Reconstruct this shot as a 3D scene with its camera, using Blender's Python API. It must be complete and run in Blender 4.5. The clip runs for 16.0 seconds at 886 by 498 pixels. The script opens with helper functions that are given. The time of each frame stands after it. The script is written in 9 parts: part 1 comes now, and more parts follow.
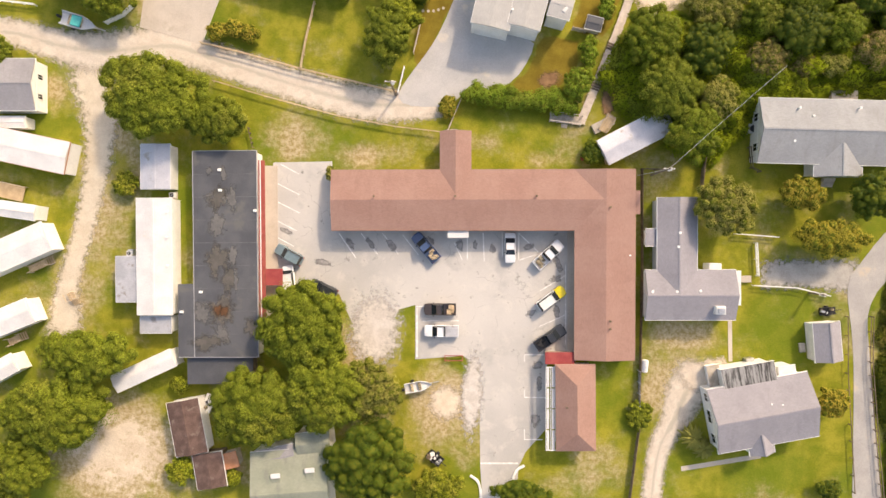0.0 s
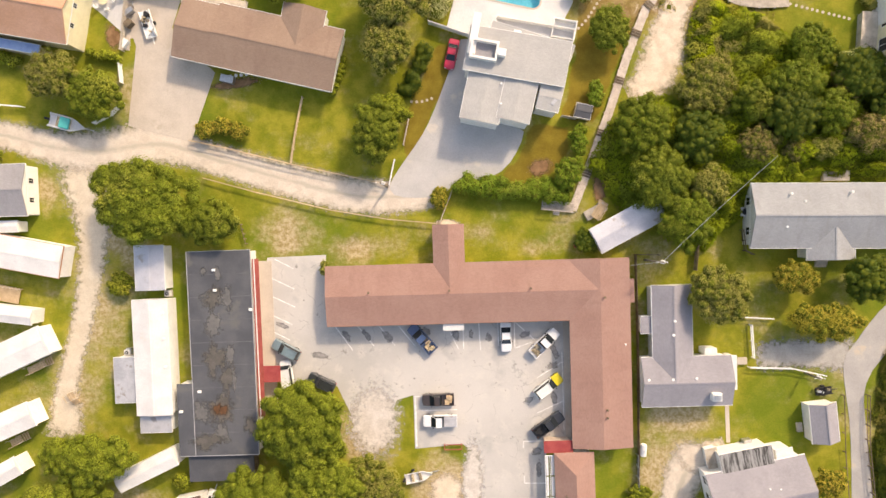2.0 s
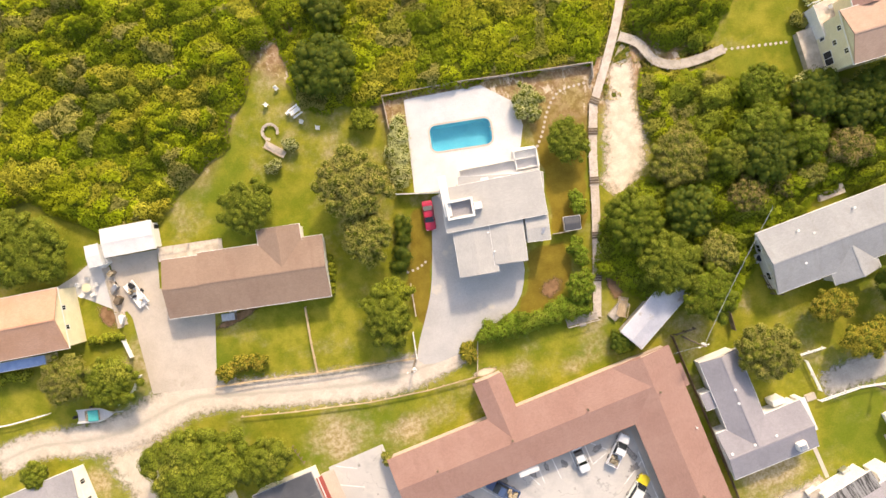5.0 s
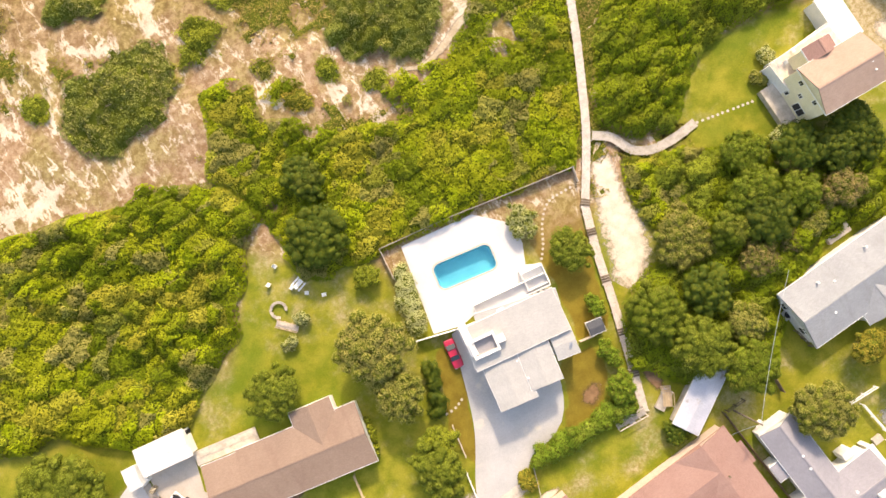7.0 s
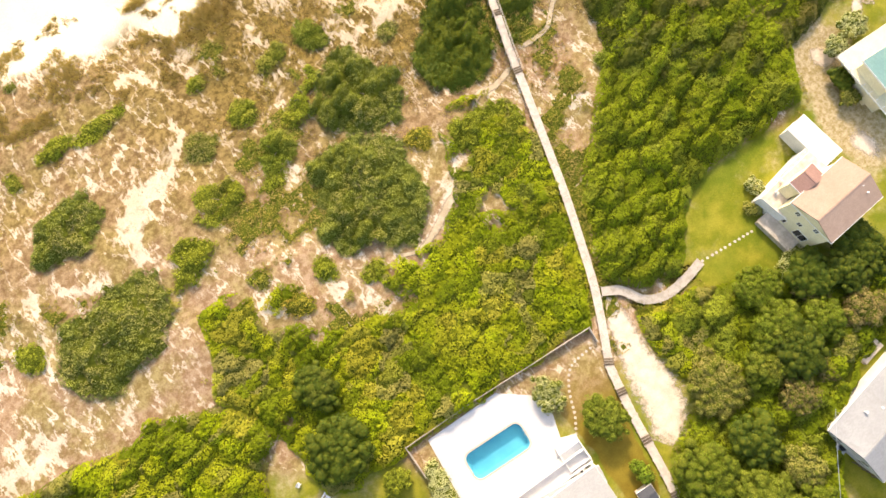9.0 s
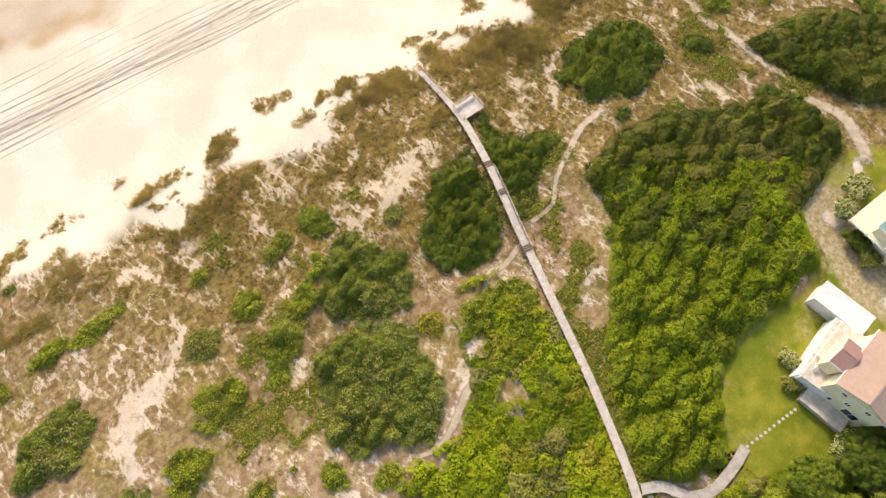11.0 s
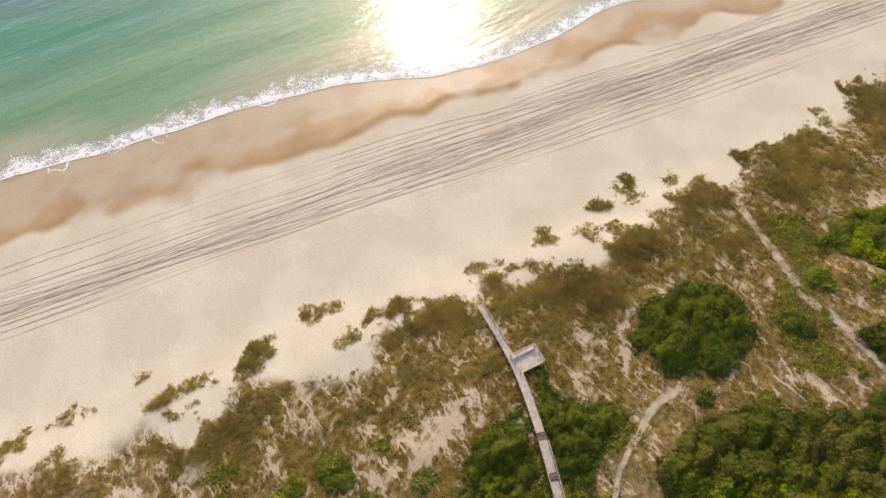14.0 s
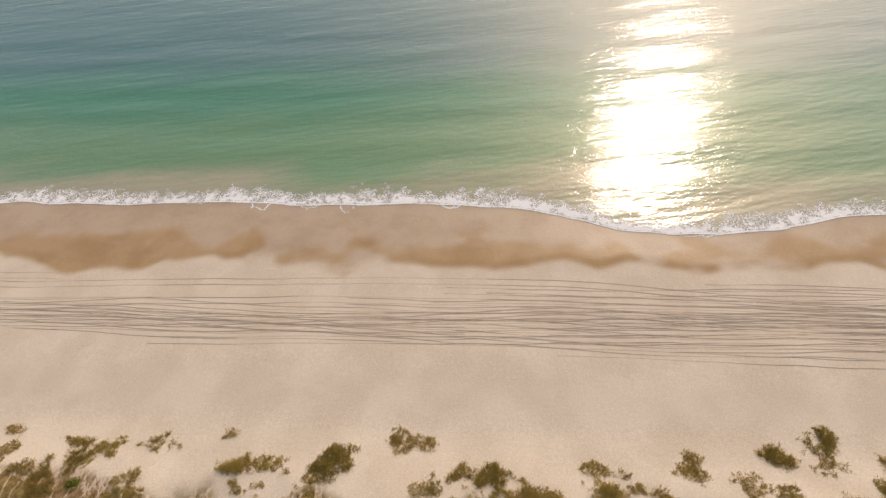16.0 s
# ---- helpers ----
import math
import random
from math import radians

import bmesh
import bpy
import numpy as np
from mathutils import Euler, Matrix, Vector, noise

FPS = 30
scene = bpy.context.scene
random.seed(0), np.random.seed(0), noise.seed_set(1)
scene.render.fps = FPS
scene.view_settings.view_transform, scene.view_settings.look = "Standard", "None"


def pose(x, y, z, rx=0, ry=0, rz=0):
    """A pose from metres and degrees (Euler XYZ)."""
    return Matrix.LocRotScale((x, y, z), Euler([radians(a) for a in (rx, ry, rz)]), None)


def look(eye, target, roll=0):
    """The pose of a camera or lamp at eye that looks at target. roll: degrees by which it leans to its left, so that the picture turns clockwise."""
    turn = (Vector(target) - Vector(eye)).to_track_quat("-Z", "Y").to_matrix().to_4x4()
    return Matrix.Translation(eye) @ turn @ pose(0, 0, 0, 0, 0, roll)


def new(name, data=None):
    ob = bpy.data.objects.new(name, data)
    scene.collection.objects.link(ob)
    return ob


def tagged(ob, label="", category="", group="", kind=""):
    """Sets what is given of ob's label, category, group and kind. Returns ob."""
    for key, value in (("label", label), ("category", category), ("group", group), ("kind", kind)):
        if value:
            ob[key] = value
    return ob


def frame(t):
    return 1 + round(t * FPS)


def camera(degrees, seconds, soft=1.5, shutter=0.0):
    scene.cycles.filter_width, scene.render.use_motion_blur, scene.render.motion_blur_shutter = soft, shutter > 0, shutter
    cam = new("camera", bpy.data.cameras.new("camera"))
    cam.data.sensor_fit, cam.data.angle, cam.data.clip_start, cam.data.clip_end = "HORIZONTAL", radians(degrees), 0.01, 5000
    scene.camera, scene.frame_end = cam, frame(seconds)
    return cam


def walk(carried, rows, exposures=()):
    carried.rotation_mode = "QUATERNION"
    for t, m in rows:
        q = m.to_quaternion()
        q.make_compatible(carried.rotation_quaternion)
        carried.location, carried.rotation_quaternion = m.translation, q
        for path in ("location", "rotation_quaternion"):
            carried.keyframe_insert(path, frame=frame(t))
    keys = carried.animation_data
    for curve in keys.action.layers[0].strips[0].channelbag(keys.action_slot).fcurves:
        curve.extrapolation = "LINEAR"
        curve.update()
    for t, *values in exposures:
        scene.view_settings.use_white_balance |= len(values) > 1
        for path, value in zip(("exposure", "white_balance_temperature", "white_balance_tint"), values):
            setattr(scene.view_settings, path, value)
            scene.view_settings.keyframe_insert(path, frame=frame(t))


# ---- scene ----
cam = camera(80.0, 16.0)
ROWS = [
    (0, 1.456, -0.266, 88.128, -0.626, 1.362, 2.806),
    (0.5, 1.523, 4.120, 88.072, -1.130, 1.326, 2.995),
    (1, 1.570, 8.619, 87.990, -1.651, 1.279, 3.246),
    (1.5, 1.893, 12.748, 87.898, -1.866, 1.435, 2.734),
    (2, 1.884, 16.128, 87.972, -1.525, 1.388, 0.990),
    (2.5, 1.507, 19.549, 88.104, -1.165, 1.147, -1.445),
    (3, 1.133, 23.829, 88.068, -1.294, 0.928, -4.560),
    (5.5, 4.313, 45.225, 87.578, -1.197, 1.158, -24.014),
    (6, 5.574, 49.421, 87.549, -0.330, 1.155, -27.751),
    (6.5, 7.105, 53.326, 87.563, 0.572, 1.224, -31.162),
    (7, 8.578, 57.387, 87.449, 1.959, 1.116, -34.218),
    (7.5, 11.216, 62.215, 87.420, 3.244, 1.235, -36.975),
    (8, 13.349, 66.592, 87.277, 5.009, 1.130, -39.805),
    (8.5, 15.438, 70.346, 87.028, 7.090, 1.177, -42.127),
    (9, 17.747, 74.045, 86.775, 9.172, 1.225, -43.703),
    (11.5, 29.339, 88.809, 86.056, 22.434, 2.270, -46.617),
    (12, 32.129, 92.152, 86.107, 24.534, 2.273, -46.626),
    (12.5, 34.659, 95.400, 86.237, 26.693, 2.243, -46.730),
    (13, 37.439, 98.457, 86.393, 28.847, 2.324, -45.689),
    (13.5, 40.401, 101.294, 86.950, 30.850, 2.571, -41.958),
    (14, 42.821, 104.366, 86.980, 33.123, 2.683, -36.123),
    (14.5, 45.126, 107.062, 87.002, 35.599, 2.938, -29.250),
    (15, 47.186, 109.878, 87.148, 38.094, 3.105, -22.651),
    (15.5, 49.312, 112.156, 87.094, 40.991, 3.406, -15.964),
    (16, 50.331, 115.404, 87.077, 44.116, 3.188, -9.818),
]

EXPOSURES = [(0.0, 1.09, 8400, 15), (3.0, 1.09, 8400, 15), (5.5, 1.32, 8200, 15), (9.0, 1.54, 8150, 13), (11.5, 0.86, 7250, 12), (12.5, 0.67, 7200, 13), (14.5, 0.25, 7600, 16), (16.0, -0.01, 7950, 19)]
walk(cam, [(t, pose(x, y, z, rx, ry, rz)) for t, x, y, z, rx, ry, rz in ROWS], EXPOSURES)

# ---- daylight ----
SUN_AZIMUTH, SUN_HEIGHT = 57.0, 34.0
world = bpy.data.worlds.new("sky")
scene.world = world
world.use_nodes = True
wn = world.node_tree.nodes
wn.clear()
sky = wn.new("ShaderNodeTexSky")
sky.sky_type, sky.sun_disc = "NISHITA", False
sky.sun_elevation, sky.sun_rotation = radians(SUN_HEIGHT), radians(90 - SUN_AZIMUTH)
sky.dust_density, sky.air_density = 2.2, 1.0
back = wn.new("ShaderNodeBackground")
back.inputs["Strength"].default_value = 0.15
wout = wn.new("ShaderNodeOutputWorld")
world.node_tree.links.new(sky.outputs[0], back.inputs[0])
world.node_tree.links.new(back.outputs[0], wout.inputs[0])
sun = new("sun", bpy.data.lights.new("sun", "SUN"))
sun.data.energy, sun.data.angle, sun.data.color = 1.55, radians(4.0), (1.0, 0.93, 0.83)
sa, sh = radians(SUN_AZIMUTH), radians(SUN_HEIGHT)
sun.matrix_world = look((200 * math.cos(sa), 200 * math.sin(sa), 200 * math.tan(sh)), (0, 0, 0))

# ---- materials ----


class Nodes:
    """A small wrapper for writing node materials."""

    def __init__(self, name):
        self.mat = bpy.data.materials.new(name)
        self.mat.use_nodes = True
        self.tree = self.mat.node_tree
        self.tree.nodes.clear()
        self.out = self.tree.nodes.new("ShaderNodeOutputMaterial")

    def add(self, kind, **inputs):
        node = self.tree.nodes.new(kind)
        for key, value in inputs.items():
            self.put(node, key.replace("_", " "), value)
        return node

    def put(self, node, key, value):
        slot = node.inputs[int(key)] if key.isdigit() else node.inputs[key]
        if isinstance(value, bpy.types.NodeSocket):
            self.tree.links.new(value, slot)
        elif isinstance(value, tuple) and len(value) == 3 and slot.type == "RGBA":
            slot.default_value = (*value, 1)
        else:
            slot.default_value = value

    def place(self, local=False):
        if local:
            return self.add("ShaderNodeTexCoord").outputs["Object"]
        return self.add("ShaderNodeNewGeometry").outputs["Position"]

    def noise(self, vector, scale, detail=4.0, rough=0.55):
        node = self.add("ShaderNodeTexNoise", Vector=vector, Scale=scale, Detail=detail, Roughness=rough)
        return node.outputs["Fac"]

    def steps(self, value, lo, hi, to_lo=0.0, to_hi=1.0):
        node = self.add("ShaderNodeMapRange")
        node.interpolation_type = "SMOOTHSTEP"
        for key, v in (("Value", value), ("From Min", lo), ("From Max", hi), ("To Min", to_lo), ("To Max", to_hi)):
            self.put(node, key, v)
        return node.outputs[0]

    def mix(self, fac, a, b):
        node = self.tree.nodes.new("ShaderNodeMix")
        node.data_type = "RGBA"
        for slot, v in ((node.inputs[0], fac), (node.inputs[6], a), (node.inputs[7], b)):
            if isinstance(v, bpy.types.NodeSocket):
                self.tree.links.new(v, slot)
            else:
                slot.default_value = (*v, 1) if isinstance(v, tuple) else v
        return node.outputs[2]

    def math(self, op, a, b=0.0):
        node = self.tree.nodes.new("ShaderNodeMath")
        node.operation = op
        self.put(node, "0", a)
        self.put(node, "1", b)
        return node.outputs[0]

    def scaled(self, colour, fac):
        node = self.tree.nodes.new("ShaderNodeVectorMath")
        node.operation = "SCALE"
        self.put(node, "0", colour)
        self.put(node, "Scale", fac)
        return node.outputs[0]

    def attribute(self, name):
        node = self.add("ShaderNodeAttribute")
        node.attribute_name = name
        return node.outputs["Fac"]

    def leafy(self, follow=1.7):
        """Leaves shaded partly by the lie of the twig mass that they clothe."""
        node = self.add("ShaderNodeAttribute")
        node.attribute_name = "lie"
        total = self.tree.nodes.new("ShaderNodeVectorMath")
        total.operation = "ADD"
        self.tree.links.new(self.scaled(node.outputs["Vector"], follow), total.inputs[0])
        self.tree.links.new(self.add("ShaderNodeNewGeometry").outputs["Normal"], total.inputs[1])
        unit = self.tree.nodes.new("ShaderNodeVectorMath")
        unit.operation = "NORMALIZE"
        self.tree.links.new(total.outputs[0], unit.inputs[0])
        return unit.outputs[0]

    def bump(self, height, strength=0.3, distance=0.05):
        return self.add("ShaderNodeBump", Height=height, Strength=strength, Distance=distance).outputs[0]

    def finish(self, colour, rough=0.8, metal=0.0, spec=0.3, normal=None, **more):
        bsdf = self.add("ShaderNodeBsdfPrincipled", Base_Color=colour, Roughness=rough, Metallic=metal)
        bsdf.inputs["Specular IOR Level"].default_value = spec
        if normal is not None:
            self.put(bsdf, "Normal", normal)
        for key, value in more.items():
            self.put(bsdf, key.replace("_", " "), value)
        self.tree.links.new(bsdf.outputs[0], self.out.inputs[0])
        self.bsdf = bsdf
        return self.mat


def surf(name, a, b, scale=0.6, rough=0.8, metal=0.0, spec=0.3, bump=0.25, fine=9.0, stain=None, rand=0.0, local=False):
    """A surface of two colours mottled at two scales, with optional stains (colour, scale, amount) and change from piece to piece."""
    n = Nodes(name)
    at = n.place(local)
    big, small = n.noise(at, scale, 5), n.noise(at, fine, 3)
    colour = n.mix(n.steps(big, 0.35, 0.65), a, b)
    colour = n.scaled(colour, n.steps(small, 0.2, 0.8, 0.86, 1.12))
    if stain:
        spots = n.noise(at, stain[1], 6, 0.6)
        colour = n.mix(n.steps(spots, 0.68 - stain[2] * 0.3, 0.74 - stain[2] * 0.2), colour, stain[0])
    if rand:
        r = n.add("ShaderNodeObjectInfo").outputs["Random"]
        colour = n.scaled(colour, n.steps(r, 0.0, 1.0, 1 - rand, 1 + rand))
    return n.finish(colour, rough, metal, spec, n.bump(small, bump, 0.02))


def shingles(name, a, b, stain=None, course=0.16):
    """Asphalt shingles in courses along the ridge, in the roof's own axes."""
    n = Nodes(name)
    at = n.place(True)
    tabs = n.add("ShaderNodeTexBrick", Vector=at, Scale=1.0, Mortar_Size=0.006, Brick_Width=0.34, Row_Height=course, Bias=0.0)
    for key, v in (("Color1", (0.82, 0.82, 0.82)), ("Color2", (1.1, 1.1, 1.1)), ("Mortar", (0.6, 0.6, 0.6))):
        tabs.inputs[key].default_value = (*v, 1)
    big, fine = n.noise(at, 0.22, 5), n.noise(at, 14.0, 2)
    colour = n.mix(n.steps(big, 0.3, 0.7), a, b)
    if stain:
        streak = n.add("ShaderNodeMapping", Vector=at, Scale=(1.0, 0.25, 1.0)).outputs[0]
        colour = n.mix(n.steps(n.noise(streak, 0.8, 6), 0.5, 0.72, 0.0, stain[1]), colour, stain[0])
    both = n.tree.nodes.new("ShaderNodeMix")
    both.data_type, both.blend_type = "RGBA", "MULTIPLY"
    both.inputs[0].default_value = 0.4
    n.tree.links.new(colour, both.inputs[6])
    n.tree.links.new(tabs.outputs["Color"], both.inputs[7])
    colour = n.scaled(both.outputs[2], n.steps(fine, 0.2, 0.8, 0.95, 1.05))
    return n.finish(colour, 0.9, 0.0, 0.15, n.bump(tabs.outputs["Fac"], 0.15, -0.01))


def leaf_material(name, dark, light, dry, dry_amount=0.25, glowing=0.2):
    """Leaves: each blade has its own shade; neighbouring shrubs differ in tone, some of them dry."""
    n = Nodes(name)
    at = n.place()
    each = n.add("ShaderNodeNewGeometry").outputs["Random Per Island"]
    tone = n.attribute("tone")
    clump = n.noise(at, 0.7, 3)
    fac = n.math("ADD", n.math("MULTIPLY", each, 0.24), n.math("MULTIPLY", tone, 0.6))
    colour = n.mix(fac, dark, light)
    colour = n.mix(n.steps(clump, 0.42, 0.65, 0.0, 0.4), colour, light)
    drift = n.math("ADD", n.noise(at, 0.12, 4), n.math("MULTIPLY", n.math("SUBTRACT", n.attribute("dryness"), 0.5), 0.3))
    colour = n.mix(n.steps(drift, 0.66 - dry_amount * 0.4, 0.84 - dry_amount * 0.3, 0.0, 0.65), colour, dry)
    tree_tone = n.add("ShaderNodeObjectInfo").outputs["Random"]
    colour = n.scaled(colour, n.steps(tree_tone, 0.0, 1.0, 0.9, 1.1))
    bsdf = n.add("ShaderNodeBsdfPrincipled", Base_Color=colour, Roughness=0.6, Normal=n.leafy())
    bsdf.inputs["Specular IOR Level"].default_value = 0.15
    glow = n.add("ShaderNodeBsdfTranslucent", Color=colour)
    both = n.add("ShaderNodeMixShader", Fac=glowing)
    n.tree.links.new(bsdf.outputs[0], both.inputs[1])
    n.tree.links.new(glow.outputs[0], both.inputs[2])
    n.tree.links.new(both.outputs[0], n.out.inputs[0])
    return n.mat


def mixed_scrub_material(name, sheltered=0.0, glowing=0.27):
    """Scrub of several kinds of shrub growing through each other."""
    n = Nodes(name)
    at = n.place()
    each = n.add("ShaderNodeNewGeometry").outputs["Random Per Island"]
    tone, dry = n.attribute("tone"), n.attribute("dryness")
    fac = n.math("ADD", n.math("MULTIPLY", each, 0.1), n.math("ADD", n.math("MULTIPLY", tone, 0.6), 0.12))
    colour = n.mix(fac, (0.26, 0.3, 0.014), (0.44, 0.47, 0.03))
    lime = n.noise(n.add("ShaderNodeMapping", Vector=at, Location=(7, 80, 0)).outputs[0], 0.11, 4, 0.6)
    colour = n.mix(n.steps(lime, 0.5, 0.57, 0.0, 0.85), colour, n.mix(fac, (0.29, 0.37, 0.013), (0.43, 0.5, 0.025)))
    bend = n.add("ShaderNodeVectorMath")
    bend.operation = "ADD"
    n.tree.links.new(at, bend.inputs[0])
    n.tree.links.new(n.scaled(n.add("ShaderNodeTexNoise", Vector=at, Scale=0.35, Detail=4.0).outputs["Color"], 5.0), bend.inputs[1])
    cell = n.add("ShaderNodeTexVoronoi", Vector=bend.outputs[0], Scale=0.2)
    cell.voronoi_dimensions = "2D"
    kind = n.add("ShaderNodeSeparateColor", Color=cell.outputs["Color"])
    broad = n.math("MULTIPLY", n.math("SUBTRACT", n.noise(at, 0.04, 3), 0.5), 1.6)
    stand = n.math("ADD", n.math("ADD", kind.outputs[0], broad), n.math("MULTIPLY", n.math("SUBTRACT", tone, 0.5), 0.3))
    deep = n.mix(fac, (0.12, 0.17, 0.008), (0.25, 0.31, 0.018))
    colour = n.mix(n.steps(stand, 0.66, 0.8, 0.0, 0.95), colour, deep)
    bare = n.math("ADD", kind.outputs[1], n.math("MULTIPLY", n.math("SUBTRACT", dry, 0.5), 0.4))
    grey = n.mix(fac, (0.25, 0.215, 0.065), (0.42, 0.365, 0.13))
    colour = n.mix(n.steps(bare, 0.74, 0.88, 0.0, 0.8), colour, grey)
    gold = n.mix(fac, (0.32, 0.28, 0.03), (0.5, 0.44, 0.07))
    colour = n.mix(n.steps(n.math("SUBTRACT", 1.0, bare), 0.74, 0.92, 0.0, 0.7), colour, gold)
    colour = n.mix(sheltered, colour, deep)
    bsdf = n.add("ShaderNodeBsdfPrincipled", Base_Color=colour, Roughness=0.7, Normal=n.leafy(2.6))
    bsdf.inputs["Specular IOR Level"].default_value = 0.06
    glow = n.add("ShaderNodeBsdfTranslucent", Color=colour)
    both = n.add("ShaderNodeMixShader", Fac=glowing)
    n.tree.links.new(bsdf.outputs[0], both.inputs[1])
    n.tree.links.new(glow.outputs[0], both.inputs[2])
    n.tree.links.new(both.outputs[0], n.out.inputs[0])
    return n.mat


def soft_edged(name, a, b, scale, ragged=0.35, streak=None):
    """A patch that frays out into the ground along its rim."""
    n = Nodes(name)
    at = n.place()
    big, fine = n.noise(at, scale, 6, 0.6), n.noise(at, 6.0, 4)
    colour = n.scaled(n.mix(n.steps(big, 0.35, 0.65), a, b), n.steps(fine, 0.2, 0.8, 0.85, 1.12))
    edge = n.attribute("edge")
    if streak:
        worn = n.steps(n.math("ADD", n.attribute("crown"), n.math("MULTIPLY", n.math("SUBTRACT", big, 0.5), 1.6)), 0.6, 1.0, 0.0, 0.75)
        colour = n.mix(worn, colour, streak)
    n.finish(colour, 0.95, 0.0, 0.1, n.bump(fine, 0.3, 0.04))
    ragged_noise = n.math("ADD", n.math("MULTIPLY", n.math("SUBTRACT", n.noise(at, 1.1, 7, 0.7), 0.5), ragged * 2.2), edge)
    keep = n.steps(ragged_noise, 0.05, 0.62)
    clear = n.add("ShaderNodeBsdfTransparent")
    both = n.add("ShaderNodeMixShader", Fac=keep)
    n.tree.links.new(clear.outputs[0], both.inputs[1])
    n.tree.links.new(n.bsdf.outputs[0], both.inputs[2])
    n.tree.links.new(both.outputs[0], n.out.inputs[0])
    return n.mat


def ground_material():
    n = Nodes("grass_and_sand")
    at = n.place()
    wide, mid, fine = n.noise(at, 0.05, 5), n.noise(at, 0.3, 6, 0.62), n.noise(at, 4.0, 4, 0.65)
    patchy = n.noise(at, 0.16, 8, 0.68)
    lawn = n.mix(n.steps(mid, 0.35, 0.65), (0.165, 0.18, 0.012), (0.285, 0.262, 0.03))
    lawn = n.mix(n.steps(wide, 0.45, 0.62, 0.0, 0.65), lawn, (0.1, 0.155, 0.01))
    straw = n.mix(n.steps(n.noise(at, 1.4, 5, 0.65), 0.35, 0.65), (0.3, 0.225, 0.09), (0.5, 0.4, 0.25))
    lawn = n.mix(n.steps(n.math("ADD", n.attribute("dry"), n.math("MULTIPLY", n.math("SUBTRACT", patchy, 0.5), 2.0)), 0.25, 0.95), lawn, straw)
    brown = n.mix(n.steps(mid, 0.3, 0.7), (0.165, 0.115, 0.014), (0.235, 0.175, 0.024))
    lawn = n.mix(n.steps(n.attribute("brown"), 0.3, 0.7), lawn, brown)
    sand = n.mix(n.steps(mid, 0.3, 0.7), (0.55, 0.44, 0.32), (0.7, 0.59, 0.46))
    sand = n.mix(n.math("MULTIPLY", n.attribute("fore"), 0.5), sand, (0.46, 0.34, 0.2))
    tangle = n.noise(at, 0.9, 7, 0.7)
    litter = n.mix(n.steps(tangle, 0.36, 0.64), (0.26, 0.15, 0.075), (0.43, 0.295, 0.185))
    litter = n.mix(n.steps(n.noise(at, 0.11, 6, 0.65), 0.42, 0.6, 0.0, 0.5), litter, n.mix(n.steps(tangle, 0.36, 0.64), (0.17, 0.14, 0.025), (0.32, 0.28, 0.06)))
    fore = n.mix(n.steps(tangle, 0.38, 0.62), (0.095, 0.06, 0.011), (0.265, 0.178, 0.052))
    litter = n.mix(n.attribute("fore"), litter, fore)
    lawn = n.mix(n.attribute("dune"), lawn, litter)
    bent = n.add("ShaderNodeMapping", Vector=at, Rotation=(0, 0, radians(-28)), Scale=(1.0, 0.45, 1.0)).outputs[0]
    ridge = n.math("ABSOLUTE", n.math("SUBTRACT", n.noise(bent, 0.28, 7, 0.62), 0.5))
    vein = n.math("MULTIPLY", n.steps(ridge, 0.0, 0.05, 0.46, 0.0), n.attribute("dune"))
    blown = n.add("ShaderNodeMapping", Vector=n.add("ShaderNodeMapping", Vector=at, Rotation=(0, 0, radians(-26))).outputs[0], Scale=(0.34, 1.0, 1.0)).outputs[0]
    even, combed = n.noise(at, 0.45, 8, 0.72), n.noise(blown, 0.75, 7, 0.7)
    spread = n.math("ADD", even, n.math("MULTIPLY", n.math("SUBTRACT", combed, even), n.math("MULTIPLY", n.attribute("fore"), 0.75)))
    bare = n.math("ADD", n.math("ADD", n.attribute("sand"), vein), n.math("MULTIPLY", n.math("SUBTRACT", spread, 0.5), 1.9))
    colour = n.mix(n.steps(bare, 0.34, 0.74), lawn, sand)
    beach = n.mix(n.steps(n.noise(at, 0.08, 4), 0.35, 0.65), (0.66, 0.565, 0.435), (0.73, 0.64, 0.505))
    colour = n.mix(n.attribute("beach"), colour, beach)
    shine = n.mix(n.steps(n.noise(at, 0.1, 4), 0.35, 0.65), (0.47, 0.36, 0.25), (0.54, 0.43, 0.31))
    colour = n.mix(n.attribute("swash"), colour, shine)
    damp = n.mix(n.steps(n.noise(at, 0.1, 4), 0.35, 0.65), (0.41, 0.265, 0.13), (0.48, 0.33, 0.18))
    colour = n.mix(n.attribute("wet"), colour, damp)
    colour = n.scaled(colour, n.steps(fine, 0.2, 0.8, 0.84, 1.14))
    rough = n.steps(n.attribute("swash"), 0.0, 1.0, 0.95, 0.4)
    height = n.math("ADD", n.math("MULTIPLY", fine, 0.5), n.noise(at, 1.2, 5, 0.6))
    return n.finish(colour, rough, 0.0, 0.2, n.bump(height, 0.3, 0.15))


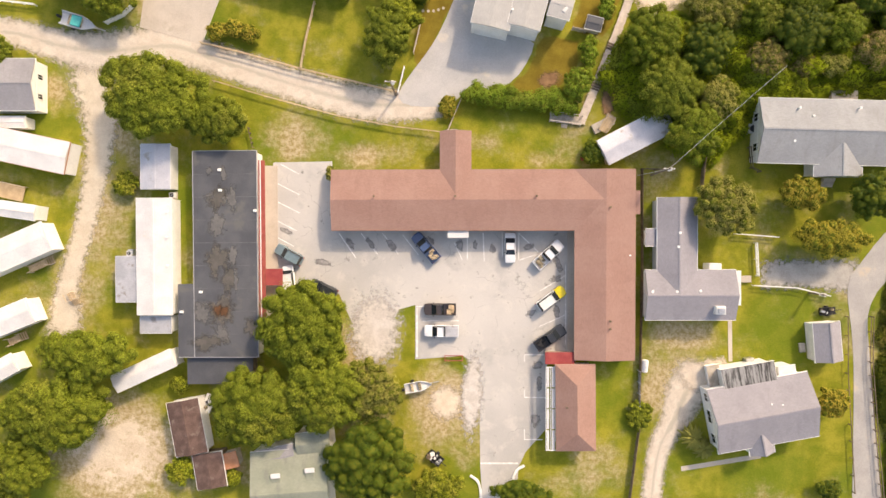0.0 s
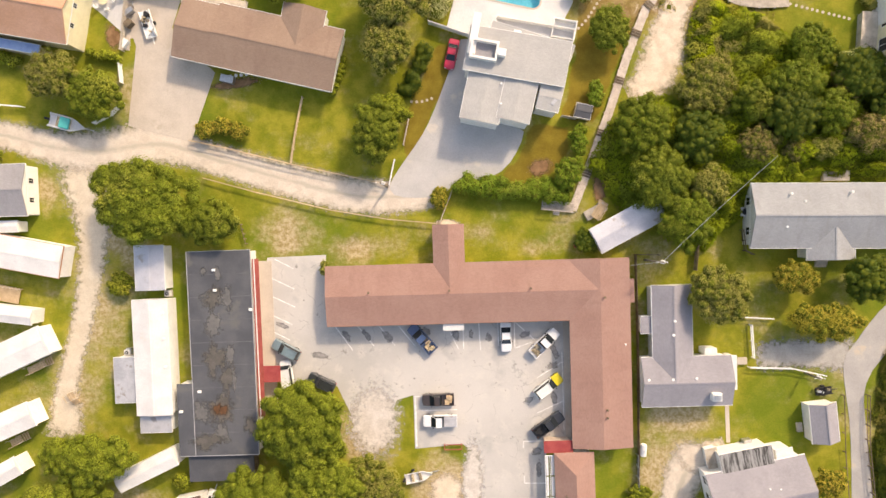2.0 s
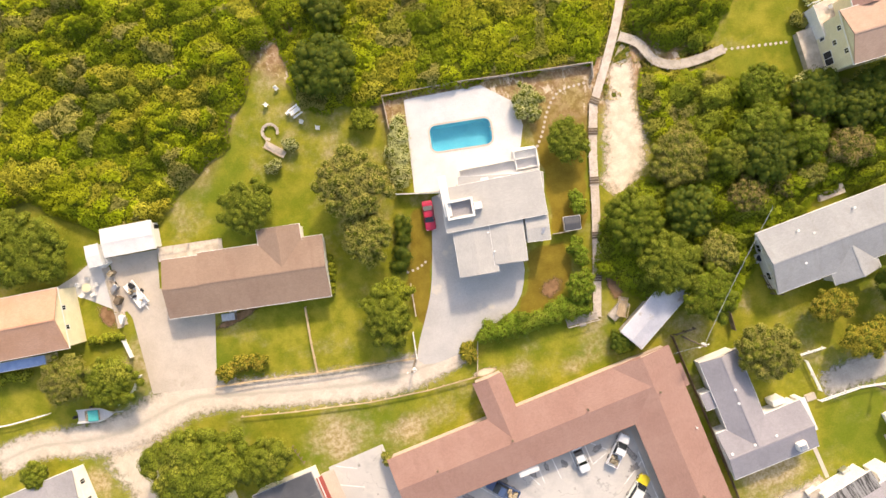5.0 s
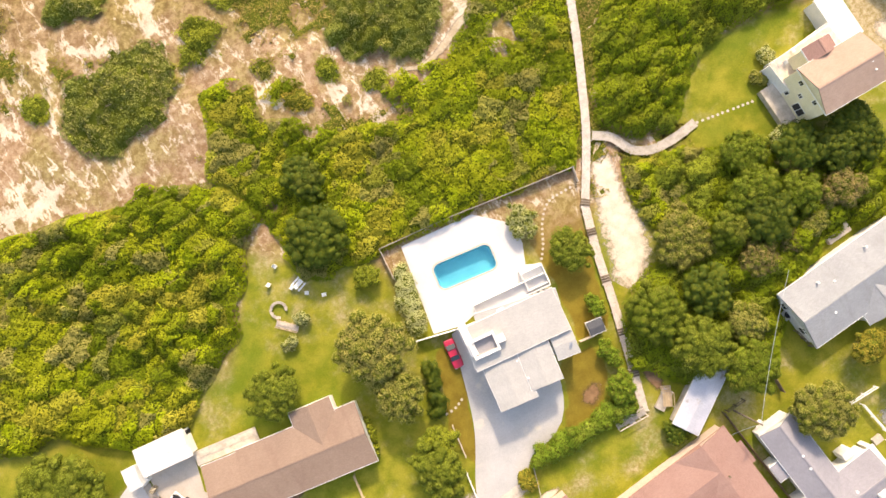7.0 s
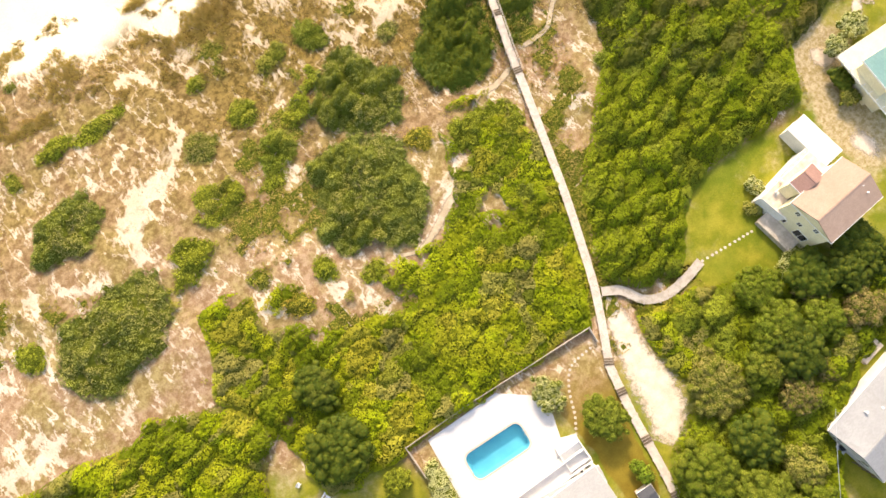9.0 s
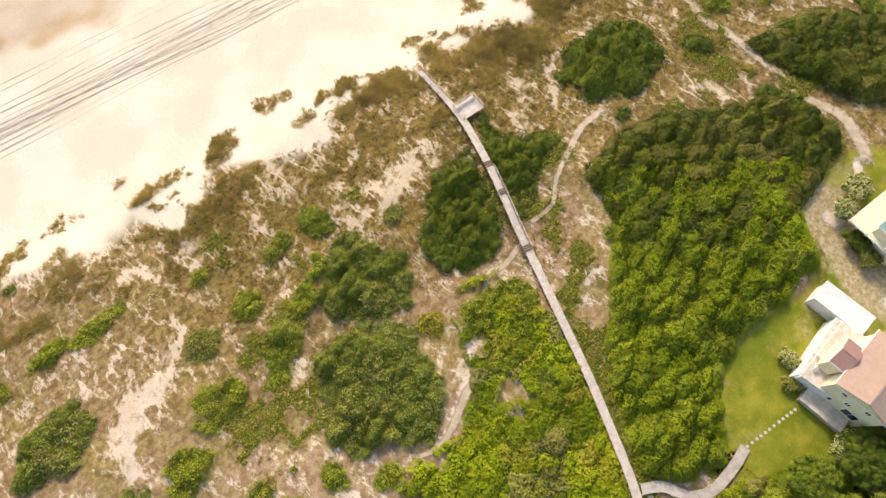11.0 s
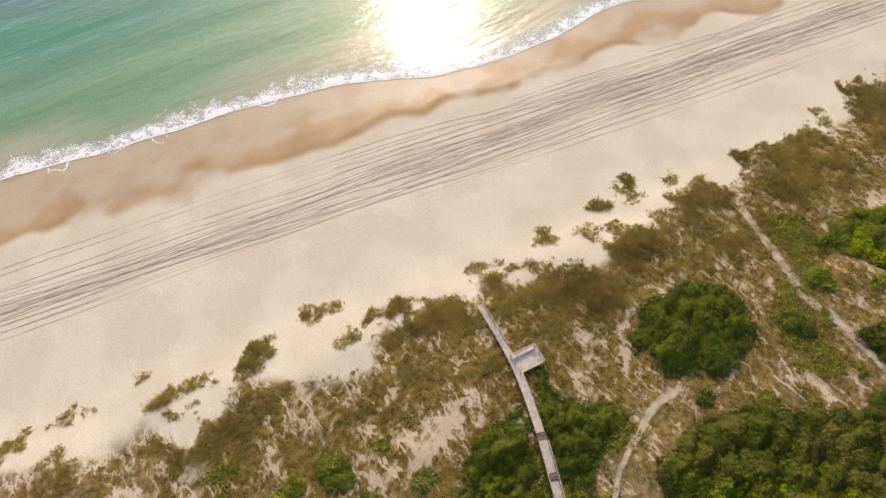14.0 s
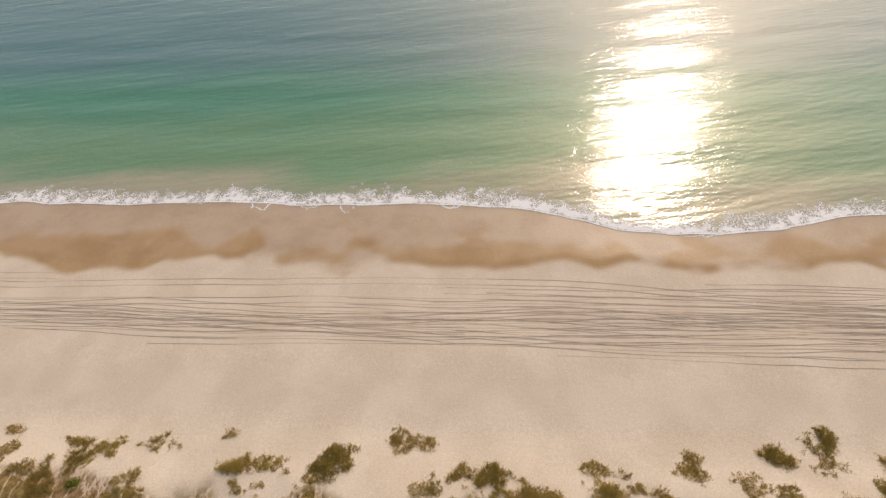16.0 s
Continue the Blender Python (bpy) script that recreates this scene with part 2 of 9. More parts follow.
def sea_material():
    n = Nodes("sea_water")
    at = n.place()
    depth = n.attribute("depth")
    turned = n.add("ShaderNodeMapping", Vector=at, Rotation=(0, 0, radians(13.6)), Scale=(0.35, 1.0, 1.0)).outputs[0]
    drift = n.noise(turned, 0.035, 5, 0.6)
    d = n.math("ADD", depth, n.math("MULTIPLY", n.math("SUBTRACT", drift, 0.5), 0.5))
    colour = n.mix(n.steps(d, 0.0, 0.2), (0.38, 0.37, 0.24), (0.15, 0.3, 0.15))
    colour = n.mix(n.steps(d, 0.2, 0.6), colour, (0.045, 0.235, 0.125))
    colour = n.mix(n.steps(d, 0.6, 1.0), colour, (0.06, 0.18, 0.165))
    long = n.add("ShaderNodeMapping", Vector=at, Rotation=(0, 0, radians(13.6)), Scale=(0.22, 1.0, 1.0)).outputs[0]
    swell, chop = n.noise(long, 0.1, 3, 0.5), n.noise(turned, 0.55, 3, 0.5)
    waves = n.math("ADD", n.math("MULTIPLY", swell, 6.0), n.math("ADD", n.math("MULTIPLY", chop, 1.5), n.math("MULTIPLY", n.noise(at, 1.6, 3), 0.55)))
    return n.finish(colour, 0.11, 0.0, 0.5, n.bump(waves, 0.7, 0.135))


def foam_material():
    n = Nodes("sea_foam")
    at = n.place()
    cells = n.add("ShaderNodeTexVoronoi", Vector=n.mix(0.35, at, n.add("ShaderNodeTexNoise", Vector=at, Scale=1.6, Detail=4.0).outputs["Color"]), Scale=2.4)
    cells.feature = "DISTANCE_TO_EDGE"
    lace = n.steps(cells.outputs["Distance"], 0.02, 0.2, 1.0, 0.0)
    thick = n.math("ADD", n.attribute("edge"), n.math("MULTIPLY", n.math("SUBTRACT", n.noise(at, 0.35, 6, 0.68), 0.5), 2.2))
    keep = n.math("MAXIMUM", n.steps(thick, 0.7, 0.95), n.math("MULTIPLY", lace, n.steps(thick, 0.3, 0.6)))
    n.finish((0.86, 0.88, 0.86), 0.7, 0.0, 0.3, n.bump(n.noise(at, 3.0, 4), 0.5, 0.1))
    clear = n.add("ShaderNodeBsdfTransparent")
    both = n.add("ShaderNodeMixShader", Fac=keep)
    n.tree.links.new(clear.outputs[0], both.inputs[1])
    n.tree.links.new(n.bsdf.outputs[0], both.inputs[2])
    n.tree.links.new(both.outputs[0], n.out.inputs[0])
    return n.mat


def asphalt_material():
    """Sun-bleached asphalt: broad wear, patches, hair cracks and oil spots."""
    n = Nodes("bleached_asphalt")
    at = n.place()
    broad, mid, grit = n.noise(at, 0.05, 4), n.noise(at, 0.35, 7, 0.65), n.noise(at, 9.0, 3)
    colour = n.mix(n.steps(broad, 0.35, 0.65), (0.43, 0.41, 0.385), (0.54, 0.51, 0.475))
    colour = n.mix(n.steps(mid, 0.5, 0.66, 0.0, 0.7), colour, (0.58, 0.545, 0.495))
    colour = n.mix(n.steps(n.noise(at, 0.14, 5), 0.56, 0.66, 0.0, 0.4), colour, (0.32, 0.31, 0.3))
    bent = n.mix(0.06, at, n.scaled(n.add("ShaderNodeTexNoise", Vector=at, Scale=0.6, Detail=4.0).outputs["Color"], 30.0))
    cracks = n.add("ShaderNodeTexVoronoi", Vector=bent, Scale=0.16)
    cracks.feature = "DISTANCE_TO_EDGE"
    broken = n.math("MULTIPLY", n.steps(cracks.outputs["Distance"], 0.003, 0.01, 0.3, 0.0), n.steps(n.noise(at, 0.2, 3), 0.48, 0.6))
    colour = n.mix(broken, colour, (0.13, 0.125, 0.12))
    oil = n.steps(n.noise(at, 0.7, 4, 0.6), 0.62, 0.74, 0.0, 0.7)
    colour = n.mix(oil, colour, (0.14, 0.13, 0.125))
    colour = n.scaled(colour, n.steps(grit, 0.2, 0.8, 0.95, 1.05))
    return n.finish(colour, 0.92, 0.0, 0.15, n.bump(grit, 0.12, 0.01))


def streaked_material():
    """A low roof of worn sheet, with dark runs down its fall."""
    n = Nodes("streaked_grey_roof")
    at = n.place(True)
    runs = n.noise(n.add("ShaderNodeMapping", Vector=at, Scale=(2.6, 0.3, 1.0)).outputs[0], 0.9, 6, 0.65)
    colour = n.mix(n.steps(runs, 0.42, 0.6), (0.3, 0.295, 0.29), (0.06, 0.058, 0.056))
    fine = n.noise(at, 9.0, 3)
    return n.finish(n.scaled(colour, n.steps(fine, 0.2, 0.8, 0.85, 1.12)), 0.85, 0.0, 0.2, n.bump(fine, 0.2, 0.01))


def pane_material(name, tint, clear=0.0):
    n = Nodes(name)
    ripple = n.noise(n.place(), 1.3 if clear else 0.4, 3)
    n.finish(tint, 0.08, 0.0, 0.6, n.bump(ripple, 0.15, 0.05))
    if clear:
        see = n.add("ShaderNodeBsdfTransparent", Color=(0.72, 0.93, 0.96))
        both = n.add("ShaderNodeMixShader", Fac=clear)
        n.tree.links.new(n.bsdf.outputs[0], both.inputs[1])
        n.tree.links.new(see.outputs[0], both.inputs[2])
        n.tree.links.new(both.outputs[0], n.out.inputs[0])
    return n.mat


M = {
    "terracotta": shingles("terracotta_shingles", (0.325, 0.19, 0.155), (0.36, 0.22, 0.18), ((0.29, 0.17, 0.14), 0.5)),
    "salmon": shingles("salmon_shingles", (0.5, 0.28, 0.18), (0.56, 0.33, 0.23)),
    "brown_roof": shingles("brown_shingles", (0.272, 0.188, 0.142), (0.312, 0.22, 0.166), ((0.24, 0.155, 0.12), 0.5)),
    "grey_roof": shingles("grey_shingles", (0.28, 0.27, 0.28), (0.33, 0.315, 0.325), ((0.23, 0.22, 0.22), 0.5)),
    "house_roof": shingles("warm_grey_shingles", (0.41, 0.395, 0.375), (0.46, 0.445, 0.42), ((0.37, 0.355, 0.34), 0.4)),
    "pale_roof": shingles("pale_grey_shingles", (0.3, 0.305, 0.31), (0.345, 0.35, 0.355), ((0.25, 0.245, 0.23), 0.4)),
    "lilac_roof": shingles("lilac_grey_shingles", (0.29, 0.275, 0.295), (0.33, 0.31, 0.33), ((0.245, 0.23, 0.245), 0.45)),
    "sand_roof": shingles("sand_shingles", (0.4, 0.275, 0.21), (0.44, 0.31, 0.24), ((0.36, 0.24, 0.185), 0.4)),
    "sage_roof": shingles("sage_shingles", (0.25, 0.27, 0.21), (0.31, 0.32, 0.25), ((0.2, 0.2, 0.18), 0.6)),
    "teal_roof": shingles("teal_shingles", (0.2, 0.36, 0.33), (0.24, 0.4, 0.36)),
    "shack_roof": surf("weathered_brown_sheet", (0.1, 0.06, 0.05), (0.16, 0.1, 0.08), 0.7, 0.8, stain=((0.2, 0.15, 0.12), 0.6, 0.4), local=True),
    "tar": surf("black_roofing_felt", (0.075, 0.078, 0.088), (0.105, 0.108, 0.118), 0.25, 0.75, stain=((0.13, 0.128, 0.125), 0.16, 0.3), local=True),
    "tar_stain": soft_edged("dried_puddle_stain", (0.1, 0.094, 0.086), (0.135, 0.124, 0.112), 0.7, 0.7),
    "chalk_stain": soft_edged("dried_silt_stain", (0.125, 0.123, 0.122), (0.165, 0.16, 0.155), 0.8, 0.85),
    "seam": surf("felt_seam_bitumen", (0.1, 0.103, 0.112), (0.14, 0.143, 0.15), 0.6, 0.8),
    "oil_stain": soft_edged("dried_oil_stain", (0.23, 0.215, 0.205), (0.34, 0.322, 0.305), 1.2, 0.9),
    "rust_stain": soft_edged("rust_stain", (0.09, 0.045, 0.025), (0.13, 0.07, 0.04), 0.7),
    "white_sheet": surf("white_painted_metal_roof", (0.62, 0.605, 0.59), (0.7, 0.685, 0.665), 0.4, 0.45, stain=((0.62, 0.57, 0.5), 0.35, 0.1)),
    "grey_sheet": surf("grey_metal_roof", (0.4, 0.4, 0.42), (0.5, 0.5, 0.52), 0.5, 0.5, 0.2, stain=((0.32, 0.29, 0.27), 0.5, 0.3)),
    "lilac_sheet": surf("weathered_galvanised_sheet", (0.5, 0.5, 0.54), (0.6, 0.59, 0.62), 0.35, 0.45, 0.2, stain=((0.4, 0.36, 0.33), 0.4, 0.3)),
    "white_wall": surf("white_siding", (0.72, 0.7, 0.66), (0.78, 0.76, 0.72), 0.8, 0.7),
    "white_trim": surf("white_trim_paint", (0.76, 0.75, 0.72), (0.82, 0.81, 0.78), 1.5, 0.5),
    "cream_wall": surf("cream_siding", (0.72, 0.65, 0.44), (0.77, 0.7, 0.49), 0.8, 0.7),
    "brick_wall": surf("painted_brick", (0.5, 0.4, 0.33), (0.56, 0.45, 0.37), 2.0, 0.85, bump=0.5),
    "red_paint": surf("red_painted_wood", (0.3, 0.065, 0.05), (0.37, 0.09, 0.07), 1.0, 0.6),
    "red_roof": surf("deep_red_sheet", (0.3, 0.05, 0.05), (0.36, 0.075, 0.065), 0.8, 0.55),
    "orange_trim": surf("orange_brown_trim", (0.45, 0.2, 0.1), (0.52, 0.25, 0.14), 1.0, 0.7),
    "blue_trim": surf("blue_painted_porch", (0.22, 0.32, 0.55), (0.27, 0.38, 0.6), 1.0, 0.6),
    "asphalt": asphalt_material(),
    "streaked_roof": streaked_material(),
    "road": surf("grey_road_surface", (0.36, 0.34, 0.32), (0.42, 0.395, 0.37), 0.3, 0.9, stain=((0.5, 0.43, 0.34), 0.3, 0.3)),
    "concrete": surf("pale_concrete", (0.47, 0.405, 0.335), (0.55, 0.48, 0.405), 0.2, 0.85, stain=((0.45, 0.385, 0.31), 0.25, 0.35)),
    "drive": surf("grey_concrete_drive", (0.43, 0.415, 0.4), (0.5, 0.48, 0.46), 0.15, 0.85, stain=((0.57, 0.52, 0.45), 0.2, 0.3)),
    "deck_paint": surf("white_pool_deck", (0.56, 0.55, 0.545), (0.62, 0.61, 0.6), 0.3, 0.7, stain=((0.55, 0.51, 0.48), 0.25, 0.12)),
    "line_paint": surf("worn_white_line_paint", (0.82, 0.8, 0.77), (0.64, 0.62, 0.59), 1.2, 0.8),
    "old_wood": surf("weathered_grey_wood", (0.42, 0.36, 0.29), (0.56, 0.49, 0.41), 1.0, 0.85, rand=0.12, fine=20),
    "bleached_wood": surf("bleached_boardwalk_wood", (0.55, 0.46, 0.38), (0.68, 0.59, 0.5), 1.2, 0.85, rand=0.1, fine=20),
    "dark_wood": surf("dark_damp_wood", (0.12, 0.09, 0.06), (0.2, 0.15, 0.1), 1.0, 0.85, rand=0.15, fine=20),
    "tan_wood": surf("tan_treated_wood", (0.45, 0.33, 0.2), (0.55, 0.41, 0.26), 1.0, 0.8, rand=0.12, fine=20),
    "bark": surf("grey_bark", (0.16, 0.12, 0.085), (0.25, 0.2, 0.15), 2.0, 0.9, bump=0.7, fine=12),
    "steel": surf("galvanised_steel", (0.5, 0.5, 0.5), (0.6, 0.6, 0.6), 2.0, 0.4, 0.8),
    "black": surf("black_rubber", (0.018, 0.018, 0.02), (0.03, 0.03, 0.032), 3.0, 0.7),
    "glass": pane_material("dark_window_glass", (0.02, 0.025, 0.03)),
    "pool_water": pane_material("pool_water", (0.05, 0.35, 0.45), 0.82),
    "pool_shell": surf("pool_blue_plaster", (0.12, 0.5, 0.62), (0.16, 0.58, 0.68), 0.5, 0.6),
    "teal_cover": surf("teal_canvas", (0.05, 0.42, 0.4), (0.07, 0.48, 0.45), 2.0, 0.8),
    "clutter": surf("mixed_clutter", (0.16, 0.12, 0.08), (0.55, 0.45, 0.3), 4.0, 0.8, rand=0.3),
    # Track sand a little darker, with the shadow of the grooves in its colour.
    "track_sand": surf("turned_up_sand_groove_shade", (0.47, 0.38, 0.28), (0.57, 0.475, 0.36), 0.5, 0.95),
    "track": soft_edged("worn_sandy_track", (0.54, 0.455, 0.345), (0.63, 0.55, 0.435), 0.4, 0.65),
    "gravel": soft_edged("grey_gravel", (0.36, 0.335, 0.3), (0.44, 0.41, 0.37), 0.5, 0.6),
    "lane": soft_edged("sandy_lane", (0.56, 0.475, 0.385), (0.65, 0.57, 0.475), 0.5, 0.4, streak=(0.42, 0.375, 0.3)),
    "sandy": soft_edged("bare_sand_patch", (0.6, 0.48, 0.36), (0.72, 0.61, 0.48), 0.6, 0.5),
    "dune_path": soft_edged("trodden_dune_sand", (0.44, 0.34, 0.225), (0.56, 0.46, 0.33), 0.6, 0.6),
    "trodden": soft_edged("trodden_grey_sand", (0.5, 0.45, 0.4), (0.62, 0.57, 0.52), 0.6, 0.6),
    "dark_soil": soft_edged("bare_brown_soil", (0.2, 0.115, 0.06), (0.3, 0.18, 0.1), 0.8, 0.5),
    "leaf_shore": leaf_material("shore_thicket_leaves", (0.045, 0.062, 0.005), (0.13, 0.15, 0.012), (0.22, 0.18, 0.04), 0.42, 0.06),
    "leaf_oak": leaf_material("live_oak_leaves", (0.105, 0.145, 0.012), (0.27, 0.315, 0.032), (0.35, 0.34, 0.055), 0.3),
    "leaf_mid": leaf_material("coastal_tree_leaves", (0.085, 0.125, 0.009), (0.215, 0.275, 0.02), (0.27, 0.24, 0.04), 0.3),
    "leaf_grey": leaf_material("grey_green_bush_leaves", (0.1, 0.122, 0.022), (0.245, 0.27, 0.05), (0.3, 0.272, 0.085), 0.4, 0.06),
    "leaf_hedge": leaf_material("clipped_hedge_leaves", (0.1, 0.165, 0.012), (0.26, 0.36, 0.03), (0.33, 0.36, 0.05), 0.15),
    "leaf_russet": leaf_material("russet_shrub_leaves", (0.15, 0.115, 0.035), (0.32, 0.255, 0.085), (0.36, 0.27, 0.1), 0.4),
    "leaf_deep": leaf_material("deep_green_leaves", (0.032, 0.06, 0.005), (0.095, 0.138, 0.011), (0.145, 0.15, 0.022), 0.15, 0.06),
    "leaf_olive": leaf_material("olive_leaves", (0.19, 0.185, 0.04), (0.34, 0.315, 0.075), (0.37, 0.31, 0.1), 0.35),
    "leaf_bright": leaf_material("bright_shrub_leaves", (0.2, 0.24, 0.016), (0.36, 0.385, 0.035), (0.4, 0.35, 0.05)),
    "leaf_gold": leaf_material("golden_leaves", (0.24, 0.2, 0.02), (0.42, 0.36, 0.045), (0.44, 0.31, 0.05), 0.5),
    "leaf_scrub": leaf_material("coastal_scrub_leaves", (0.175, 0.205, 0.014), (0.355, 0.375, 0.032), (0.4, 0.33, 0.07), 0.5),
    "leaf_pale": leaf_material("pale_variegated_leaves", (0.33, 0.35, 0.1), (0.58, 0.57, 0.28), (0.5, 0.46, 0.22)),
    "leaf_grass": leaf_material("dune_grass_blades", (0.31, 0.235, 0.055), (0.64, 0.5, 0.16), (0.58, 0.4, 0.15), 0.45, 0.62),
    "leaf_low": leaf_material("low_dune_growth", (0.2, 0.175, 0.022), (0.37, 0.31, 0.055), (0.4, 0.29, 0.09), 0.6),
}
# Core under the leaves, coloured dark to paint the shade in their gaps.
SHADE = surf("painted_inner_shade", (0.075, 0.09, 0.01), (0.125, 0.14, 0.018), 1.2, 0.9, spec=0.05)
M["leaf_mixed"] = mixed_scrub_material("mixed_scrub_leaves")
M["leaf_tangle"] = mixed_scrub_material("sheltered_scrub_leaves", 0.82, 0.14)
M["ground"], M["sea"], M["foam"] = ground_material(), sea_material(), foam_material()


def paint(name, colour):
    """Car paint."""
    n = Nodes(name)
    dust = n.noise(n.place(), 3.0, 4)
    return n.finish(n.scaled(n.mix(0.0, colour, colour), n.steps(dust, 0.2, 0.8, 0.9, 1.08)), 0.3, 0.0, 0.5, None, Coat_Weight=0.6)


# ---- tools for building ----
def part(name, bm, material, parent=None, label="", smooth=False):
    mesh = bpy.data.meshes.new(name)
    if smooth:
        for f in bm.faces:
            f.smooth = True
    bm.normal_update()
    bm.to_mesh(mesh)
    bm.free()
    for m in material if isinstance(material, list) else [material]:
        mesh.materials.append(m)
    ob = new(name, mesh)
    ob.parent = parent
    if label:
        ob["label"] = label
    return ob


def thing(name, x, y, z, turn, label, category, group="", kind=""):
    ob = new(name)
    ob.empty_display_size = 0.3
    ob.matrix_world = pose(x, y, z, 0, 0, turn)
    return tagged(ob, label, category, group, kind)


def box(bm, x0, x1, y0, y1, z0, z1, m=None):
    vs = [bm.verts.new((x, y, z)) for x in (x0, x1) for y in (y0, y1) for z in (z0, z1)]
    if m is not None:
        for v in vs:
            v.co = m @ v.co
    for a, b, c, d in ((0, 1, 3, 2), (4, 6, 7, 5), (0, 4, 5, 1), (2, 3, 7, 6), (0, 2, 6, 4), (1, 5, 7, 3)):
        bm.faces.new((vs[a], vs[b], vs[c], vs[d]))
    return vs


def boxes(*rows, bevel=0.0):
    bm = bmesh.new()
    for row in rows:
        box(bm, *row)
    if bevel:
        bmesh.ops.bevel(bm, geom=bm.edges[:], offset=bevel, segments=1, affect="EDGES")
    return bm


def tube(bm, a, b, r, r2=None, seg=8):
    a, b = Vector(a), Vector(b)
    q = (b - a).to_track_quat("Z", "Y")
    rings = []
    for p, rad in ((a, r), (b, r if r2 is None else r2)):
        rings.append([bm.verts.new(p + q @ Vector((rad * math.cos(k * math.tau / seg), rad * math.sin(k * math.tau / seg), 0))) for k in range(seg)])
    for k in range(seg):
        bm.faces.new((rings[0][k], rings[0][(k + 1) % seg], rings[1][(k + 1) % seg], rings[1][k]))
    bm.faces.new(rings[0][::-1])
    bm.faces.new(rings[1])


def tubes(*rows, seg=8):
    bm = bmesh.new()
    for row in rows:
        tube(bm, *row, seg=seg)
    return bm


def prism(bm, outline, z0, z1):
    lo = [bm.verts.new((x, y, z0)) for x, y in outline]
    hi = [bm.verts.new((x, y, z1)) for x, y in outline]
    n = len(lo)
    for k in range(n):
        bm.faces.new((lo[k], lo[(k + 1) % n], hi[(k + 1) % n], hi[k]))
    bm.faces.new(hi)
    bm.faces.new(lo[::-1])
    bmesh.ops.recalc_face_normals(bm, faces=bm.faces[:])


def rect(a, b, c):
    """Centre, turn, length along a-b and width towards c."""
    a, b, c = Vector(a), Vector(b), Vector(c)
    ex = (b - a).normalized()
    ey = Vector((-ex.y, ex.x))
    w = (c - a).dot(ey)
    mid = (a + b) / 2 + ey * w / 2
    return mid.x, mid.y, math.degrees(math.atan2(ex.y, ex.x)), (b - a).length, abs(w)


# value noise for laying out the ground and the planting
_rng = np.random.default_rng(7)
_lattice = _rng.random((256, 256))


def vnoise(x, y, size):
    x, y = np.asarray(x, float) / size + 1000.3, np.asarray(y, float) / size + 1000.7
    i, j = np.floor(x).astype(int), np.floor(y).astype(int)
    fx, fy = x - i, y - j
    fx, fy = fx * fx * (3 - 2 * fx), fy * fy * (3 - 2 * fy)
    g = lambda a, b: _lattice[a % 256, b % 256]
    return (g(i, j) * (1 - fx) + g(i + 1, j) * fx) * (1 - fy) + (g(i, j + 1) * (1 - fx) + g(i + 1, j + 1) * fx) * fy


def fbm(x, y, size, octaves=4):
    total, amp, norm = 0, 1.0, 0
    for k in range(octaves):
        total, norm = total + amp * vnoise(x + 31 * k, y - 17 * k, size), norm + amp
        amp, size = amp * 0.55, size / 2
    return total / norm


def ease(v, lo, hi):
    t = np.clip((np.asarray(v, float) - lo) / (hi - lo), 0, 1)
    return t * t * (3 - 2 * t)


SHORE = radians(-13.6)
CU, SU = math.cos(SHORE), math.sin(SHORE)


def along(x, y):
    return CU * x + SU * y


def seaward(x, y):
    return -SU * x + CU * y


def shore_point(u, v):
    return CU * u - SU * v, SU * u + CU * v


EDGE_U = [-160, -110, -60, -45, -35.5, -30, -23.5, -18, -11.3, -6.7, -1, 5, 12.8, 18.8, 22, 34.9, 38, 53, 61, 67, 77, 89, 98, 104, 115.5, 130, 148, 260]
EDGE_V = [157, 156, 155, 154.5, 151.5, 151, 153, 147, 150.5, 155.3, 151.6, 148.3, 147.6, 154, 152.5, 150, 155, 149, 149, 151.5, 152.4, 154.2, 155, 156.1, 157.7, 160.2, 166, 168]
SURF_U = [-200, 20, 40, 53, 75, 92, 115, 145, 180, 330]
SURF_V = [226, 226, 221.5, 216, 215, 218, 222.5, 220, 218, 222]


def surf_line(u):
    """Where the sea meets the beach, with cusps left by the waves."""
    u = np.asarray(u, float)
    return np.interp(u, SURF_U, SURF_V) + 2.4 * (fbm(u, 0 * u + 3, 16, 3) - 0.5) + 0.9 * np.abs(np.sin(u / 8.5 + 3 * vnoise(u, 0 * u, 30)))


POOL = rect((4.81, 55.27), (14.73, 53.27), (5.58, 59.51))


def pool_local(x, y):
    c, s = math.cos(radians(POOL[2])), math.sin(radians(POOL[2]))
    return c * (x - POOL[0]) + s * (y - POOL[1]), -s * (x - POOL[0]) + c * (y - POOL[1])


def ground_z(x, y):
    x, y = np.asarray(x, float), np.asarray(y, float)
    v = seaward(x, y)
    dune = ease(v, 72, 105) * (1 - ease(v, 150, 166))
    z = dune * (0.5 + 2.2 * (fbm(x, y, 22, 3) - 0.2)) + dune * 0.5 * (fbm(x, y, 4, 3) - 0.5)
    z = z - 1.0 * ease(v, 140, 172) - 0.7 * ease(v, 170, 206)
    w = v - surf_line(along(x, y))
    z = z - 0.296 * ease(w, -16, 0) - 4.0 * ease(w, -1, 70)
    return z


def inside(poly, x, y):
    """1 within the polygon, for arrays."""
    hit = np.zeros(np.shape(x), bool)
    n = len(poly)
    for k in range(n):
        (x0, y0), (x1, y1) = poly[k], poly[(k + 1) % n]
        if y0 != y1:
            cross = ((y0 > y) != (y1 > y)) & (x < (x1 - x0) * (y - y0) / (y1 - y0) + x0)
            hit ^= cross
    return hit


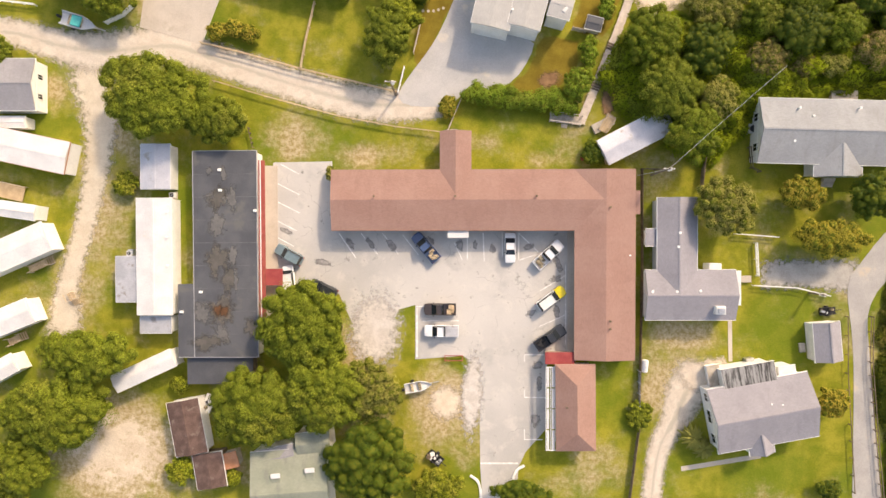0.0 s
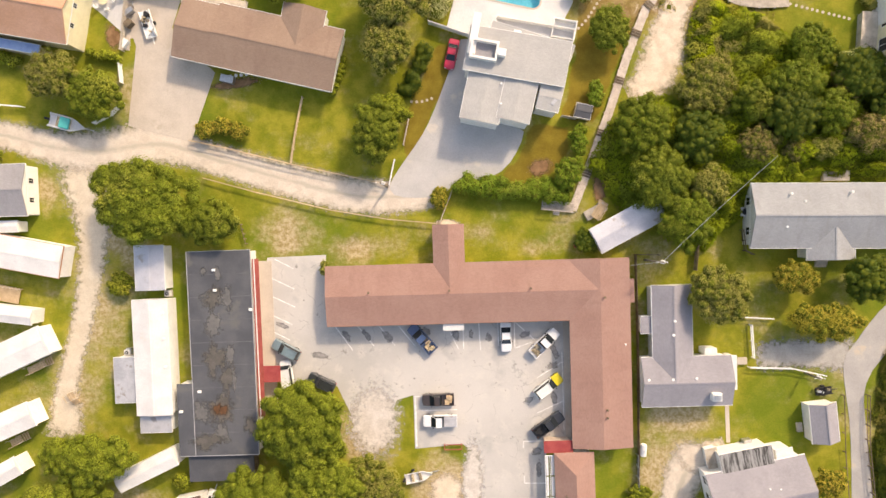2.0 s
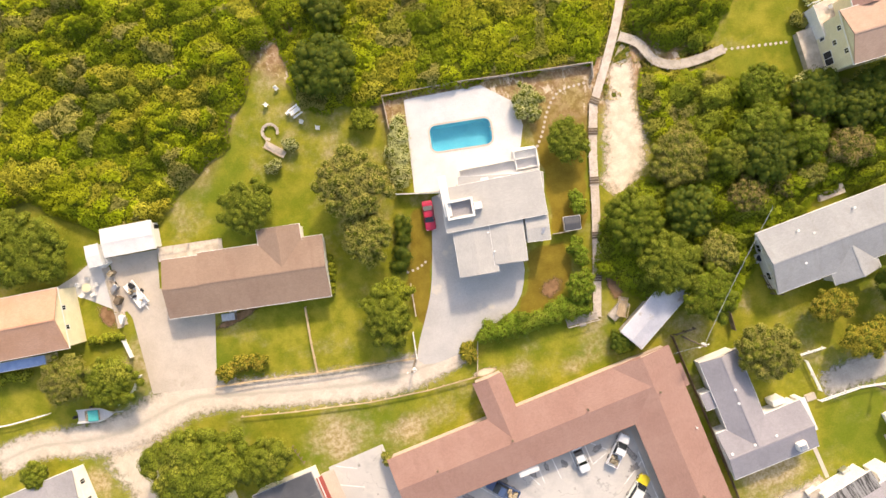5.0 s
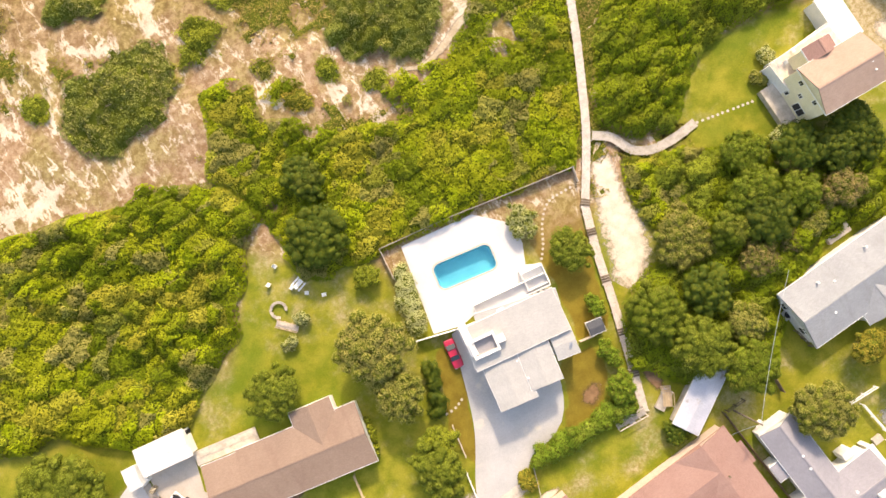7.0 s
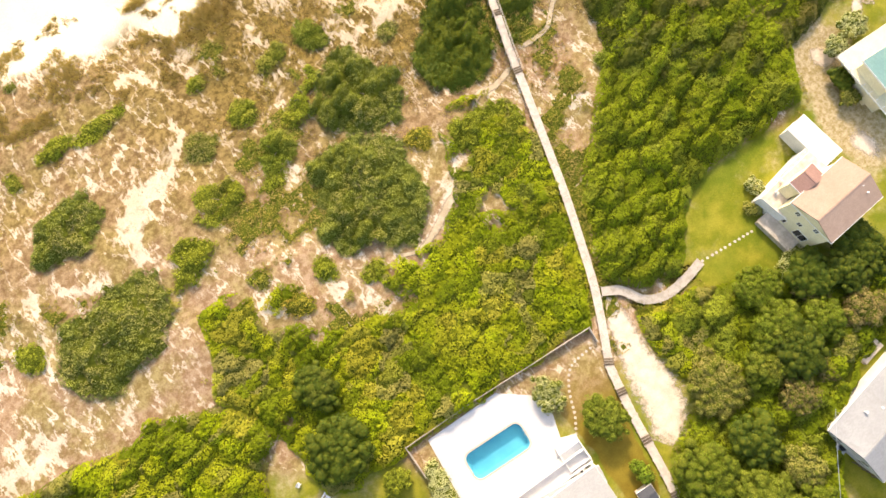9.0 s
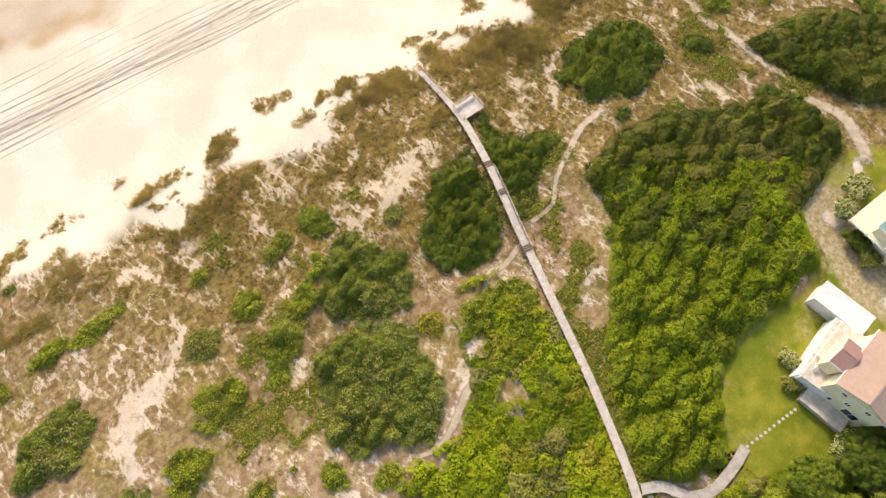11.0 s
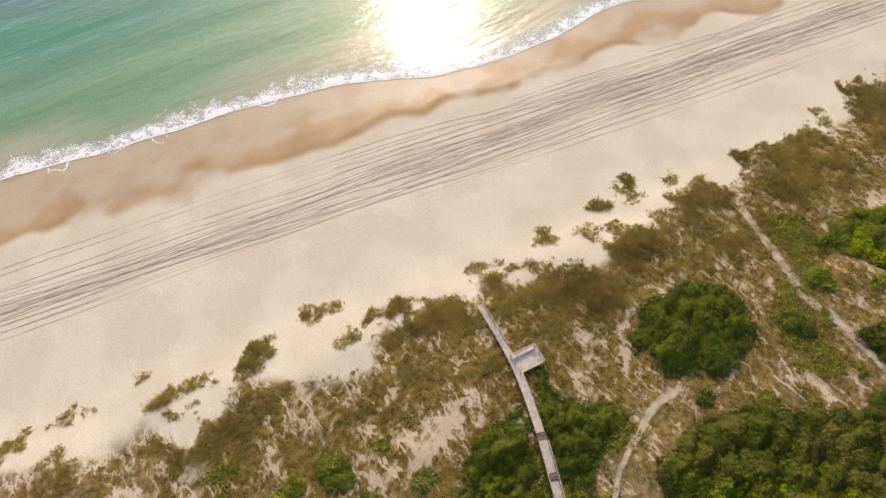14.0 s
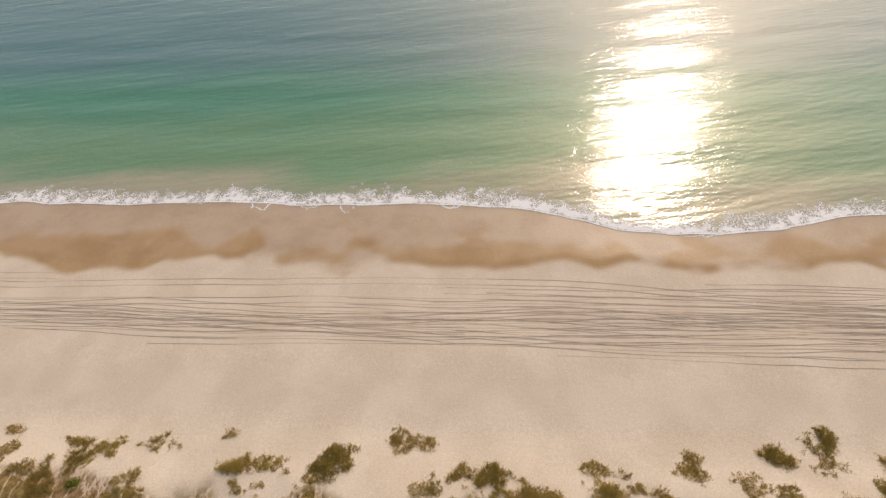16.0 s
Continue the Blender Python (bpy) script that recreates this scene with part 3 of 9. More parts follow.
def rim(poly, x, y):
    """Distance to the polygon's outline, positive inside."""
    best = np.full(np.shape(x), 1e9)
    n = len(poly)
    for k in range(n):
        (x0, y0), (x1, y1) = poly[k], poly[(k + 1) % n]
        dx, dy = x1 - x0, y1 - y0
        t = np.clip(((x - x0) * dx + (y - y0) * dy) / (dx * dx + dy * dy + 1e-9), 0, 1)
        best = np.minimum(best, np.hypot(x - x0 - t * dx, y - y0 - t * dy))
    return np.where(inside(poly, x, y), best, -best)


def spline(points, step=1.0):
    """A smooth line through a few points."""
    p = [Vector(q) for q in points]
    p = [p[0] * 2 - p[1], *p, p[-1] * 2 - p[-2]]
    line = []
    for k in range(1, len(p) - 2):
        n = max(2, int((p[k + 1] - p[k]).length / step))
        for j in range(n):
            t = j / n
            line.append(0.5 * ((2 * p[k]) + (p[k + 1] - p[k - 1]) * t + (2 * p[k - 1] - 5 * p[k] + 4 * p[k + 1] - p[k + 2]) * t**2 + (3 * p[k] - p[k - 1] - 3 * p[k + 1] + p[k + 2]) * t**3))
    return [*line, p[-2]]


def quick_mesh(name, verts, faces, attributes=None, materials=(), smooth=False):
    mesh = bpy.data.meshes.new(name)
    mesh.from_pydata(verts, [], faces)
    for key, values in (attributes or {}).items():
        mesh.attributes.new(key, "FLOAT", "POINT").data.foreach_set("value", np.asarray(values, np.float32).ravel())
    for m in materials:
        mesh.materials.append(m)
    if smooth:
        mesh.polygons.foreach_set("use_smooth", [True] * len(mesh.polygons))
    mesh.update()
    return mesh


def laid(verts, lift, floor=None):
    """Points of the plan set down on the ground."""
    p = np.array([v[:2] for v in verts], float)
    z = ground_z(p[:, 0], p[:, 1])
    if floor is not None:
        z = np.maximum(z, floor)
    return np.column_stack([p, z + lift]).tolist()


def ribbon(name, points, widths, material, lift=0.02, label="", category="", kind="structure", across=8, step=1.0):
    """A strip of ground along a line, with its rim and crown stored for the material."""
    line = spline(points, step)
    n = len(line)
    verts, edge, crown, faces = [], [], [], []
    for k, p in enumerate(line):
        q = line[min(k + 1, n - 1)] - line[max(k - 1, 0)]
        side = Vector((-q.y, q.x)).normalized()
        w = np.interp(k / (n - 1), np.linspace(0, 1, len(widths)), widths)
        for j in range(across + 1):
            s = 2 * j / across - 1
            x, y = p + side * s * w / 2
            verts.append((x, y))
            edge.append(min(1 - abs(s), 0.25 + k * 0.2, 0.25 + (n - 1 - k) * 0.2))
            crown.append(1 - min(1, abs(s) / 0.35))
    for k in range(n - 1):
        for j in range(across):
            a = k * (across + 1) + j
            faces.append((a, a + 1, a + across + 2, a + across + 1))
    ob = new(name, quick_mesh(name, laid(verts, lift), faces, {"edge": edge, "crown": crown}, [material]))
    return tagged(ob, label, category, kind=kind)


def patch(name, poly, material, z, label, category, thick=0.06, kind="structure", round_by=0.0):
    """A paved slab with a real edge."""
    if round_by:
        poly = [tuple(p) for p in spline([*poly, poly[0]], round_by)[:-1]]
    bm = bmesh.new()
    prism(bm, poly, z - thick, z)
    return tagged(part(name, bm, material), label, category, kind=kind)


def soft_patch(name, x, y, rx, ry, turn, material, label, category, lift=0.02, kind="structure", rings=7, seg=36, wild=0.25):
    c, s = math.cos(radians(turn)), math.sin(radians(turn))
    verts, edge, faces = [(x, y)], [1.0], []
    for r in range(1, rings + 1):
        for k in range(seg):
            a = k * math.tau / seg
            wob = 1 + wild * (float(fbm(x + math.cos(a) * rx, y + math.sin(a) * ry, 3.0 if wild < 1 else 1.1)) - 0.5)
            px, py = rx * wob * math.cos(a) * r / rings, ry * wob * math.sin(a) * r / rings
            gx, gy = x + c * px - s * py, y + s * px + c * py
            verts.append((gx, gy))
            edge.append(1 - r / rings)
    for k in range(seg):
        faces.append((0, 1 + k, 1 + (k + 1) % seg))
        for r in range(rings - 1):
            a, b = 1 + r * seg, 1 + (r + 1) * seg
            faces.append((a + k, b + k, b + (k + 1) % seg, a + (k + 1) % seg))
    ob = new(name, quick_mesh(name, laid(verts, lift), faces, {"edge": edge, "crown": [0] * len(verts)}, [material]))
    return tagged(ob, label, category, kind=kind)


# ---- ground ----
def axis(lo, hi, step, far):
    core = np.arange(lo, hi + step / 2, step)
    out = np.array([3, 8, 16, 30, 55, 100, 180, 330, 600, 1100, 2000], float) * far / 2000
    return np.concatenate([lo - out[::-1], core, hi + out])


LAWNS_BROWN = [
    [(14.56, 34.88), (20.98, 34.68), (20.02, 30.20), (16.17, 24.21), (7.59, 24.40), (11.96, 29.67)],
    [(25.73, 59.73), (33.54, 58.22), (23.97, 34.58), (18.76, 35.87), (20.82, 45.16), (20.86, 53.29)],
    [(-2.00, 47.16), (2.62, 47.16), (-6.58, 26.51), (-6.82, 35.92)],
]
DRY_SPOTS = [  # centre, radii, strength
    (*(-57.0, 4.0), 9.0, 24.0, 0.4), (*(-58.0, 20.0), 8.0, 8.0, 0.35), (*(-64.0, -8.0), 8.0, 10.0, 0.3), (*(28.0, -36.0), 6.0, 5.0, 0.35), (*(38.0, -16.0), 5.0, 9.0, 0.35), (*(40.0, -13.5), 7.0, 2.5, 0.4),
    (*(-54.04, -38.53), 15.44, 12.17, 1.1), (*(-26.52, 16.47), 7.96, 5.15, 0.55), (*(-13.06, 13.76), 7.02, 2.62, 0.6), (*(5.20, 16.93), 3.28, 2.81, 0.6), (*(15.65, 14.11), 4.21, 2.06, 0.5),
    (*(0.80, -27.70), 7.49, 8.42, 0.8), (*(-12.46, -18.92), 5.62, 5.62, 0.9), (*(40.40, -14.20), 5.62, 3.74, 0.35), (*(35.76, -22.91), 3.28, 5.62, 0.3), (*(-64.84, -14.02), 4.21, 4.68, 0.4),
    (*(19.62, 18.50), 2.62, 5.62, 0.35), (*(17.90, -39.07), 5.62, 2.81, 0.2), (*(-16.36, 75.66), 4.21, 3.28, 0.6), (*(95.16, 63.22), 7.49, 12.17, 1.0), (*(91.05, 50.00), 5.62, 8.42, 0.9),
    (*(88.45, 53.93), 3.74, 5.62, 0.5), (*(-67.31, 22.31), 2.81, 5.62, 0.35), (*(-12.96, -28.48), 5.62, 5.62, 0.4), (*(13.05, 14.79), 5.62, 3.74, 0.35),
]
SAND_SPOTS = [
    (*(-54.04, -38.53), 12.64, 10.30, 0.8), (*(-64.76, -15.95), 2.06, 2.81, 0.4), (*(-43.35, 105.86), 8.42, 5.62, 0.3), (*(-38.0, 124.0), 7.0, 9.0, 0.22),
    (*(150.28, 105.16), 5.62, 2.81, 0.25), (*(102.13, 96.96), 5.62, 2.81, 0.3), (*(96.42, 60.53), 3.28, 3.74, 0.5), (*(91.05, 50.00), 2.81, 4.68, 0.45),
]
BARE = []  # strength and a chain of places with half widths
BARE += [
    (0.75, [(7.9, 131.6, 0.6), (1.3, 127.0, 1.4), (-3.5, 126.8, 2.9), (-8.6, 124.2, 2.3), (-11.5, 119.0, 1.3)]),
    (0.6, [(-23.9, 123.1, 0.9), (-18.5, 119.4, 1.3)]),
    (0.55, [(-28.3, 125.9, 1.1), (-29.3, 123.7, 1.3)]),
    (0.45, [(-32.0, 119.3, 0.7), (-34.3, 111.6, 0.7)]),
    (0.6, [(-1.3, 98.8, 1.9), (0.1, 96.2, 1.3)]),
    (0.45, [(8.3, 92.8, 1.1), (11.7, 88.3, 1.5), (12.8, 82.7, 1.3), (14.2, 79.5, 0.9)]),
    (0.5, [(38.6, 92.2, 1.0), (33.5, 91.7, 1.2), (28.5, 89.1, 0.9), (23.5, 88.0, 0.8), (18.5, 90.2, 0.6)]),
    (0.45, [(40.6, 73.5, 1.7), (39.6, 75.1, 1.1)]),
    (0.35, [(37.9, 84.7, 1.5), (36.6, 82.6, 1.3)]),
    (0.55, [(60.5, 87.6, 2.0)]),
    (0.5, [(26.6, 128.3, 0.8), (23.5, 122.5, 1.0)]),
    (0.55, [(39.5, 126.2, 1.5), (43.8, 123.5, 1.3)]),
]
BARE += [
    (0.7, [(48.9, 123.1, 2.3), (46.1, 127.5, 1.1)]),
    (0.45, [(20.1, 137.7, 1.9), (15.4, 140.0, 1.2)]),
    (0.45, [(18.2, 113.4, 0.6), (11.9, 109.8, 0.8)]),
    (0.45, [(-48.9, 106.4, 1.6), (-44.9, 104.4, 1.2), (-38.8, 105.0, 0.7)]),
    (0.5, [(-40.9, 119.1, 1.3), (-40.6, 116.3, 0.9)]),
    (0.4, [(-30.8, 99.8, 0.9), (-27.3, 101.3, 0.7)]),
    (0.4, [(-6.9, 140.6, 1.2), (-9.6, 134.7, 1.0)]),
    (0.6, [(72.2, 85.9, 1.4)]),
    (0.85, [(54.5, 124.8, 2.5), (49.8, 124.3, 2.7), (46.2, 121.3, 2.0)]),
    (0.6, [(49.2, 133.9, 0.9), (43.8, 132.5, 0.8), (38.5, 127.4, 1.0), (41.1, 123.1, 1.6)]),
    (0.6, [(18.1, 142.1, 2.2), (14.5, 141.8, 2.3)]),
    (0.5, [(10.4, 143.4, 1.7), (6.3, 146.4, 1.5)]),
]
BARE += [
    (0.55, [(89.8, 120.9, 1.7), (86.3, 120.9, 1.9), (81.8, 122.1, 2.1), (80.7, 117.7, 2.5), (75.0, 118.5, 1.8), (75.2, 113.9, 1.5)]),
    (0.6, [(86.8, 118.5, 0.8), (82.5, 113.8, 0.8)]),
    (0.5, [(15.4, 111.8, 1.0), (18.6, 113.0, 0.7)]),
    (0.55, [(26.9, 127.0, 0.9), (22.7, 123.5, 1.1)]),
    (0.5, [(7.5, 133.3, 0.9), (1.4, 128.9, 0.8)]),
    (0.45, [(-1.0, 136.3, 0.7), (-5.5, 134.0, 0.7)]),
    (0.6, [(37.5, 94.1, 1.2), (33.7, 92.4, 1.4)]),
    (0.55, [(48.9, 100.6, 1.3), (52.1, 99.8, 0.9)]),
    (0.6, [(105.2, 95.1, 1.6), (105.1, 91.5, 1.8)]),
    (0.5, [(103.0, 100.3, 1.4)]),
    (0.6, [(110.2, 90.4, 0.9), (107.6, 87.7, 0.7)]),
    (0.6, [(98.4, 120.6, 1.7)]),
]
BARE += [
    (0.6, [(139.9, 89.8, 1.6), (141.0, 86.3, 1.0)]),
    (0.6, [(137.4, 82.8, 1.3), (136.6, 78.5, 1.0)]),
    (0.7, [(147.8, 108.6, 2.9), (151.2, 106.5, 1.8)]),
    (0.6, [(72.1, 85.8, 1.1)]),
    (0.5, [(61.4, 86.5, 1.3)]),
    (0.45, [(35.2, 141.9, 2.7), (38.6, 136.5, 2.5)]),
    (0.45, [(29.5, 136.4, 2.0)]),
    (0.5, [(59.9, 126.5, 1.5), (58.8, 122.6, 1.3)]),
    (0.4, [(56.7, 129.1, 1.1)]),
    (0.5, [(111.5, 117.7, 1.3), (109.7, 113.1, 1.0)]),
    (0.35, [(102.3, 81.4, 1.5)]),
]


def bare_ground(x, y):
    """Blown-out sand between the plants of the dunes."""
    total = np.zeros(np.shape(x))
    wob = 1.9 * (fbm(x, y, 1.7, 4) - 0.5)
    for k, chain in BARE:
        best = np.full(np.shape(x), 9.0)
        for (ax, ay, ar), (bx, by, br) in zip(chain, chain[1:] or chain):
            dx, dy = bx - ax, by - ay
            t = np.clip(((x - ax) * dx + (y - ay) * dy) / (dx * dx + dy * dy + 1e-6), 0, 1)
            best = np.minimum(best, np.hypot(x - ax - t * dx, y - ay - t * dy) / (ar + t * (br - ar)))
        total = np.maximum(total, k * (1 - ease(best + wob, 0.3, 1.5)))
    return total


gx, gy = axis(-112, 205, 0.8, 2600), axis(-78, 246, 0.8, 2600)
X, Y = np.meshgrid(gx, gy, indexing="ij")
V, U = seaward(X, Y), along(X, Y)
Z = ground_z(X, Y)
px, py = pool_local(X, Y)
Z = np.where((abs(px) < POOL[3] / 2 + 1.0) & (abs(py) < POOL[4] / 2 + 1.0), -2.4, Z)
warp = 26 * (fbm(X, Y, 26, 4) - 0.5)
dune = ease(V + warp * 0.4, 50, 62)
edge_v = V - np.interp(U, EDGE_U, EDGE_V) + 4 * (fbm(X, Y, 5, 4) - 0.5)
beach = ease(edge_v, -1.6, 1.2)
BAYS = [(46.2, 147.0, 4.8, 4.2), (40.9, 147.8, 3.6, 2.5), (23.9, 151.3, 2.5, 3.3), (18.7, 148.3, 2.3, 2.7), (9.6, 159.6, 5.5, 2.9), (-3.0, 161.1, 5.3, 1.7), (93.3, 132.8, 6.1, 2.3), (109.6, 135.8, 4.9, 2.6), (48.4, 142.0, 2.0, 2.8)]


def bay(x, y):
    """White drifts of beach sand reaching in between the clumps of grass."""
    best = np.zeros(np.shape(x))
    for cx, cy, ru, rv in BAYS:
        u, v = along(x, y) - float(along(cx, cy)), seaward(x, y) - float(seaward(cx, cy))
        best = np.maximum(best, 1 - ease(np.hypot(u / ru, v / rv) + 0.9 * (fbm(x, y, 2.6, 4) - 0.5), 0.55, 1.15))
    return best


beach = np.maximum(beach, bay(X, Y))
fore = np.maximum(ease(V + warp * 0.7, 100, 130), 0.8 * ease(U + warp * 0.5, 62, 80)) * (0.52 + 0.48 * ease(U + warp * 0.5, -40, -12))
dry = 0.28 + 0.9 * (fbm(X, Y, 9, 5) - 0.5)
sandy = 0.1 * dune + 0.02 * fore * dune + 0.2 * ease(edge_v, -7, -1)
for cx, cy, rx, ry, k in DRY_SPOTS:
    dry = dry + k * (1 - ease(np.hypot((X - cx) / rx, (Y - cy) / ry), 0.1, 1.25))
sandy = sandy + (0.92 - 0.3 * fore) * bare_ground(X, Y)
for cx, cy, rx, ry, k in SAND_SPOTS:
    sandy = sandy + k * (1 - ease(np.hypot((X - cx) / rx, (Y - cy) / ry), 0.1, 1.3))
brown = np.zeros_like(X)
for poly in LAWNS_BROWN:
    brown = np.maximum(brown, ease(rim(poly, X, Y) + 2.0 * (fbm(X, Y, 3, 3) - 0.5), -0.6, 0.8))
TAN_LAWN = [(53.29, 53.57), (58.13, 60.04), (65.33, 62.50), (74.15, 61.53), (82.25, 58.56), (89.67, 59.87), (94.14, 68.66), (101.31, 72.19), (118.38, 58.46), (97.72, 35.24), (79.33, 36.96), (63.89, 45.32), (54.45, 46.71)]
lawn = ease(rim(TAN_LAWN, X, Y) + 2.5 * (fbm(X, Y, 5, 3) - 0.5), -3.5, -1.5)
YARD = [(-18.84, 79.35), (-27.32, 68.76), (-37.13, 57.62), (-43.09, 56.11), (-18.49, 41.07), (-3.69, 51.00), (-0.81, 62.01), (-2.33, 67.80), (-13.78, 74.50)]
lawn = np.maximum(lawn, ease(rim(YARD, X, Y), -1.0, 1.5))
dune, sandy = dune * (1 - lawn), sandy * (1 - 0.85 * lawn)
low_line = 202.5 + 10 * (fbm(U, 0 * U, 15, 3) - 0.5) + 3.0 * np.abs(np.sin(U / 9.0 + 4 * vnoise(U, 0 * U + 9, 40)))
high_line = 212.5 + 3.2 * np.cos(U / 4.6 + 9 * vnoise(U, 0 * U + 4, 45)) + 6 * (fbm(U, 0 * U + 70, 12, 3) - 0.5)
wet = ease(V - low_line, -0.8, 1.6) * (1 - 0.9 * ease(V - high_line, -1.5, 3.0)) * ease(fbm(U, V * 1.6, 13, 3), 0.3, 0.54)
swash = ease(V - low_line, 0, 5)
n, m = X.shape
idx = np.arange(n * m).reshape(n, m)
quads = np.stack([idx[:-1, :-1], idx[1:, :-1], idx[1:, 1:], idx[:-1, 1:]], -1).reshape(-1, 4)
mesh = bpy.data.meshes.new("ground")
mesh.vertices.add(n * m)
mesh.vertices.foreach_set("co", np.stack([X, Y, Z], -1).astype(np.float32).ravel())
mesh.loops.add(quads.size)
mesh.loops.foreach_set("vertex_index", quads.astype(np.int32).ravel())
mesh.polygons.add(len(quads))
mesh.polygons.foreach_set("loop_start", np.arange(0, quads.size, 4, dtype=np.int32))
mesh.polygons.foreach_set("use_smooth", np.ones(len(quads), bool))
for key, values in (("dune", dune), ("beach", beach), ("dry", dry), ("sand", sandy), ("brown", brown), ("wet", wet), ("swash", swash), ("fore", fore)):
    mesh.attributes.new(key, "FLOAT", "POINT").data.foreach_set("value", values.astype(np.float32).ravel())
mesh.update(calc_edges=True)
mesh.materials.append(M["ground"])
tagged(new("ground", mesh), "green lawns, tan dune ground and pale beach sand", "ground", kind="structure")

# sea, foam and tracks, laid out along the shore
us = np.concatenate([np.arange(-2600, -200, 200), np.arange(-200, 420, 4.0), np.arange(420, 2700, 200)])
vs = np.concatenate([np.arange(212, 330, 2.0), np.arange(330, 700, 20), np.arange(700, 3200, 250)])
A, B = np.meshgrid(us, vs, indexing="ij")
swell = 0.10 * np.sin(B / 3.1 + 4 * fbm(A, B, 40, 2)) * ease(B, 224, 240)
SX, SY = shore_point(A, B)
n, m = A.shape
idx = np.arange(n * m).reshape(n, m)
quads = np.stack([idx[:-1, :-1], idx[1:, :-1], idx[1:, 1:], idx[:-1, 1:]], -1).reshape(-1, 4)
sea = new("sea", quick_mesh("sea", np.stack([SX, SY, -2.0 + swell], -1).reshape(-1, 3).tolist(), quads.tolist(), {"depth": ease(B, 216, 330)}, [M["sea"]], True))
tagged(sea, "green shallow sea water with sun glitter", "water", kind="structure")


def shore_ribbon(name, material, off, half, peak, strength, lift, label, lo=-180, hi=330, across=12):
    """Foam that follows the waterline, thickest at the given place across its width."""
    uu = np.arange(lo, hi, 0.6)
    mid = surf_line(uu) + off
    wide = half * (0.5 + 1.0 * fbm(uu, 0 * uu + 50 + off, 9, 3))
    plan, edge, faces = [], [], []
    for k, u in enumerate(uu):
        for j in range(across + 1):
            s = 2 * j / across - 1
            plan.append(shore_point(u, mid[k] + (s - peak) * wide[k]))
            edge.append(strength * (1 - abs(s - peak) / (1 + abs(peak))) if abs(s) < 0.99 else 0.0)
    for k in range(len(uu) - 1):
        for j in range(across):
            a = k * (across + 1) + j
            faces.append((a, a + 1, a + across + 2, a + across + 1))
    return tagged(new(name, quick_mesh(name, laid(plan, lift, -2.0), faces, {"edge": edge}, [material])), label, "foam", kind="stuff")


shore_ribbon("surf_foam", M["foam"], 0.6, 4.5, -0.7, 1.0, 0.08, "white broken surf along the waterline")
for k, spot in enumerate(((15.24, 225.22), (37.28, 216.50), (63.47, 209.47), (119.08, 189.34), (28.38, 223.64), (-2.56, 232.22))):
    u0 = float(along(*spot))
    reach, wide = (3.8, 4.2, 2.4, 2.0, 2.6, 1.6)[k], (3.2, 2.2, 2.6, 5.0, 2.0, 3.5)[k]
    line = [shore_point(u0 + wide * (s + 0.18 * math.sin(5 * s + k)), float(surf_line(u0 + wide * s)) + 0.5 - reach * max(0.0, 1 - abs(s) ** 2.6) ** 0.6 * (0.85 + 0.15 * math.sin(7 * s + 2 * k))) for s in np.linspace(-1, 1, 25)]
    ribbon("swash_tongue", line, [1.5, 0.8, 1.0, 0.7, 1.5], M["foam"], 0.07, "thin tongue of foam running up the sand", "foam", kind="stuff", across=4, step=0.3)
shore_ribbon("swash_foam", M["foam"], -0.3, 0.55, 0.0, 1.5, 0.1, "thin bright line of foam at the water's edge")

plan, lifts, faces = [], [], []
for k in range(52):
    rnd = random.Random(k)
    v0 = 182.5 + 14 * rnd.random() + (3 * rnd.random() if k % 6 else -4)
    lo = rnd.uniform(-170, 140)
    hi = lo + rnd.uniform(60, 240)
    uu = np.arange(lo, hi, 1.5)
    vv = v0 + 7.0 * (fbm(uu + 100 * k, np.full_like(uu, 7.0 * k), 80, 2) - 0.5) + 0.9 * (fbm(uu, np.full_like(uu, 3.0 * k), 14, 2) - 0.5)
    high = 0.012 + 0.05 * ease(vnoise(uu, np.full_like(uu, 9.0 * k), 11), 0.35, 0.6)
    for pair in (0.0, 1.75):
        start = len(plan)
        for j in range(len(uu)):
            for dv, dz in ((-0.075, 0.0), (-0.03, high[j]), (0.03, high[j]), (0.075, 0.0)):
                plan.append(shore_point(uu[j], vv[j] + pair + dv))
                lifts.append(dz)
        for j in range(len(uu) - 1):
            for s in range(3):
                a = start + j * 4 + s
                faces.append((a, a + 1, a + 5, a + 4))
tagged(new("tyre_tracks", quick_mesh("tyre_tracks", laid(plan, np.array(lifts)), faces, {}, [M["track_sand"]])), "long parallel tyre tracks pressed into dry beach sand", "tyre tracks", kind="stuff")

# lanes and paths of sand
ribbon("dirt_lane", [(-83.32, 31.21), (-75.50, 31.71), (-66.64, 29.78), (-58.84, 29.14), (-48.26, 30.52), (-38.53, 28.07), (-26.91, 24.96), (-15.37, 22.43), (-5.90, 22.45), (-0.30, 23.45)], [7.0, 6.5, 9, 10, 7, 7.5, 8, 8, 6], M["lane"], 0.03, "rutted pale sandy lane between the yards", "lane")
ribbon("dirt_track", [(-57.92, 30.32), (-60.82, 25.44), (-59.57, 18.82), (-59.79, 10.22), (-61.50, -0.40), (-63.83, -10.12), (-64.41, -19.79)], [12, 11, 7, 5.5, 5, 5.5, 9], M["track"], 0.025, "worn sandy track across the grass", "track")
ribbon("dirt_drive", [(47.57, -18.50), (41.73, -21.64), (39.26, -27.42), (36.78, -33.22), (35.89, -42.73)], [5, 10, 6.0, 4.6, 4.6], M["lane"], 0.025, "sandy gravel drive beside the grey house", "drive")
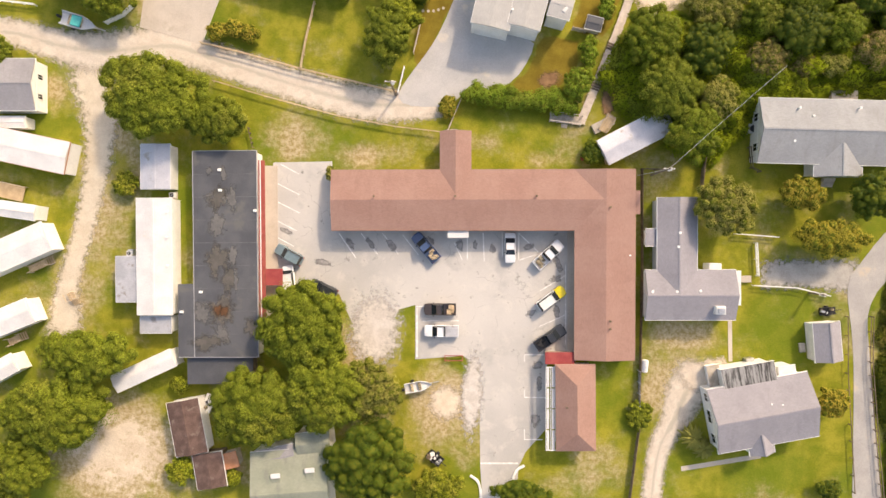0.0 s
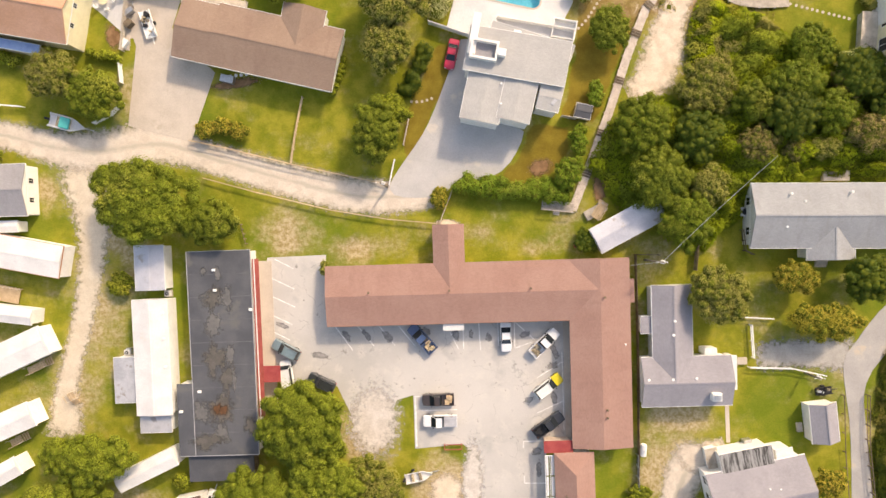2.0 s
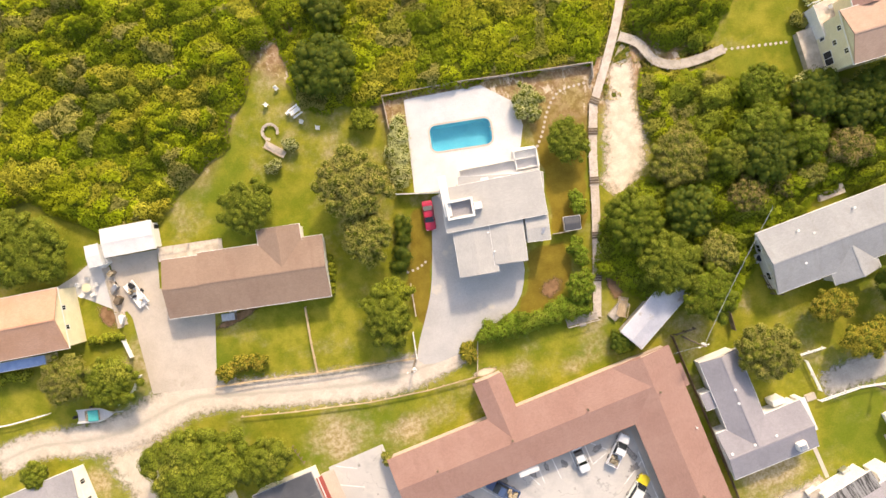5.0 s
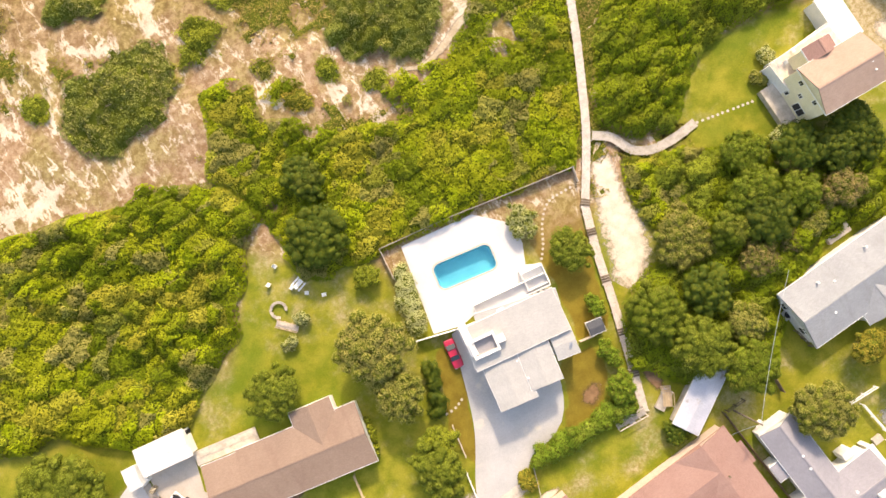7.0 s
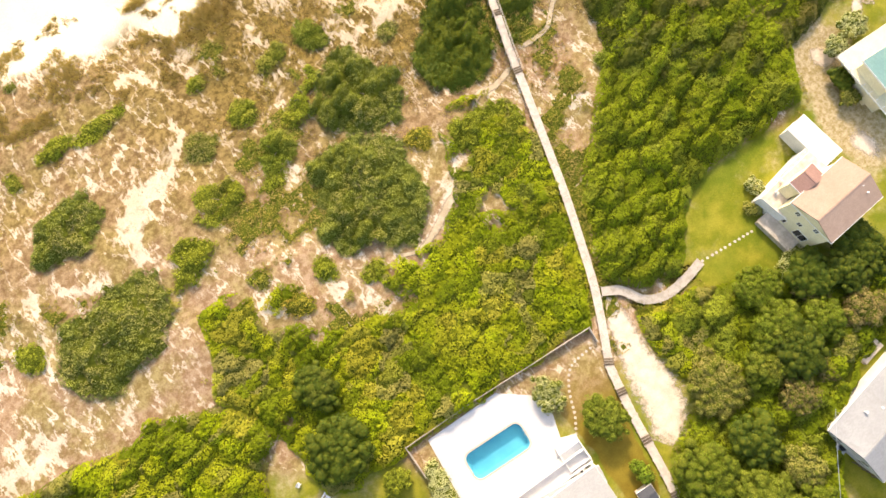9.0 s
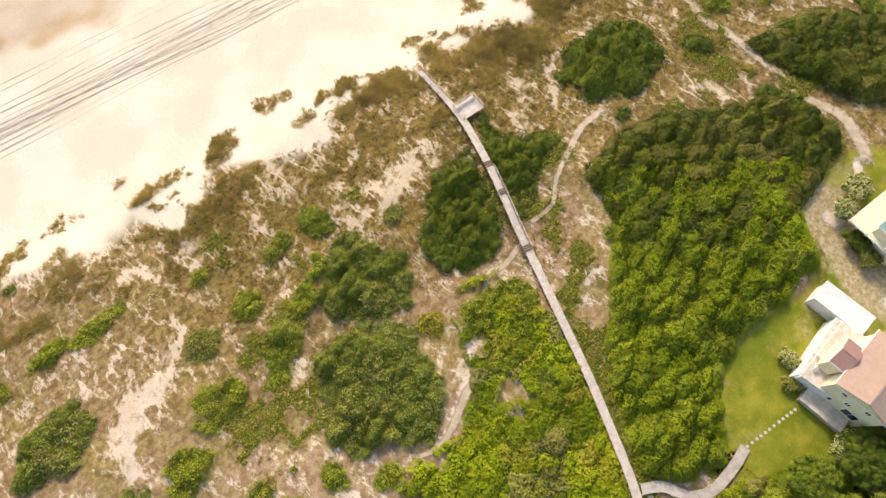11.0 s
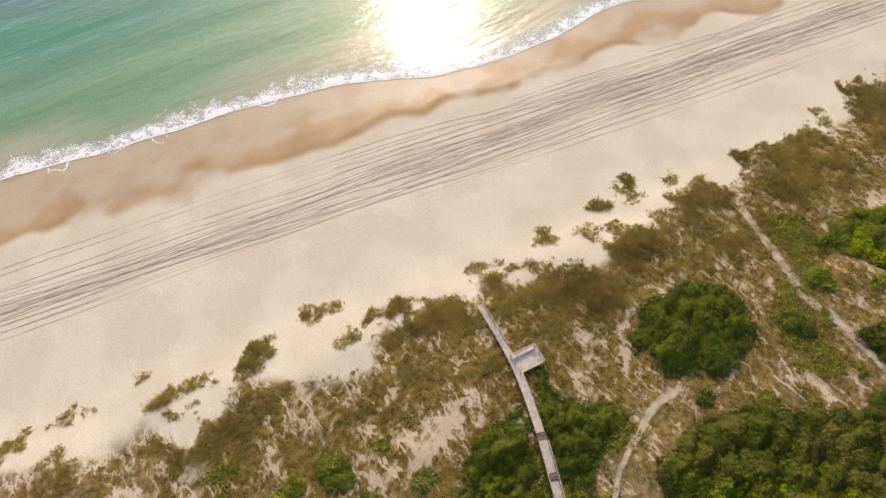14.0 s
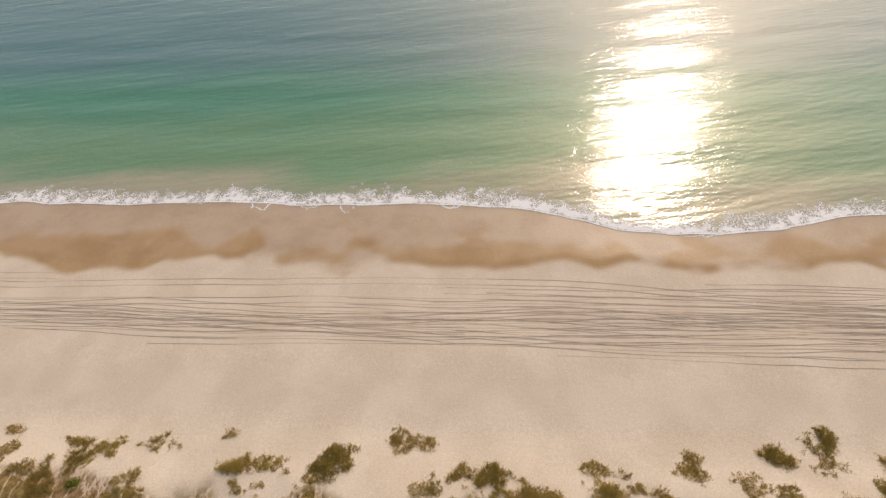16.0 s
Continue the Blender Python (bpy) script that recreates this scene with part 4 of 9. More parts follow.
ribbon("sand_strip", [(40.0, 62.1), (38.1, 56.4), (36.1, 50.8), (34.8, 44.9), (32.6, 41.3), (29.6, 39.5)], [2.5, 5.0, 6.5, 9.5, 9.0, 5.0], M["sandy"], 0.03, "bare pale sand beside the boardwalk", "sand")
ribbon("foot_path", [(87.7, 106.2), (81.9, 107.0), (75.7, 105.4), (70.0, 103.5), (66.6, 101.2), (63.2, 101.1), (59.9, 101.8)], [2.4, 1.8, 2.0, 1.4, 1.2, 1.1, 1.1], M["dune_path"], 0.12, "winding sandy path through the dunes", "path")
ribbon("foot_path", [(125.5, 123.9), (123.4, 119.0), (120.6, 111.7), (117.3, 104.4), (117.5, 98.9), (115.7, 89.5), (114.2, 80.7), (115.3, 73.8), (112.5, 68.4), (109.5, 65.2)], [2.4, 2.4, 2.6, 3.0, 2.6, 2.6, 2.8, 3.2, 3.4, 3.4], M["dune_path"], 0.12, "straight sandy beach path through scrub", "path")
ribbon("foot_path", [(39.2, 89.4), (35.8, 90.7), (32.1, 90.2), (28.1, 88.7), (23.4, 87.9), (19.5, 89.8)], [1.2, 1.8, 2.2, 1.7, 1.3, 0.8], M["dune_path"], 0.12, "faint sandy path between bushes", "path")
ribbon("foot_path", [(57.2, 100.4), (52.1, 99.8), (48.9, 100.6), (45.6, 98.6)], [1.3, 1.6, 1.8, 0.8], M["dune_path"], 0.12, "short sandy spur off the boardwalk", "path")
soft_patch("sand_drift", *(96.52, 64.11), 2.06, 3.18, 20, M["sandy"], "white sand drift beside the yellow house", "sand", 0.03)
soft_patch("sand_drift", *(89.88, 49.05), 2.25, 3.37, 10, M["sandy"], "white sand drift between two houses", "sand", 0.03)
soft_patch("sand_drift", *(107.19, 65.65), 3.74, 1.31, 40, M["sandy"], "narrow strip of white sand at the yellow house", "sand", 0.03)
soft_patch("soil_bed", *(-56.04, 48.46), 1.68, 2.81, 15, M["dark_soil"], "bare brown planting bed beside a patio", "soil", 0.03)
soft_patch("soil_bed", *(25.5, 24.4), 1.7, 3.6, 0, M["dark_soil"], "bare brown soil at the foot of the boardwalk", "soil", 0.03)
soft_patch("soil_bed", *(15.60, 27.54), 2.62, 1.87, 20, M["dark_soil"], "bare reddish soil in the brown lawn", "soil", 0.03)
soft_patch("soil_bed", *(-35.37, 40.73), 5.62, 1.12, 10, M["dark_soil"], "bare soil strip before the brown-roofed house", "soil", 0.03)
soft_patch("sand_edge", *(-11.29, -15.53), 5.80, 7.96, 4, M["trodden"], "pale trodden sand at the edge of the parking lot", "sand", 0.085)
soft_patch("sand_edge", *(5.43, -25.54), 2.43, 8.89, 0, M["trodden"], "drifted sand along the broken asphalt edge", "sand", 0.08)
soft_patch("sand_edge", *(1.23, -26.92), 3.74, 3.74, 0, M["sandy"], "thin sandy patch in dry grass", "sand", 0.02)
soft_patch("sand_edge", *(43.05, -20.43), 5.80, 3.37, -20, M["lane"], "pale sandy turning place beside the grey house", "sand", 0.03)

# paved surfaces
LOT = [(-29.75, 11.77), (-19.84, 12.41), (-19.15, 1.65), (21.35, 3.13), (22.31, -18.93), (17.63, -19.19), (18.02, -30.52), (14.84, -34.50), (13.84, -37.03), (7.43, -37.41), (6.41, -20.75), (3.68, -19.00), (-4.32, -20.00), (-4.76, -10.91), (-7.47, -11.81), (-8.84, -14.92), (-10.46, -16.91), (-13.46, -18.02), (-15.77, -13.38), (-17.66, -9.68), (-29.19, -8.84)]
lot = patch("parking_lot", LOT, M["asphalt"], 0.06, "bleached grey asphalt parking lot with worn lines", "parking lot")
patch("lot_entrance", [(7.43, -37.41), (13.84, -37.03), (13.26, -49.83), (8.82, -50.10)], M["asphalt"], 0.055, "grey asphalt entrance of the parking lot", "driveway")
patch("concrete_drive", [(-52.15, 46.75), (-53.46, 33.49), (-42.78, 30.93), (-38.76, 42.53), (-44.03, 47.15), (-49.96, 54.98), (-54.20, 52.67)], M["concrete"], 0.06, "pale concrete drive before the brown-roofed house", "driveway")
patch("house_drive", [(2.14, 48.39), (5.07, 47.60), (4.40, 39.18), (9.63, 34.81), (12.79, 33.41), (10.60, 28.22), (7.11, 25.64), (1.49, 24.51), (-1.50, 22.42), (-9.25, 23.54), (-3.12, 34.28)], M["drive"], 0.06, "grey concrete drive spreading before the pool house", "driveway", round_by=1.5)
patch("road", [(68.87, -40.71), (67.67, -16.47), (66.06, -4.45), (67.67, -0.66), (72.74, 6.08), (78.05, 8.18), (74.87, 0.63), (69.86, -7.05), (70.45, -17.25), (73.43, -40.43)], M["road"], 0.05, "narrow grey road along the back yards", "road", round_by=2.0)
ribbon("gravel_spur", [(51.79, -3.04), (58.64, -2.50), (67.78, -2.51)], [6.0, 6.5, 7.5], M["gravel"], 0.02, "grey gravel parking spur off the road", "drive")


# ---- houses ----
def gable(bm, x0, x1, y0, y1, z0, rise, thick=0.16):
    """A roof whose ridge runs along x."""
    ym = (y0 + y1) / 2
    prof = [(y0, z0), (ym, z0 + rise), (y1, z0), (y1, z0 - thick), (ym, z0 + rise - thick), (y0, z0 - thick)]
    a = [bm.verts.new((x0, y, z)) for y, z in prof]
    b = [bm.verts.new((x1, y, z)) for y, z in prof]
    for k in range(6):
        bm.faces.new((a[k], a[(k + 1) % 6], b[(k + 1) % 6], b[k]))
    for r, order in ((a, 1), (b, -1)):
        bm.faces.new((r[0], r[1], r[4], r[5])[::order])
        bm.faces.new((r[1], r[2], r[3], r[4])[::order])
    bmesh.ops.recalc_face_normals(bm, faces=bm.faces[:])


def hip(bm, x0, x1, y0, y1, z0, rise, run=None, thick=0.16):
    ym = (y0 + y1) / 2
    run = (y1 - y0) / 2 if run is None else run
    c = [bm.verts.new(p) for p in ((x0, y0, z0), (x1, y0, z0), (x1, y1, z0), (x0, y1, z0))]
    d = [bm.verts.new((v.co.x, v.co.y, z0 - thick)) for v in c]
    e, f = bm.verts.new((x0 + run, ym, z0 + rise)), bm.verts.new((x1 - run, ym, z0 + rise))
    for face in ((c[0], c[1], f, e), (c[1], c[2], f), (c[2], c[3], e, f), (c[3], c[0], e), d[::-1]):
        bm.faces.new(face)
    for k in range(4):
        bm.faces.new((d[k], d[(k + 1) % 4], c[(k + 1) % 4], c[k]))
    bmesh.ops.recalc_face_normals(bm, faces=bm.faces[:])


def gable_wall(bm, x0, x1, y0, y1, z0, rise):
    ym = (y0 + y1) / 2
    prof = [(y0, 0), (y1, 0), (y1, z0), (ym, z0 + rise), (y0, z0)]
    a = [bm.verts.new((x0, y, z)) for y, z in prof]
    b = [bm.verts.new((x1, y, z)) for y, z in prof]
    for k in range(5):
        bm.faces.new((a[k], a[(k + 1) % 5], b[(k + 1) % 5], b[k]))
    bm.faces.new(a[::-1])
    bm.faces.new(b)
    bmesh.ops.recalc_face_normals(bm, faces=bm.faces[:])


def moved(ob, x=0.0, y=0.0, z=0.0, turn=0.0):
    ob.matrix_basis = pose(x, y, z, 0, 0, turn)
    return ob


def window(parent, x, y, z, w, h, turn):
    """A window in a wall whose outside lies to the window's own -y."""
    frame_bm = boxes((-w / 2, w / 2, -0.05, 0.03, h / 2 - 0.07, h / 2), (-w / 2, w / 2, -0.05, 0.03, -h / 2, -h / 2 + 0.07), (-w / 2, -w / 2 + 0.07, -0.05, 0.03, -h / 2 + 0.07, h / 2 - 0.07), (w / 2 - 0.07, w / 2, -0.05, 0.03, -h / 2 + 0.07, h / 2 - 0.07), (-0.03, 0.03, -0.04, 0.03, -h / 2 + 0.07, h / 2 - 0.07))
    f = moved(part("window", frame_bm, M["white_trim"], parent), x, y, z, turn)
    part("pane", boxes((-w / 2 + 0.07, w / 2 - 0.07, -0.02, 0.02, -h / 2 + 0.07, h / 2 - 0.07)), M["glass"], f, "dark glass pane")


def roof_vent(parent, x, y, z, r=0.12, h=0.4, material="dark_wood"):
    moved(part("roof_vent", tubes(((0, 0, -0.2), (0, 0, h), r), ((0, 0, h), (0, 0, h + 0.08), r * 1.6)), M[material], parent, "small roof vent pipe"), x, y, z)


def wing(house, corners, eave, rise, roof, wall, over=0.45, style="gable", turn_ridge=False, trim="white_trim", windows=(), base=0.0):
    """A range of a house on three roof corners: walls under a pitched, hipped or flat roof."""
    x, y, turn, length, width = rect(*corners)
    if turn_ridge:
        turn, length, width = turn + 90, width, length
    here = house.matrix_basis.inverted() @ pose(x, y, base, 0, 0, turn)
    hl, hw = length / 2, width / 2
    il, iw = hl - over, hw - over

    def put(name, bm, material, label=""):
        ob = part(name, bm, M[material], house, label)
        ob.matrix_basis = here
        return ob

    bm = bmesh.new()
    if style == "gable":
        gable(bm, -hl, hl, -hw, hw, eave, rise)
        put("roof", bm, roof)
        put("ridge_cap", boxes((-hl, hl, -0.14, 0.14, eave + rise - 0.06, eave + rise + 0.025)), roof)
        bm = bmesh.new()
        gable_wall(bm, -il, il, -iw, iw, eave - 0.17 + over * rise / hw, rise * iw / hw)
        body = put("wall", bm, wall)
    elif style == "hip":
        hip(bm, -hl, hl, -hw, hw, eave, rise)
        put("roof", bm, roof)
        body = put("wall", boxes((-il, il, -iw, iw, 0, eave - 0.16)), wall)
    else:
        put("roof", boxes((-hl, hl, -hw, hw, eave - 0.18, eave)), roof)
        body = put("wall", boxes((-il, il, -iw, iw, 0, eave - 0.18)), wall)
    if trim and style != "hip":
        put("fascia", boxes((-hl - 0.02, hl + 0.02, -hw - 0.06, -hw - 0.002, eave - 0.24, eave + 0.01), (-hl - 0.02, hl + 0.02, hw + 0.002, hw + 0.06, eave - 0.24, eave + 0.01), (-hl - 0.06, -hl - 0.022, -hw - 0.06, hw + 0.06, eave - 0.24, eave - 0.04), (hl + 0.022, hl + 0.06, -hw - 0.06, hw + 0.06, eave - 0.24, eave - 0.04)), trim)
    for side, off, z, w, h in windows:
        at = {"s": (off, -iw, 0), "n": (off, iw, 180), "e": (il, off, 90), "w": (-il, off, -90)}[side]
        window(body, at[0], at[1], z, w, h, at[2])
    return here, hl, hw


def block(name, corners, eave, rise, roof, wall, label, category="house", group="", **more):
    x, y, turn, _, _ = rect(*corners)
    ob = thing(name, x, y, more.get("base", 0.0), turn, label, category, group)
    wing(ob, corners, eave, rise, roof, wall, **more)
    return ob


def on_house(house, at, z, bm, name, material, label="", turn=0.0):
    """A part set on a house at a place of the plan."""
    ob = part(name, bm, M[material], house, label)
    ob.matrix_basis = house.matrix_basis.inverted() @ pose(at[0], at[1], z, 0, 0, turn + math.degrees(house.matrix_basis.to_euler().z))
    return ob


def vent_at(house, at, z, r=0.14, h=0.45, material="white_trim"):
    on_house(house, at, z, tubes(((0, 0, -0.4), (0, 0, h), r), ((0, 0, h), (0, 0, h + 0.08), r * 1.7)), "roof_vent", material, "small roof vent")


def boxy_at(house, at, z, lx, ly, lz, name, material, label="", turn=0.0):
    on_house(house, at, z, boxes((-lx / 2, lx / 2, -ly / 2, ly / 2, 0, lz), bevel=0.03), name, material, label, turn)


# motel: an L of two wings and a stub
MX, MY, MT, ML, MW = rect((-18.78, 0.83), (30.11, 3.20), (-19.24, 10.60))
motel = thing("motel", MX, MY, 0, MT, "long L-shaped motel under terracotta shingle roofs", "motel")
WX, WY, WT, WL, WW = rect((21.51, -18.39), (31.22, -17.87), (19.93, 12.21))
hl, hw = ML / 2, MW / 2
bm = bmesh.new()
gable(bm, -hl, hl - WL / 2, -hw, hw, 3.0, 0.75)
part("roof", bm, M["terracotta"], motel)
bm = bmesh.new()
gable_wall(bm, -hl + 0.5, hl - WL / 2, -hw + 1.2, hw - 0.4, 2.9, 0.5)
part("wall", bm, M["brick_wall"], motel)
part("fascia", boxes((-hl - 0.02, hl - WL - 0.1, -hw - 0.05, -hw - 0.002, 2.78, 2.98)), M["orange_trim"], motel)
part("fascia", boxes((-hl - 0.02, hl, hw + 0.002, hw + 0.05, 2.78, 2.98)), M["terracotta"], motel)
# the east wing, laid out in the motel's axes
ex0, ex1 = hl - WL, hl
ey0, ey1 = -hw - (WW - MW), hw
east = moved(part("wing_roof", bmesh.new(), M["terracotta"], motel), (ex0 + ex1) / 2, (ey0 + ey1) / 2, 0, 90)
bm = bmesh.new()
gable(bm, -(ey1 - ey0) / 2, (ey1 - ey0) / 2, -WL / 2, WL / 2, 3.01, 0.78)
bm.to_mesh(east.data)
bm.free()
bm = bmesh.new()
gable_wall(bm, -(ey1 - ey0) / 2 + 0.5, (ey1 - ey0) / 2 - 0.5, -WL / 2 + 0.4, WL / 2 - 1.2, 2.95, 0.52)
moved(part("wing_wall", bm, M["brick_wall"], motel), (ex0 + ex1) / 2, (ey0 + ey1) / 2, 0, 90)
NX, NY, NT, NL, NW = rect((-1.47, 10.60), (3.62, 10.83), (-1.78, 16.95))
nx = -hl + (808 - 586) / (1125 - 586) * ML
bm = bmesh.new()
gable(bm, -5.2, 5.2, -NL / 2, NL / 2, 3.02, 0.6)
moved(part("stub_roof", bm, M["terracotta"], motel), nx, hw + 1.05, 0, 90)
bm = bmesh.new()
gable_wall(bm, -4.8, 4.8, -NL / 2 + 0.35, NL / 2 - 0.35, 2.9, 0.42)
moved(part("stub_wall", bm, M["brick_wall"], motel), nx, hw + 1.05, 0, 90)
part("eave_bump", boxes((hl - 0.2, hl + 0.75, hw - 7.2, hw - 3.4, 2.7, 2.9)), M["terracotta"], motel)
part("entry_canopy", boxes((nx - 1.3, nx + 2.1, -hw - 1.2, -hw + 0.2, 2.55, 2.68)), M["white_sheet"], motel, "white flat entry canopy")
for k in range(2):
    part("canopy_post", tubes(((nx - 1.1 + 3.0 * k, -hw - 1.0, 0.06), (nx - 1.1 + 3.0 * k, -hw - 1.0, 2.55), 0.06)), M["white_trim"], motel)
for f in (0.145, 0.41, 0.675):
    roof_vent(motel, -hl + f * ML, 0.55, 3.0 + 0.75 * (1 - 0.55 / hw))
for f in (0.2, 0.79, 0.83):
    roof_vent(motel, (ex0 + ex1) / 2 + 0.6, ey1 - f * (ey1 - ey0), 3.62)
roof_vent(motel, ex1 - 1.0, ey1 - 0.45 * (ey1 - ey0), 3.2, 0.09, 0.3, "white_trim")

soft_patch("motel_entry_sand", *(0.44, 18.03), 2.6, 0.9, 0, M["sandy"], "trampled sand beside the motel store room", "sand", 0.03)
patch("motel_walk", [(19.87, 2.78), (21.36, 2.85), (22.41, -17.42), (20.92, -17.50)], M["concrete"], 0.14, "raised concrete walk along the motel wing", "walk", 0.1)

# the annex below the wing
annex = block("annex", ((19.27, -32.96), (25.68, -32.58), (18.55, -18.92)), 3.0, 1.3, "terracotta", "white_wall", "small motel annex with a hipped terracotta roof", style="hip", turn_ridge=True)
wing(annex, ((16.89, -19.08), (21.60, -18.82), (16.79, -17.16)), 2.7, 0, "red_roof", "brick_wall", style="flat", over=0.3, trim=None)
for k in range(4):
    AX, AY, AT, AL, AW = rect(((17.02, -19.55)), ((17.71, -33.12)), ((18.65, -19.47)))
    f = -AL / 2 + (k + 0.5) * AL / 4
    for off, wd in ((-0.45, 0.36), (0.4, 0.5)):
        ob = part("awning_slat", boxes((f - AL / 8 + 0.12, f + AL / 8 - 0.12, off - wd / 2, off + wd / 2, 2.45, 2.55)), M["white_sheet"], annex, "white awning slat")
        ob.matrix_basis = annex.matrix_basis.inverted() @ pose(AX, AY, 0, 0, 0, AT)
rail = part("awning_frame", boxes((-AL / 2, AL / 2, -AW / 2, -AW / 2 + 0.1, 2.4, 2.6), (-AL / 2, AL / 2, -0.04, 0.04, 2.38, 2.44), (-AL / 2, -AL / 2 + 0.1, -AW / 2, AW / 2, 2.4, 2.6), (AL / 2 - 0.1, AL / 2, -AW / 2, AW / 2, 2.4, 2.6)), M["white_trim"], annex)
rail.matrix_basis = annex.matrix_basis.inverted() @ pose(AX, AY, 0, 0, 0, AT)
vent_at(annex, (20.44, -25.51), 3.8, 0.1, 0.3, "dark_wood")
for q in ((25.10, -23.31), (25.37, -28.47)):
    boxy_at(annex, q, 1.6, 0.5, 0.7, 0.5, "air_conditioner", "steel", "wall air conditioner")

# flat-roofed block with the red walk
flat = block("flat_roofed_building", ((-40.07, -20.87), (-29.68, -20.30), (-41.54, 12.58)), 3.2, 0, "tar", "white_wall", "long flat-roofed building with stained black felt", category="building", style="flat", over=0.2, trim=None)
wing(flat, ((-42.78, -21.01), (-39.99, -20.86), (-43.30, -9.12)), 3.195, 0, "tar", "white_wall", style="flat", over=0.2, trim=None)
wing(flat, ((-41.44, -25.57), (-30.57, -24.97), (-41.63, -21.29)), 2.5, 0, "tar", "dark_wood", style="flat", over=0.2, trim=None)
FX, FY, FT, FL, FW = rect((-40.07, -20.87), (-29.68, -20.30), (-41.54, 12.58))
for k in range(1, 9):
    part("roof_seam", boxes((-FL / 2, FL / 2, -FW / 2 + k * FW / 9 - 0.06, -FW / 2 + k * FW / 9 + 0.06, 3.2, 3.222)), M["seam"], flat, "lapped felt seam")
part("roof_edge", boxes((-FL / 2 - 0.08, -FL / 2, -FW / 2, FW / 2, 3.0, 3.28), (FL / 2, FL / 2 + 0.08, -FW / 2, FW / 2, 3.0, 3.28), (-FL / 2, FL / 2, FW / 2, FW / 2 + 0.08, 3.0, 3.28), (-FL / 2 - 2.7, FL / 2, -FW / 2 - 0.08, -FW / 2, 3.0, 3.28)), M["grey_sheet"], flat, "grey metal roof edge")
part("red_awning", boxes((FL / 2 + 0.1, FL / 2 + 1.15, -FW / 2 + 6, FW / 2 - 1.5, 2.55, 2.7)), M["red_paint"], flat, "red painted awning")
part("gutter", boxes((FL / 2 + 0.35, FL / 2 + 0.5, -FW / 2 + 6, FW / 2 - 1.5, 2.7, 2.78)), M["white_trim"], flat, "white gutter")
part("walk", boxes((FL / 2 + 0.1, FL / 2 + 2.4, -FW / 2 + 6, FW / 2 - 2.0, 0, 0.16)), M["concrete"], flat, "pale concrete walk")
part("red_porch_roof", boxes((FL / 2 + 0.8, FL / 2 + 3.9, -FW / 2 + 11.6, -FW / 2 + 14.3, 2.4, 2.55)), M["red_roof"], flat, "red porch roof")
for dx, dy in ((3.7, 11.8), (3.7, 14.1)):
    part("porch_post", tubes(((FL / 2 + dx, -FW / 2 + dy, 0), (FL / 2 + dx, -FW / 2 + dy, 2.4), 0.06)), M["white_trim"], flat)
STAINS = [
    (-1.2, 8.9, 2.0, 2.5, "chalk_stain"), (-1.2, 8.9, 1.5, 2.0, "tar_stain"), (1.15, 9.1, 0.9, 1.8, "chalk_stain"), (-1.4, 4.9, 1.5, 2.6, "chalk_stain"), (-1.4, -0.7, 2.1, 2.8, "tar_stain"),
    (0.5, -4.0, 1.5, 2.5, "tar_stain"), (1.3, -0.4, 0.8, 1.7, "chalk_stain"), (1.7, -4.4, 0.45, 2.2, "chalk_stain"), (-0.9, -9.1, 2.6, 2.4, "tar_stain"), (-3.9, -9.4, 1.6, 1.8, "chalk_stain"),
    (-0.9, -13.1, 1.8, 2.2, "chalk_stain"), (-3.4, -14.4, 2.9, 1.5, "tar_stain"), (4.2, -12.1, 1.3, 1.8, "tar_stain"), (-2.6, 13.5, 1.0, 0.7, "chalk_stain"), (-0.2, 13.2, 0.5, 1.3, "chalk_stain"),
]
for k, (sx, sy, rx, ry, key) in enumerate((*STAINS, (-1.3, -9.1, 0.85, 1.25, "rust_stain"), (-0.3, -9.2, 0.75, 1.2, "rust_stain"))):
    ob = soft_patch("roof_stain", 9.0 * k, 0, 1.15 * rx, 1.15 * ry, 0, M[key], "", "", 0.0, wild=1.5)
    for key2 in ("label", "category", "kind"):
        if key2 in ob:
            del ob[key2]
    ob.parent = flat
    ob.matrix_basis = pose(sx - 9.0 * k, sy, 3.229 + 0.004 * k)
for q in ((-37.33, 9.75), (-37.09, 6.46), (-31.21, 3.44), (-39.52, -10.21), (-42.54, -13.60)):
    boxy_at(flat, q, 3.2, 0.55, 0.4, 0.3, "roof_hatch", "white_trim", "white roof vent box")

# trailers of the west park
long_trailer = block("mobile_home", ((-49.95, -14.56), (-44.15, -14.25), (-50.76, 4.54)), 3.1, 0.35, "white_sheet", "white_wall", "long white single-wide mobile home with a metal roof", category="mobile home", group="mobile homes", turn_ridge=True, over=0.12)
wing(long_trailer, ((-53.92, -12.69), (-50.34, -12.50), (-54.24, -5.15)), 2.6, 0, "grey_sheet", "white_wall", style="flat", over=0.15)
wing(long_trailer, ((-49.77, -17.63), (-44.59, -17.36), (-49.89, -14.84)), 2.4, 0, "grey_sheet", "white_wall", style="flat", over=0.15)
boxy_at(long_trailer, (-52.96, -4.39), 0.0, 0.9, 0.9, 0.8, "air_conditioner", "steel", "grey outdoor air conditioner")
for q in ((-45.61, 2.56), (-45.43, -1.57), (-45.14, -6.16)):
    vent_at(long_trailer, q, 3.3, 0.12, 0.2)
block("mobile_home", ((-50.45, 6.06), (-45.58, 6.29), (-50.76, 13.44)), 2.8, 0.3, "lilac_sheet", "white_wall", "small grey metal-roofed trailer under a spreading tree", category="mobile home", group="mobile homes", turn_ridge=True, over=0.15)
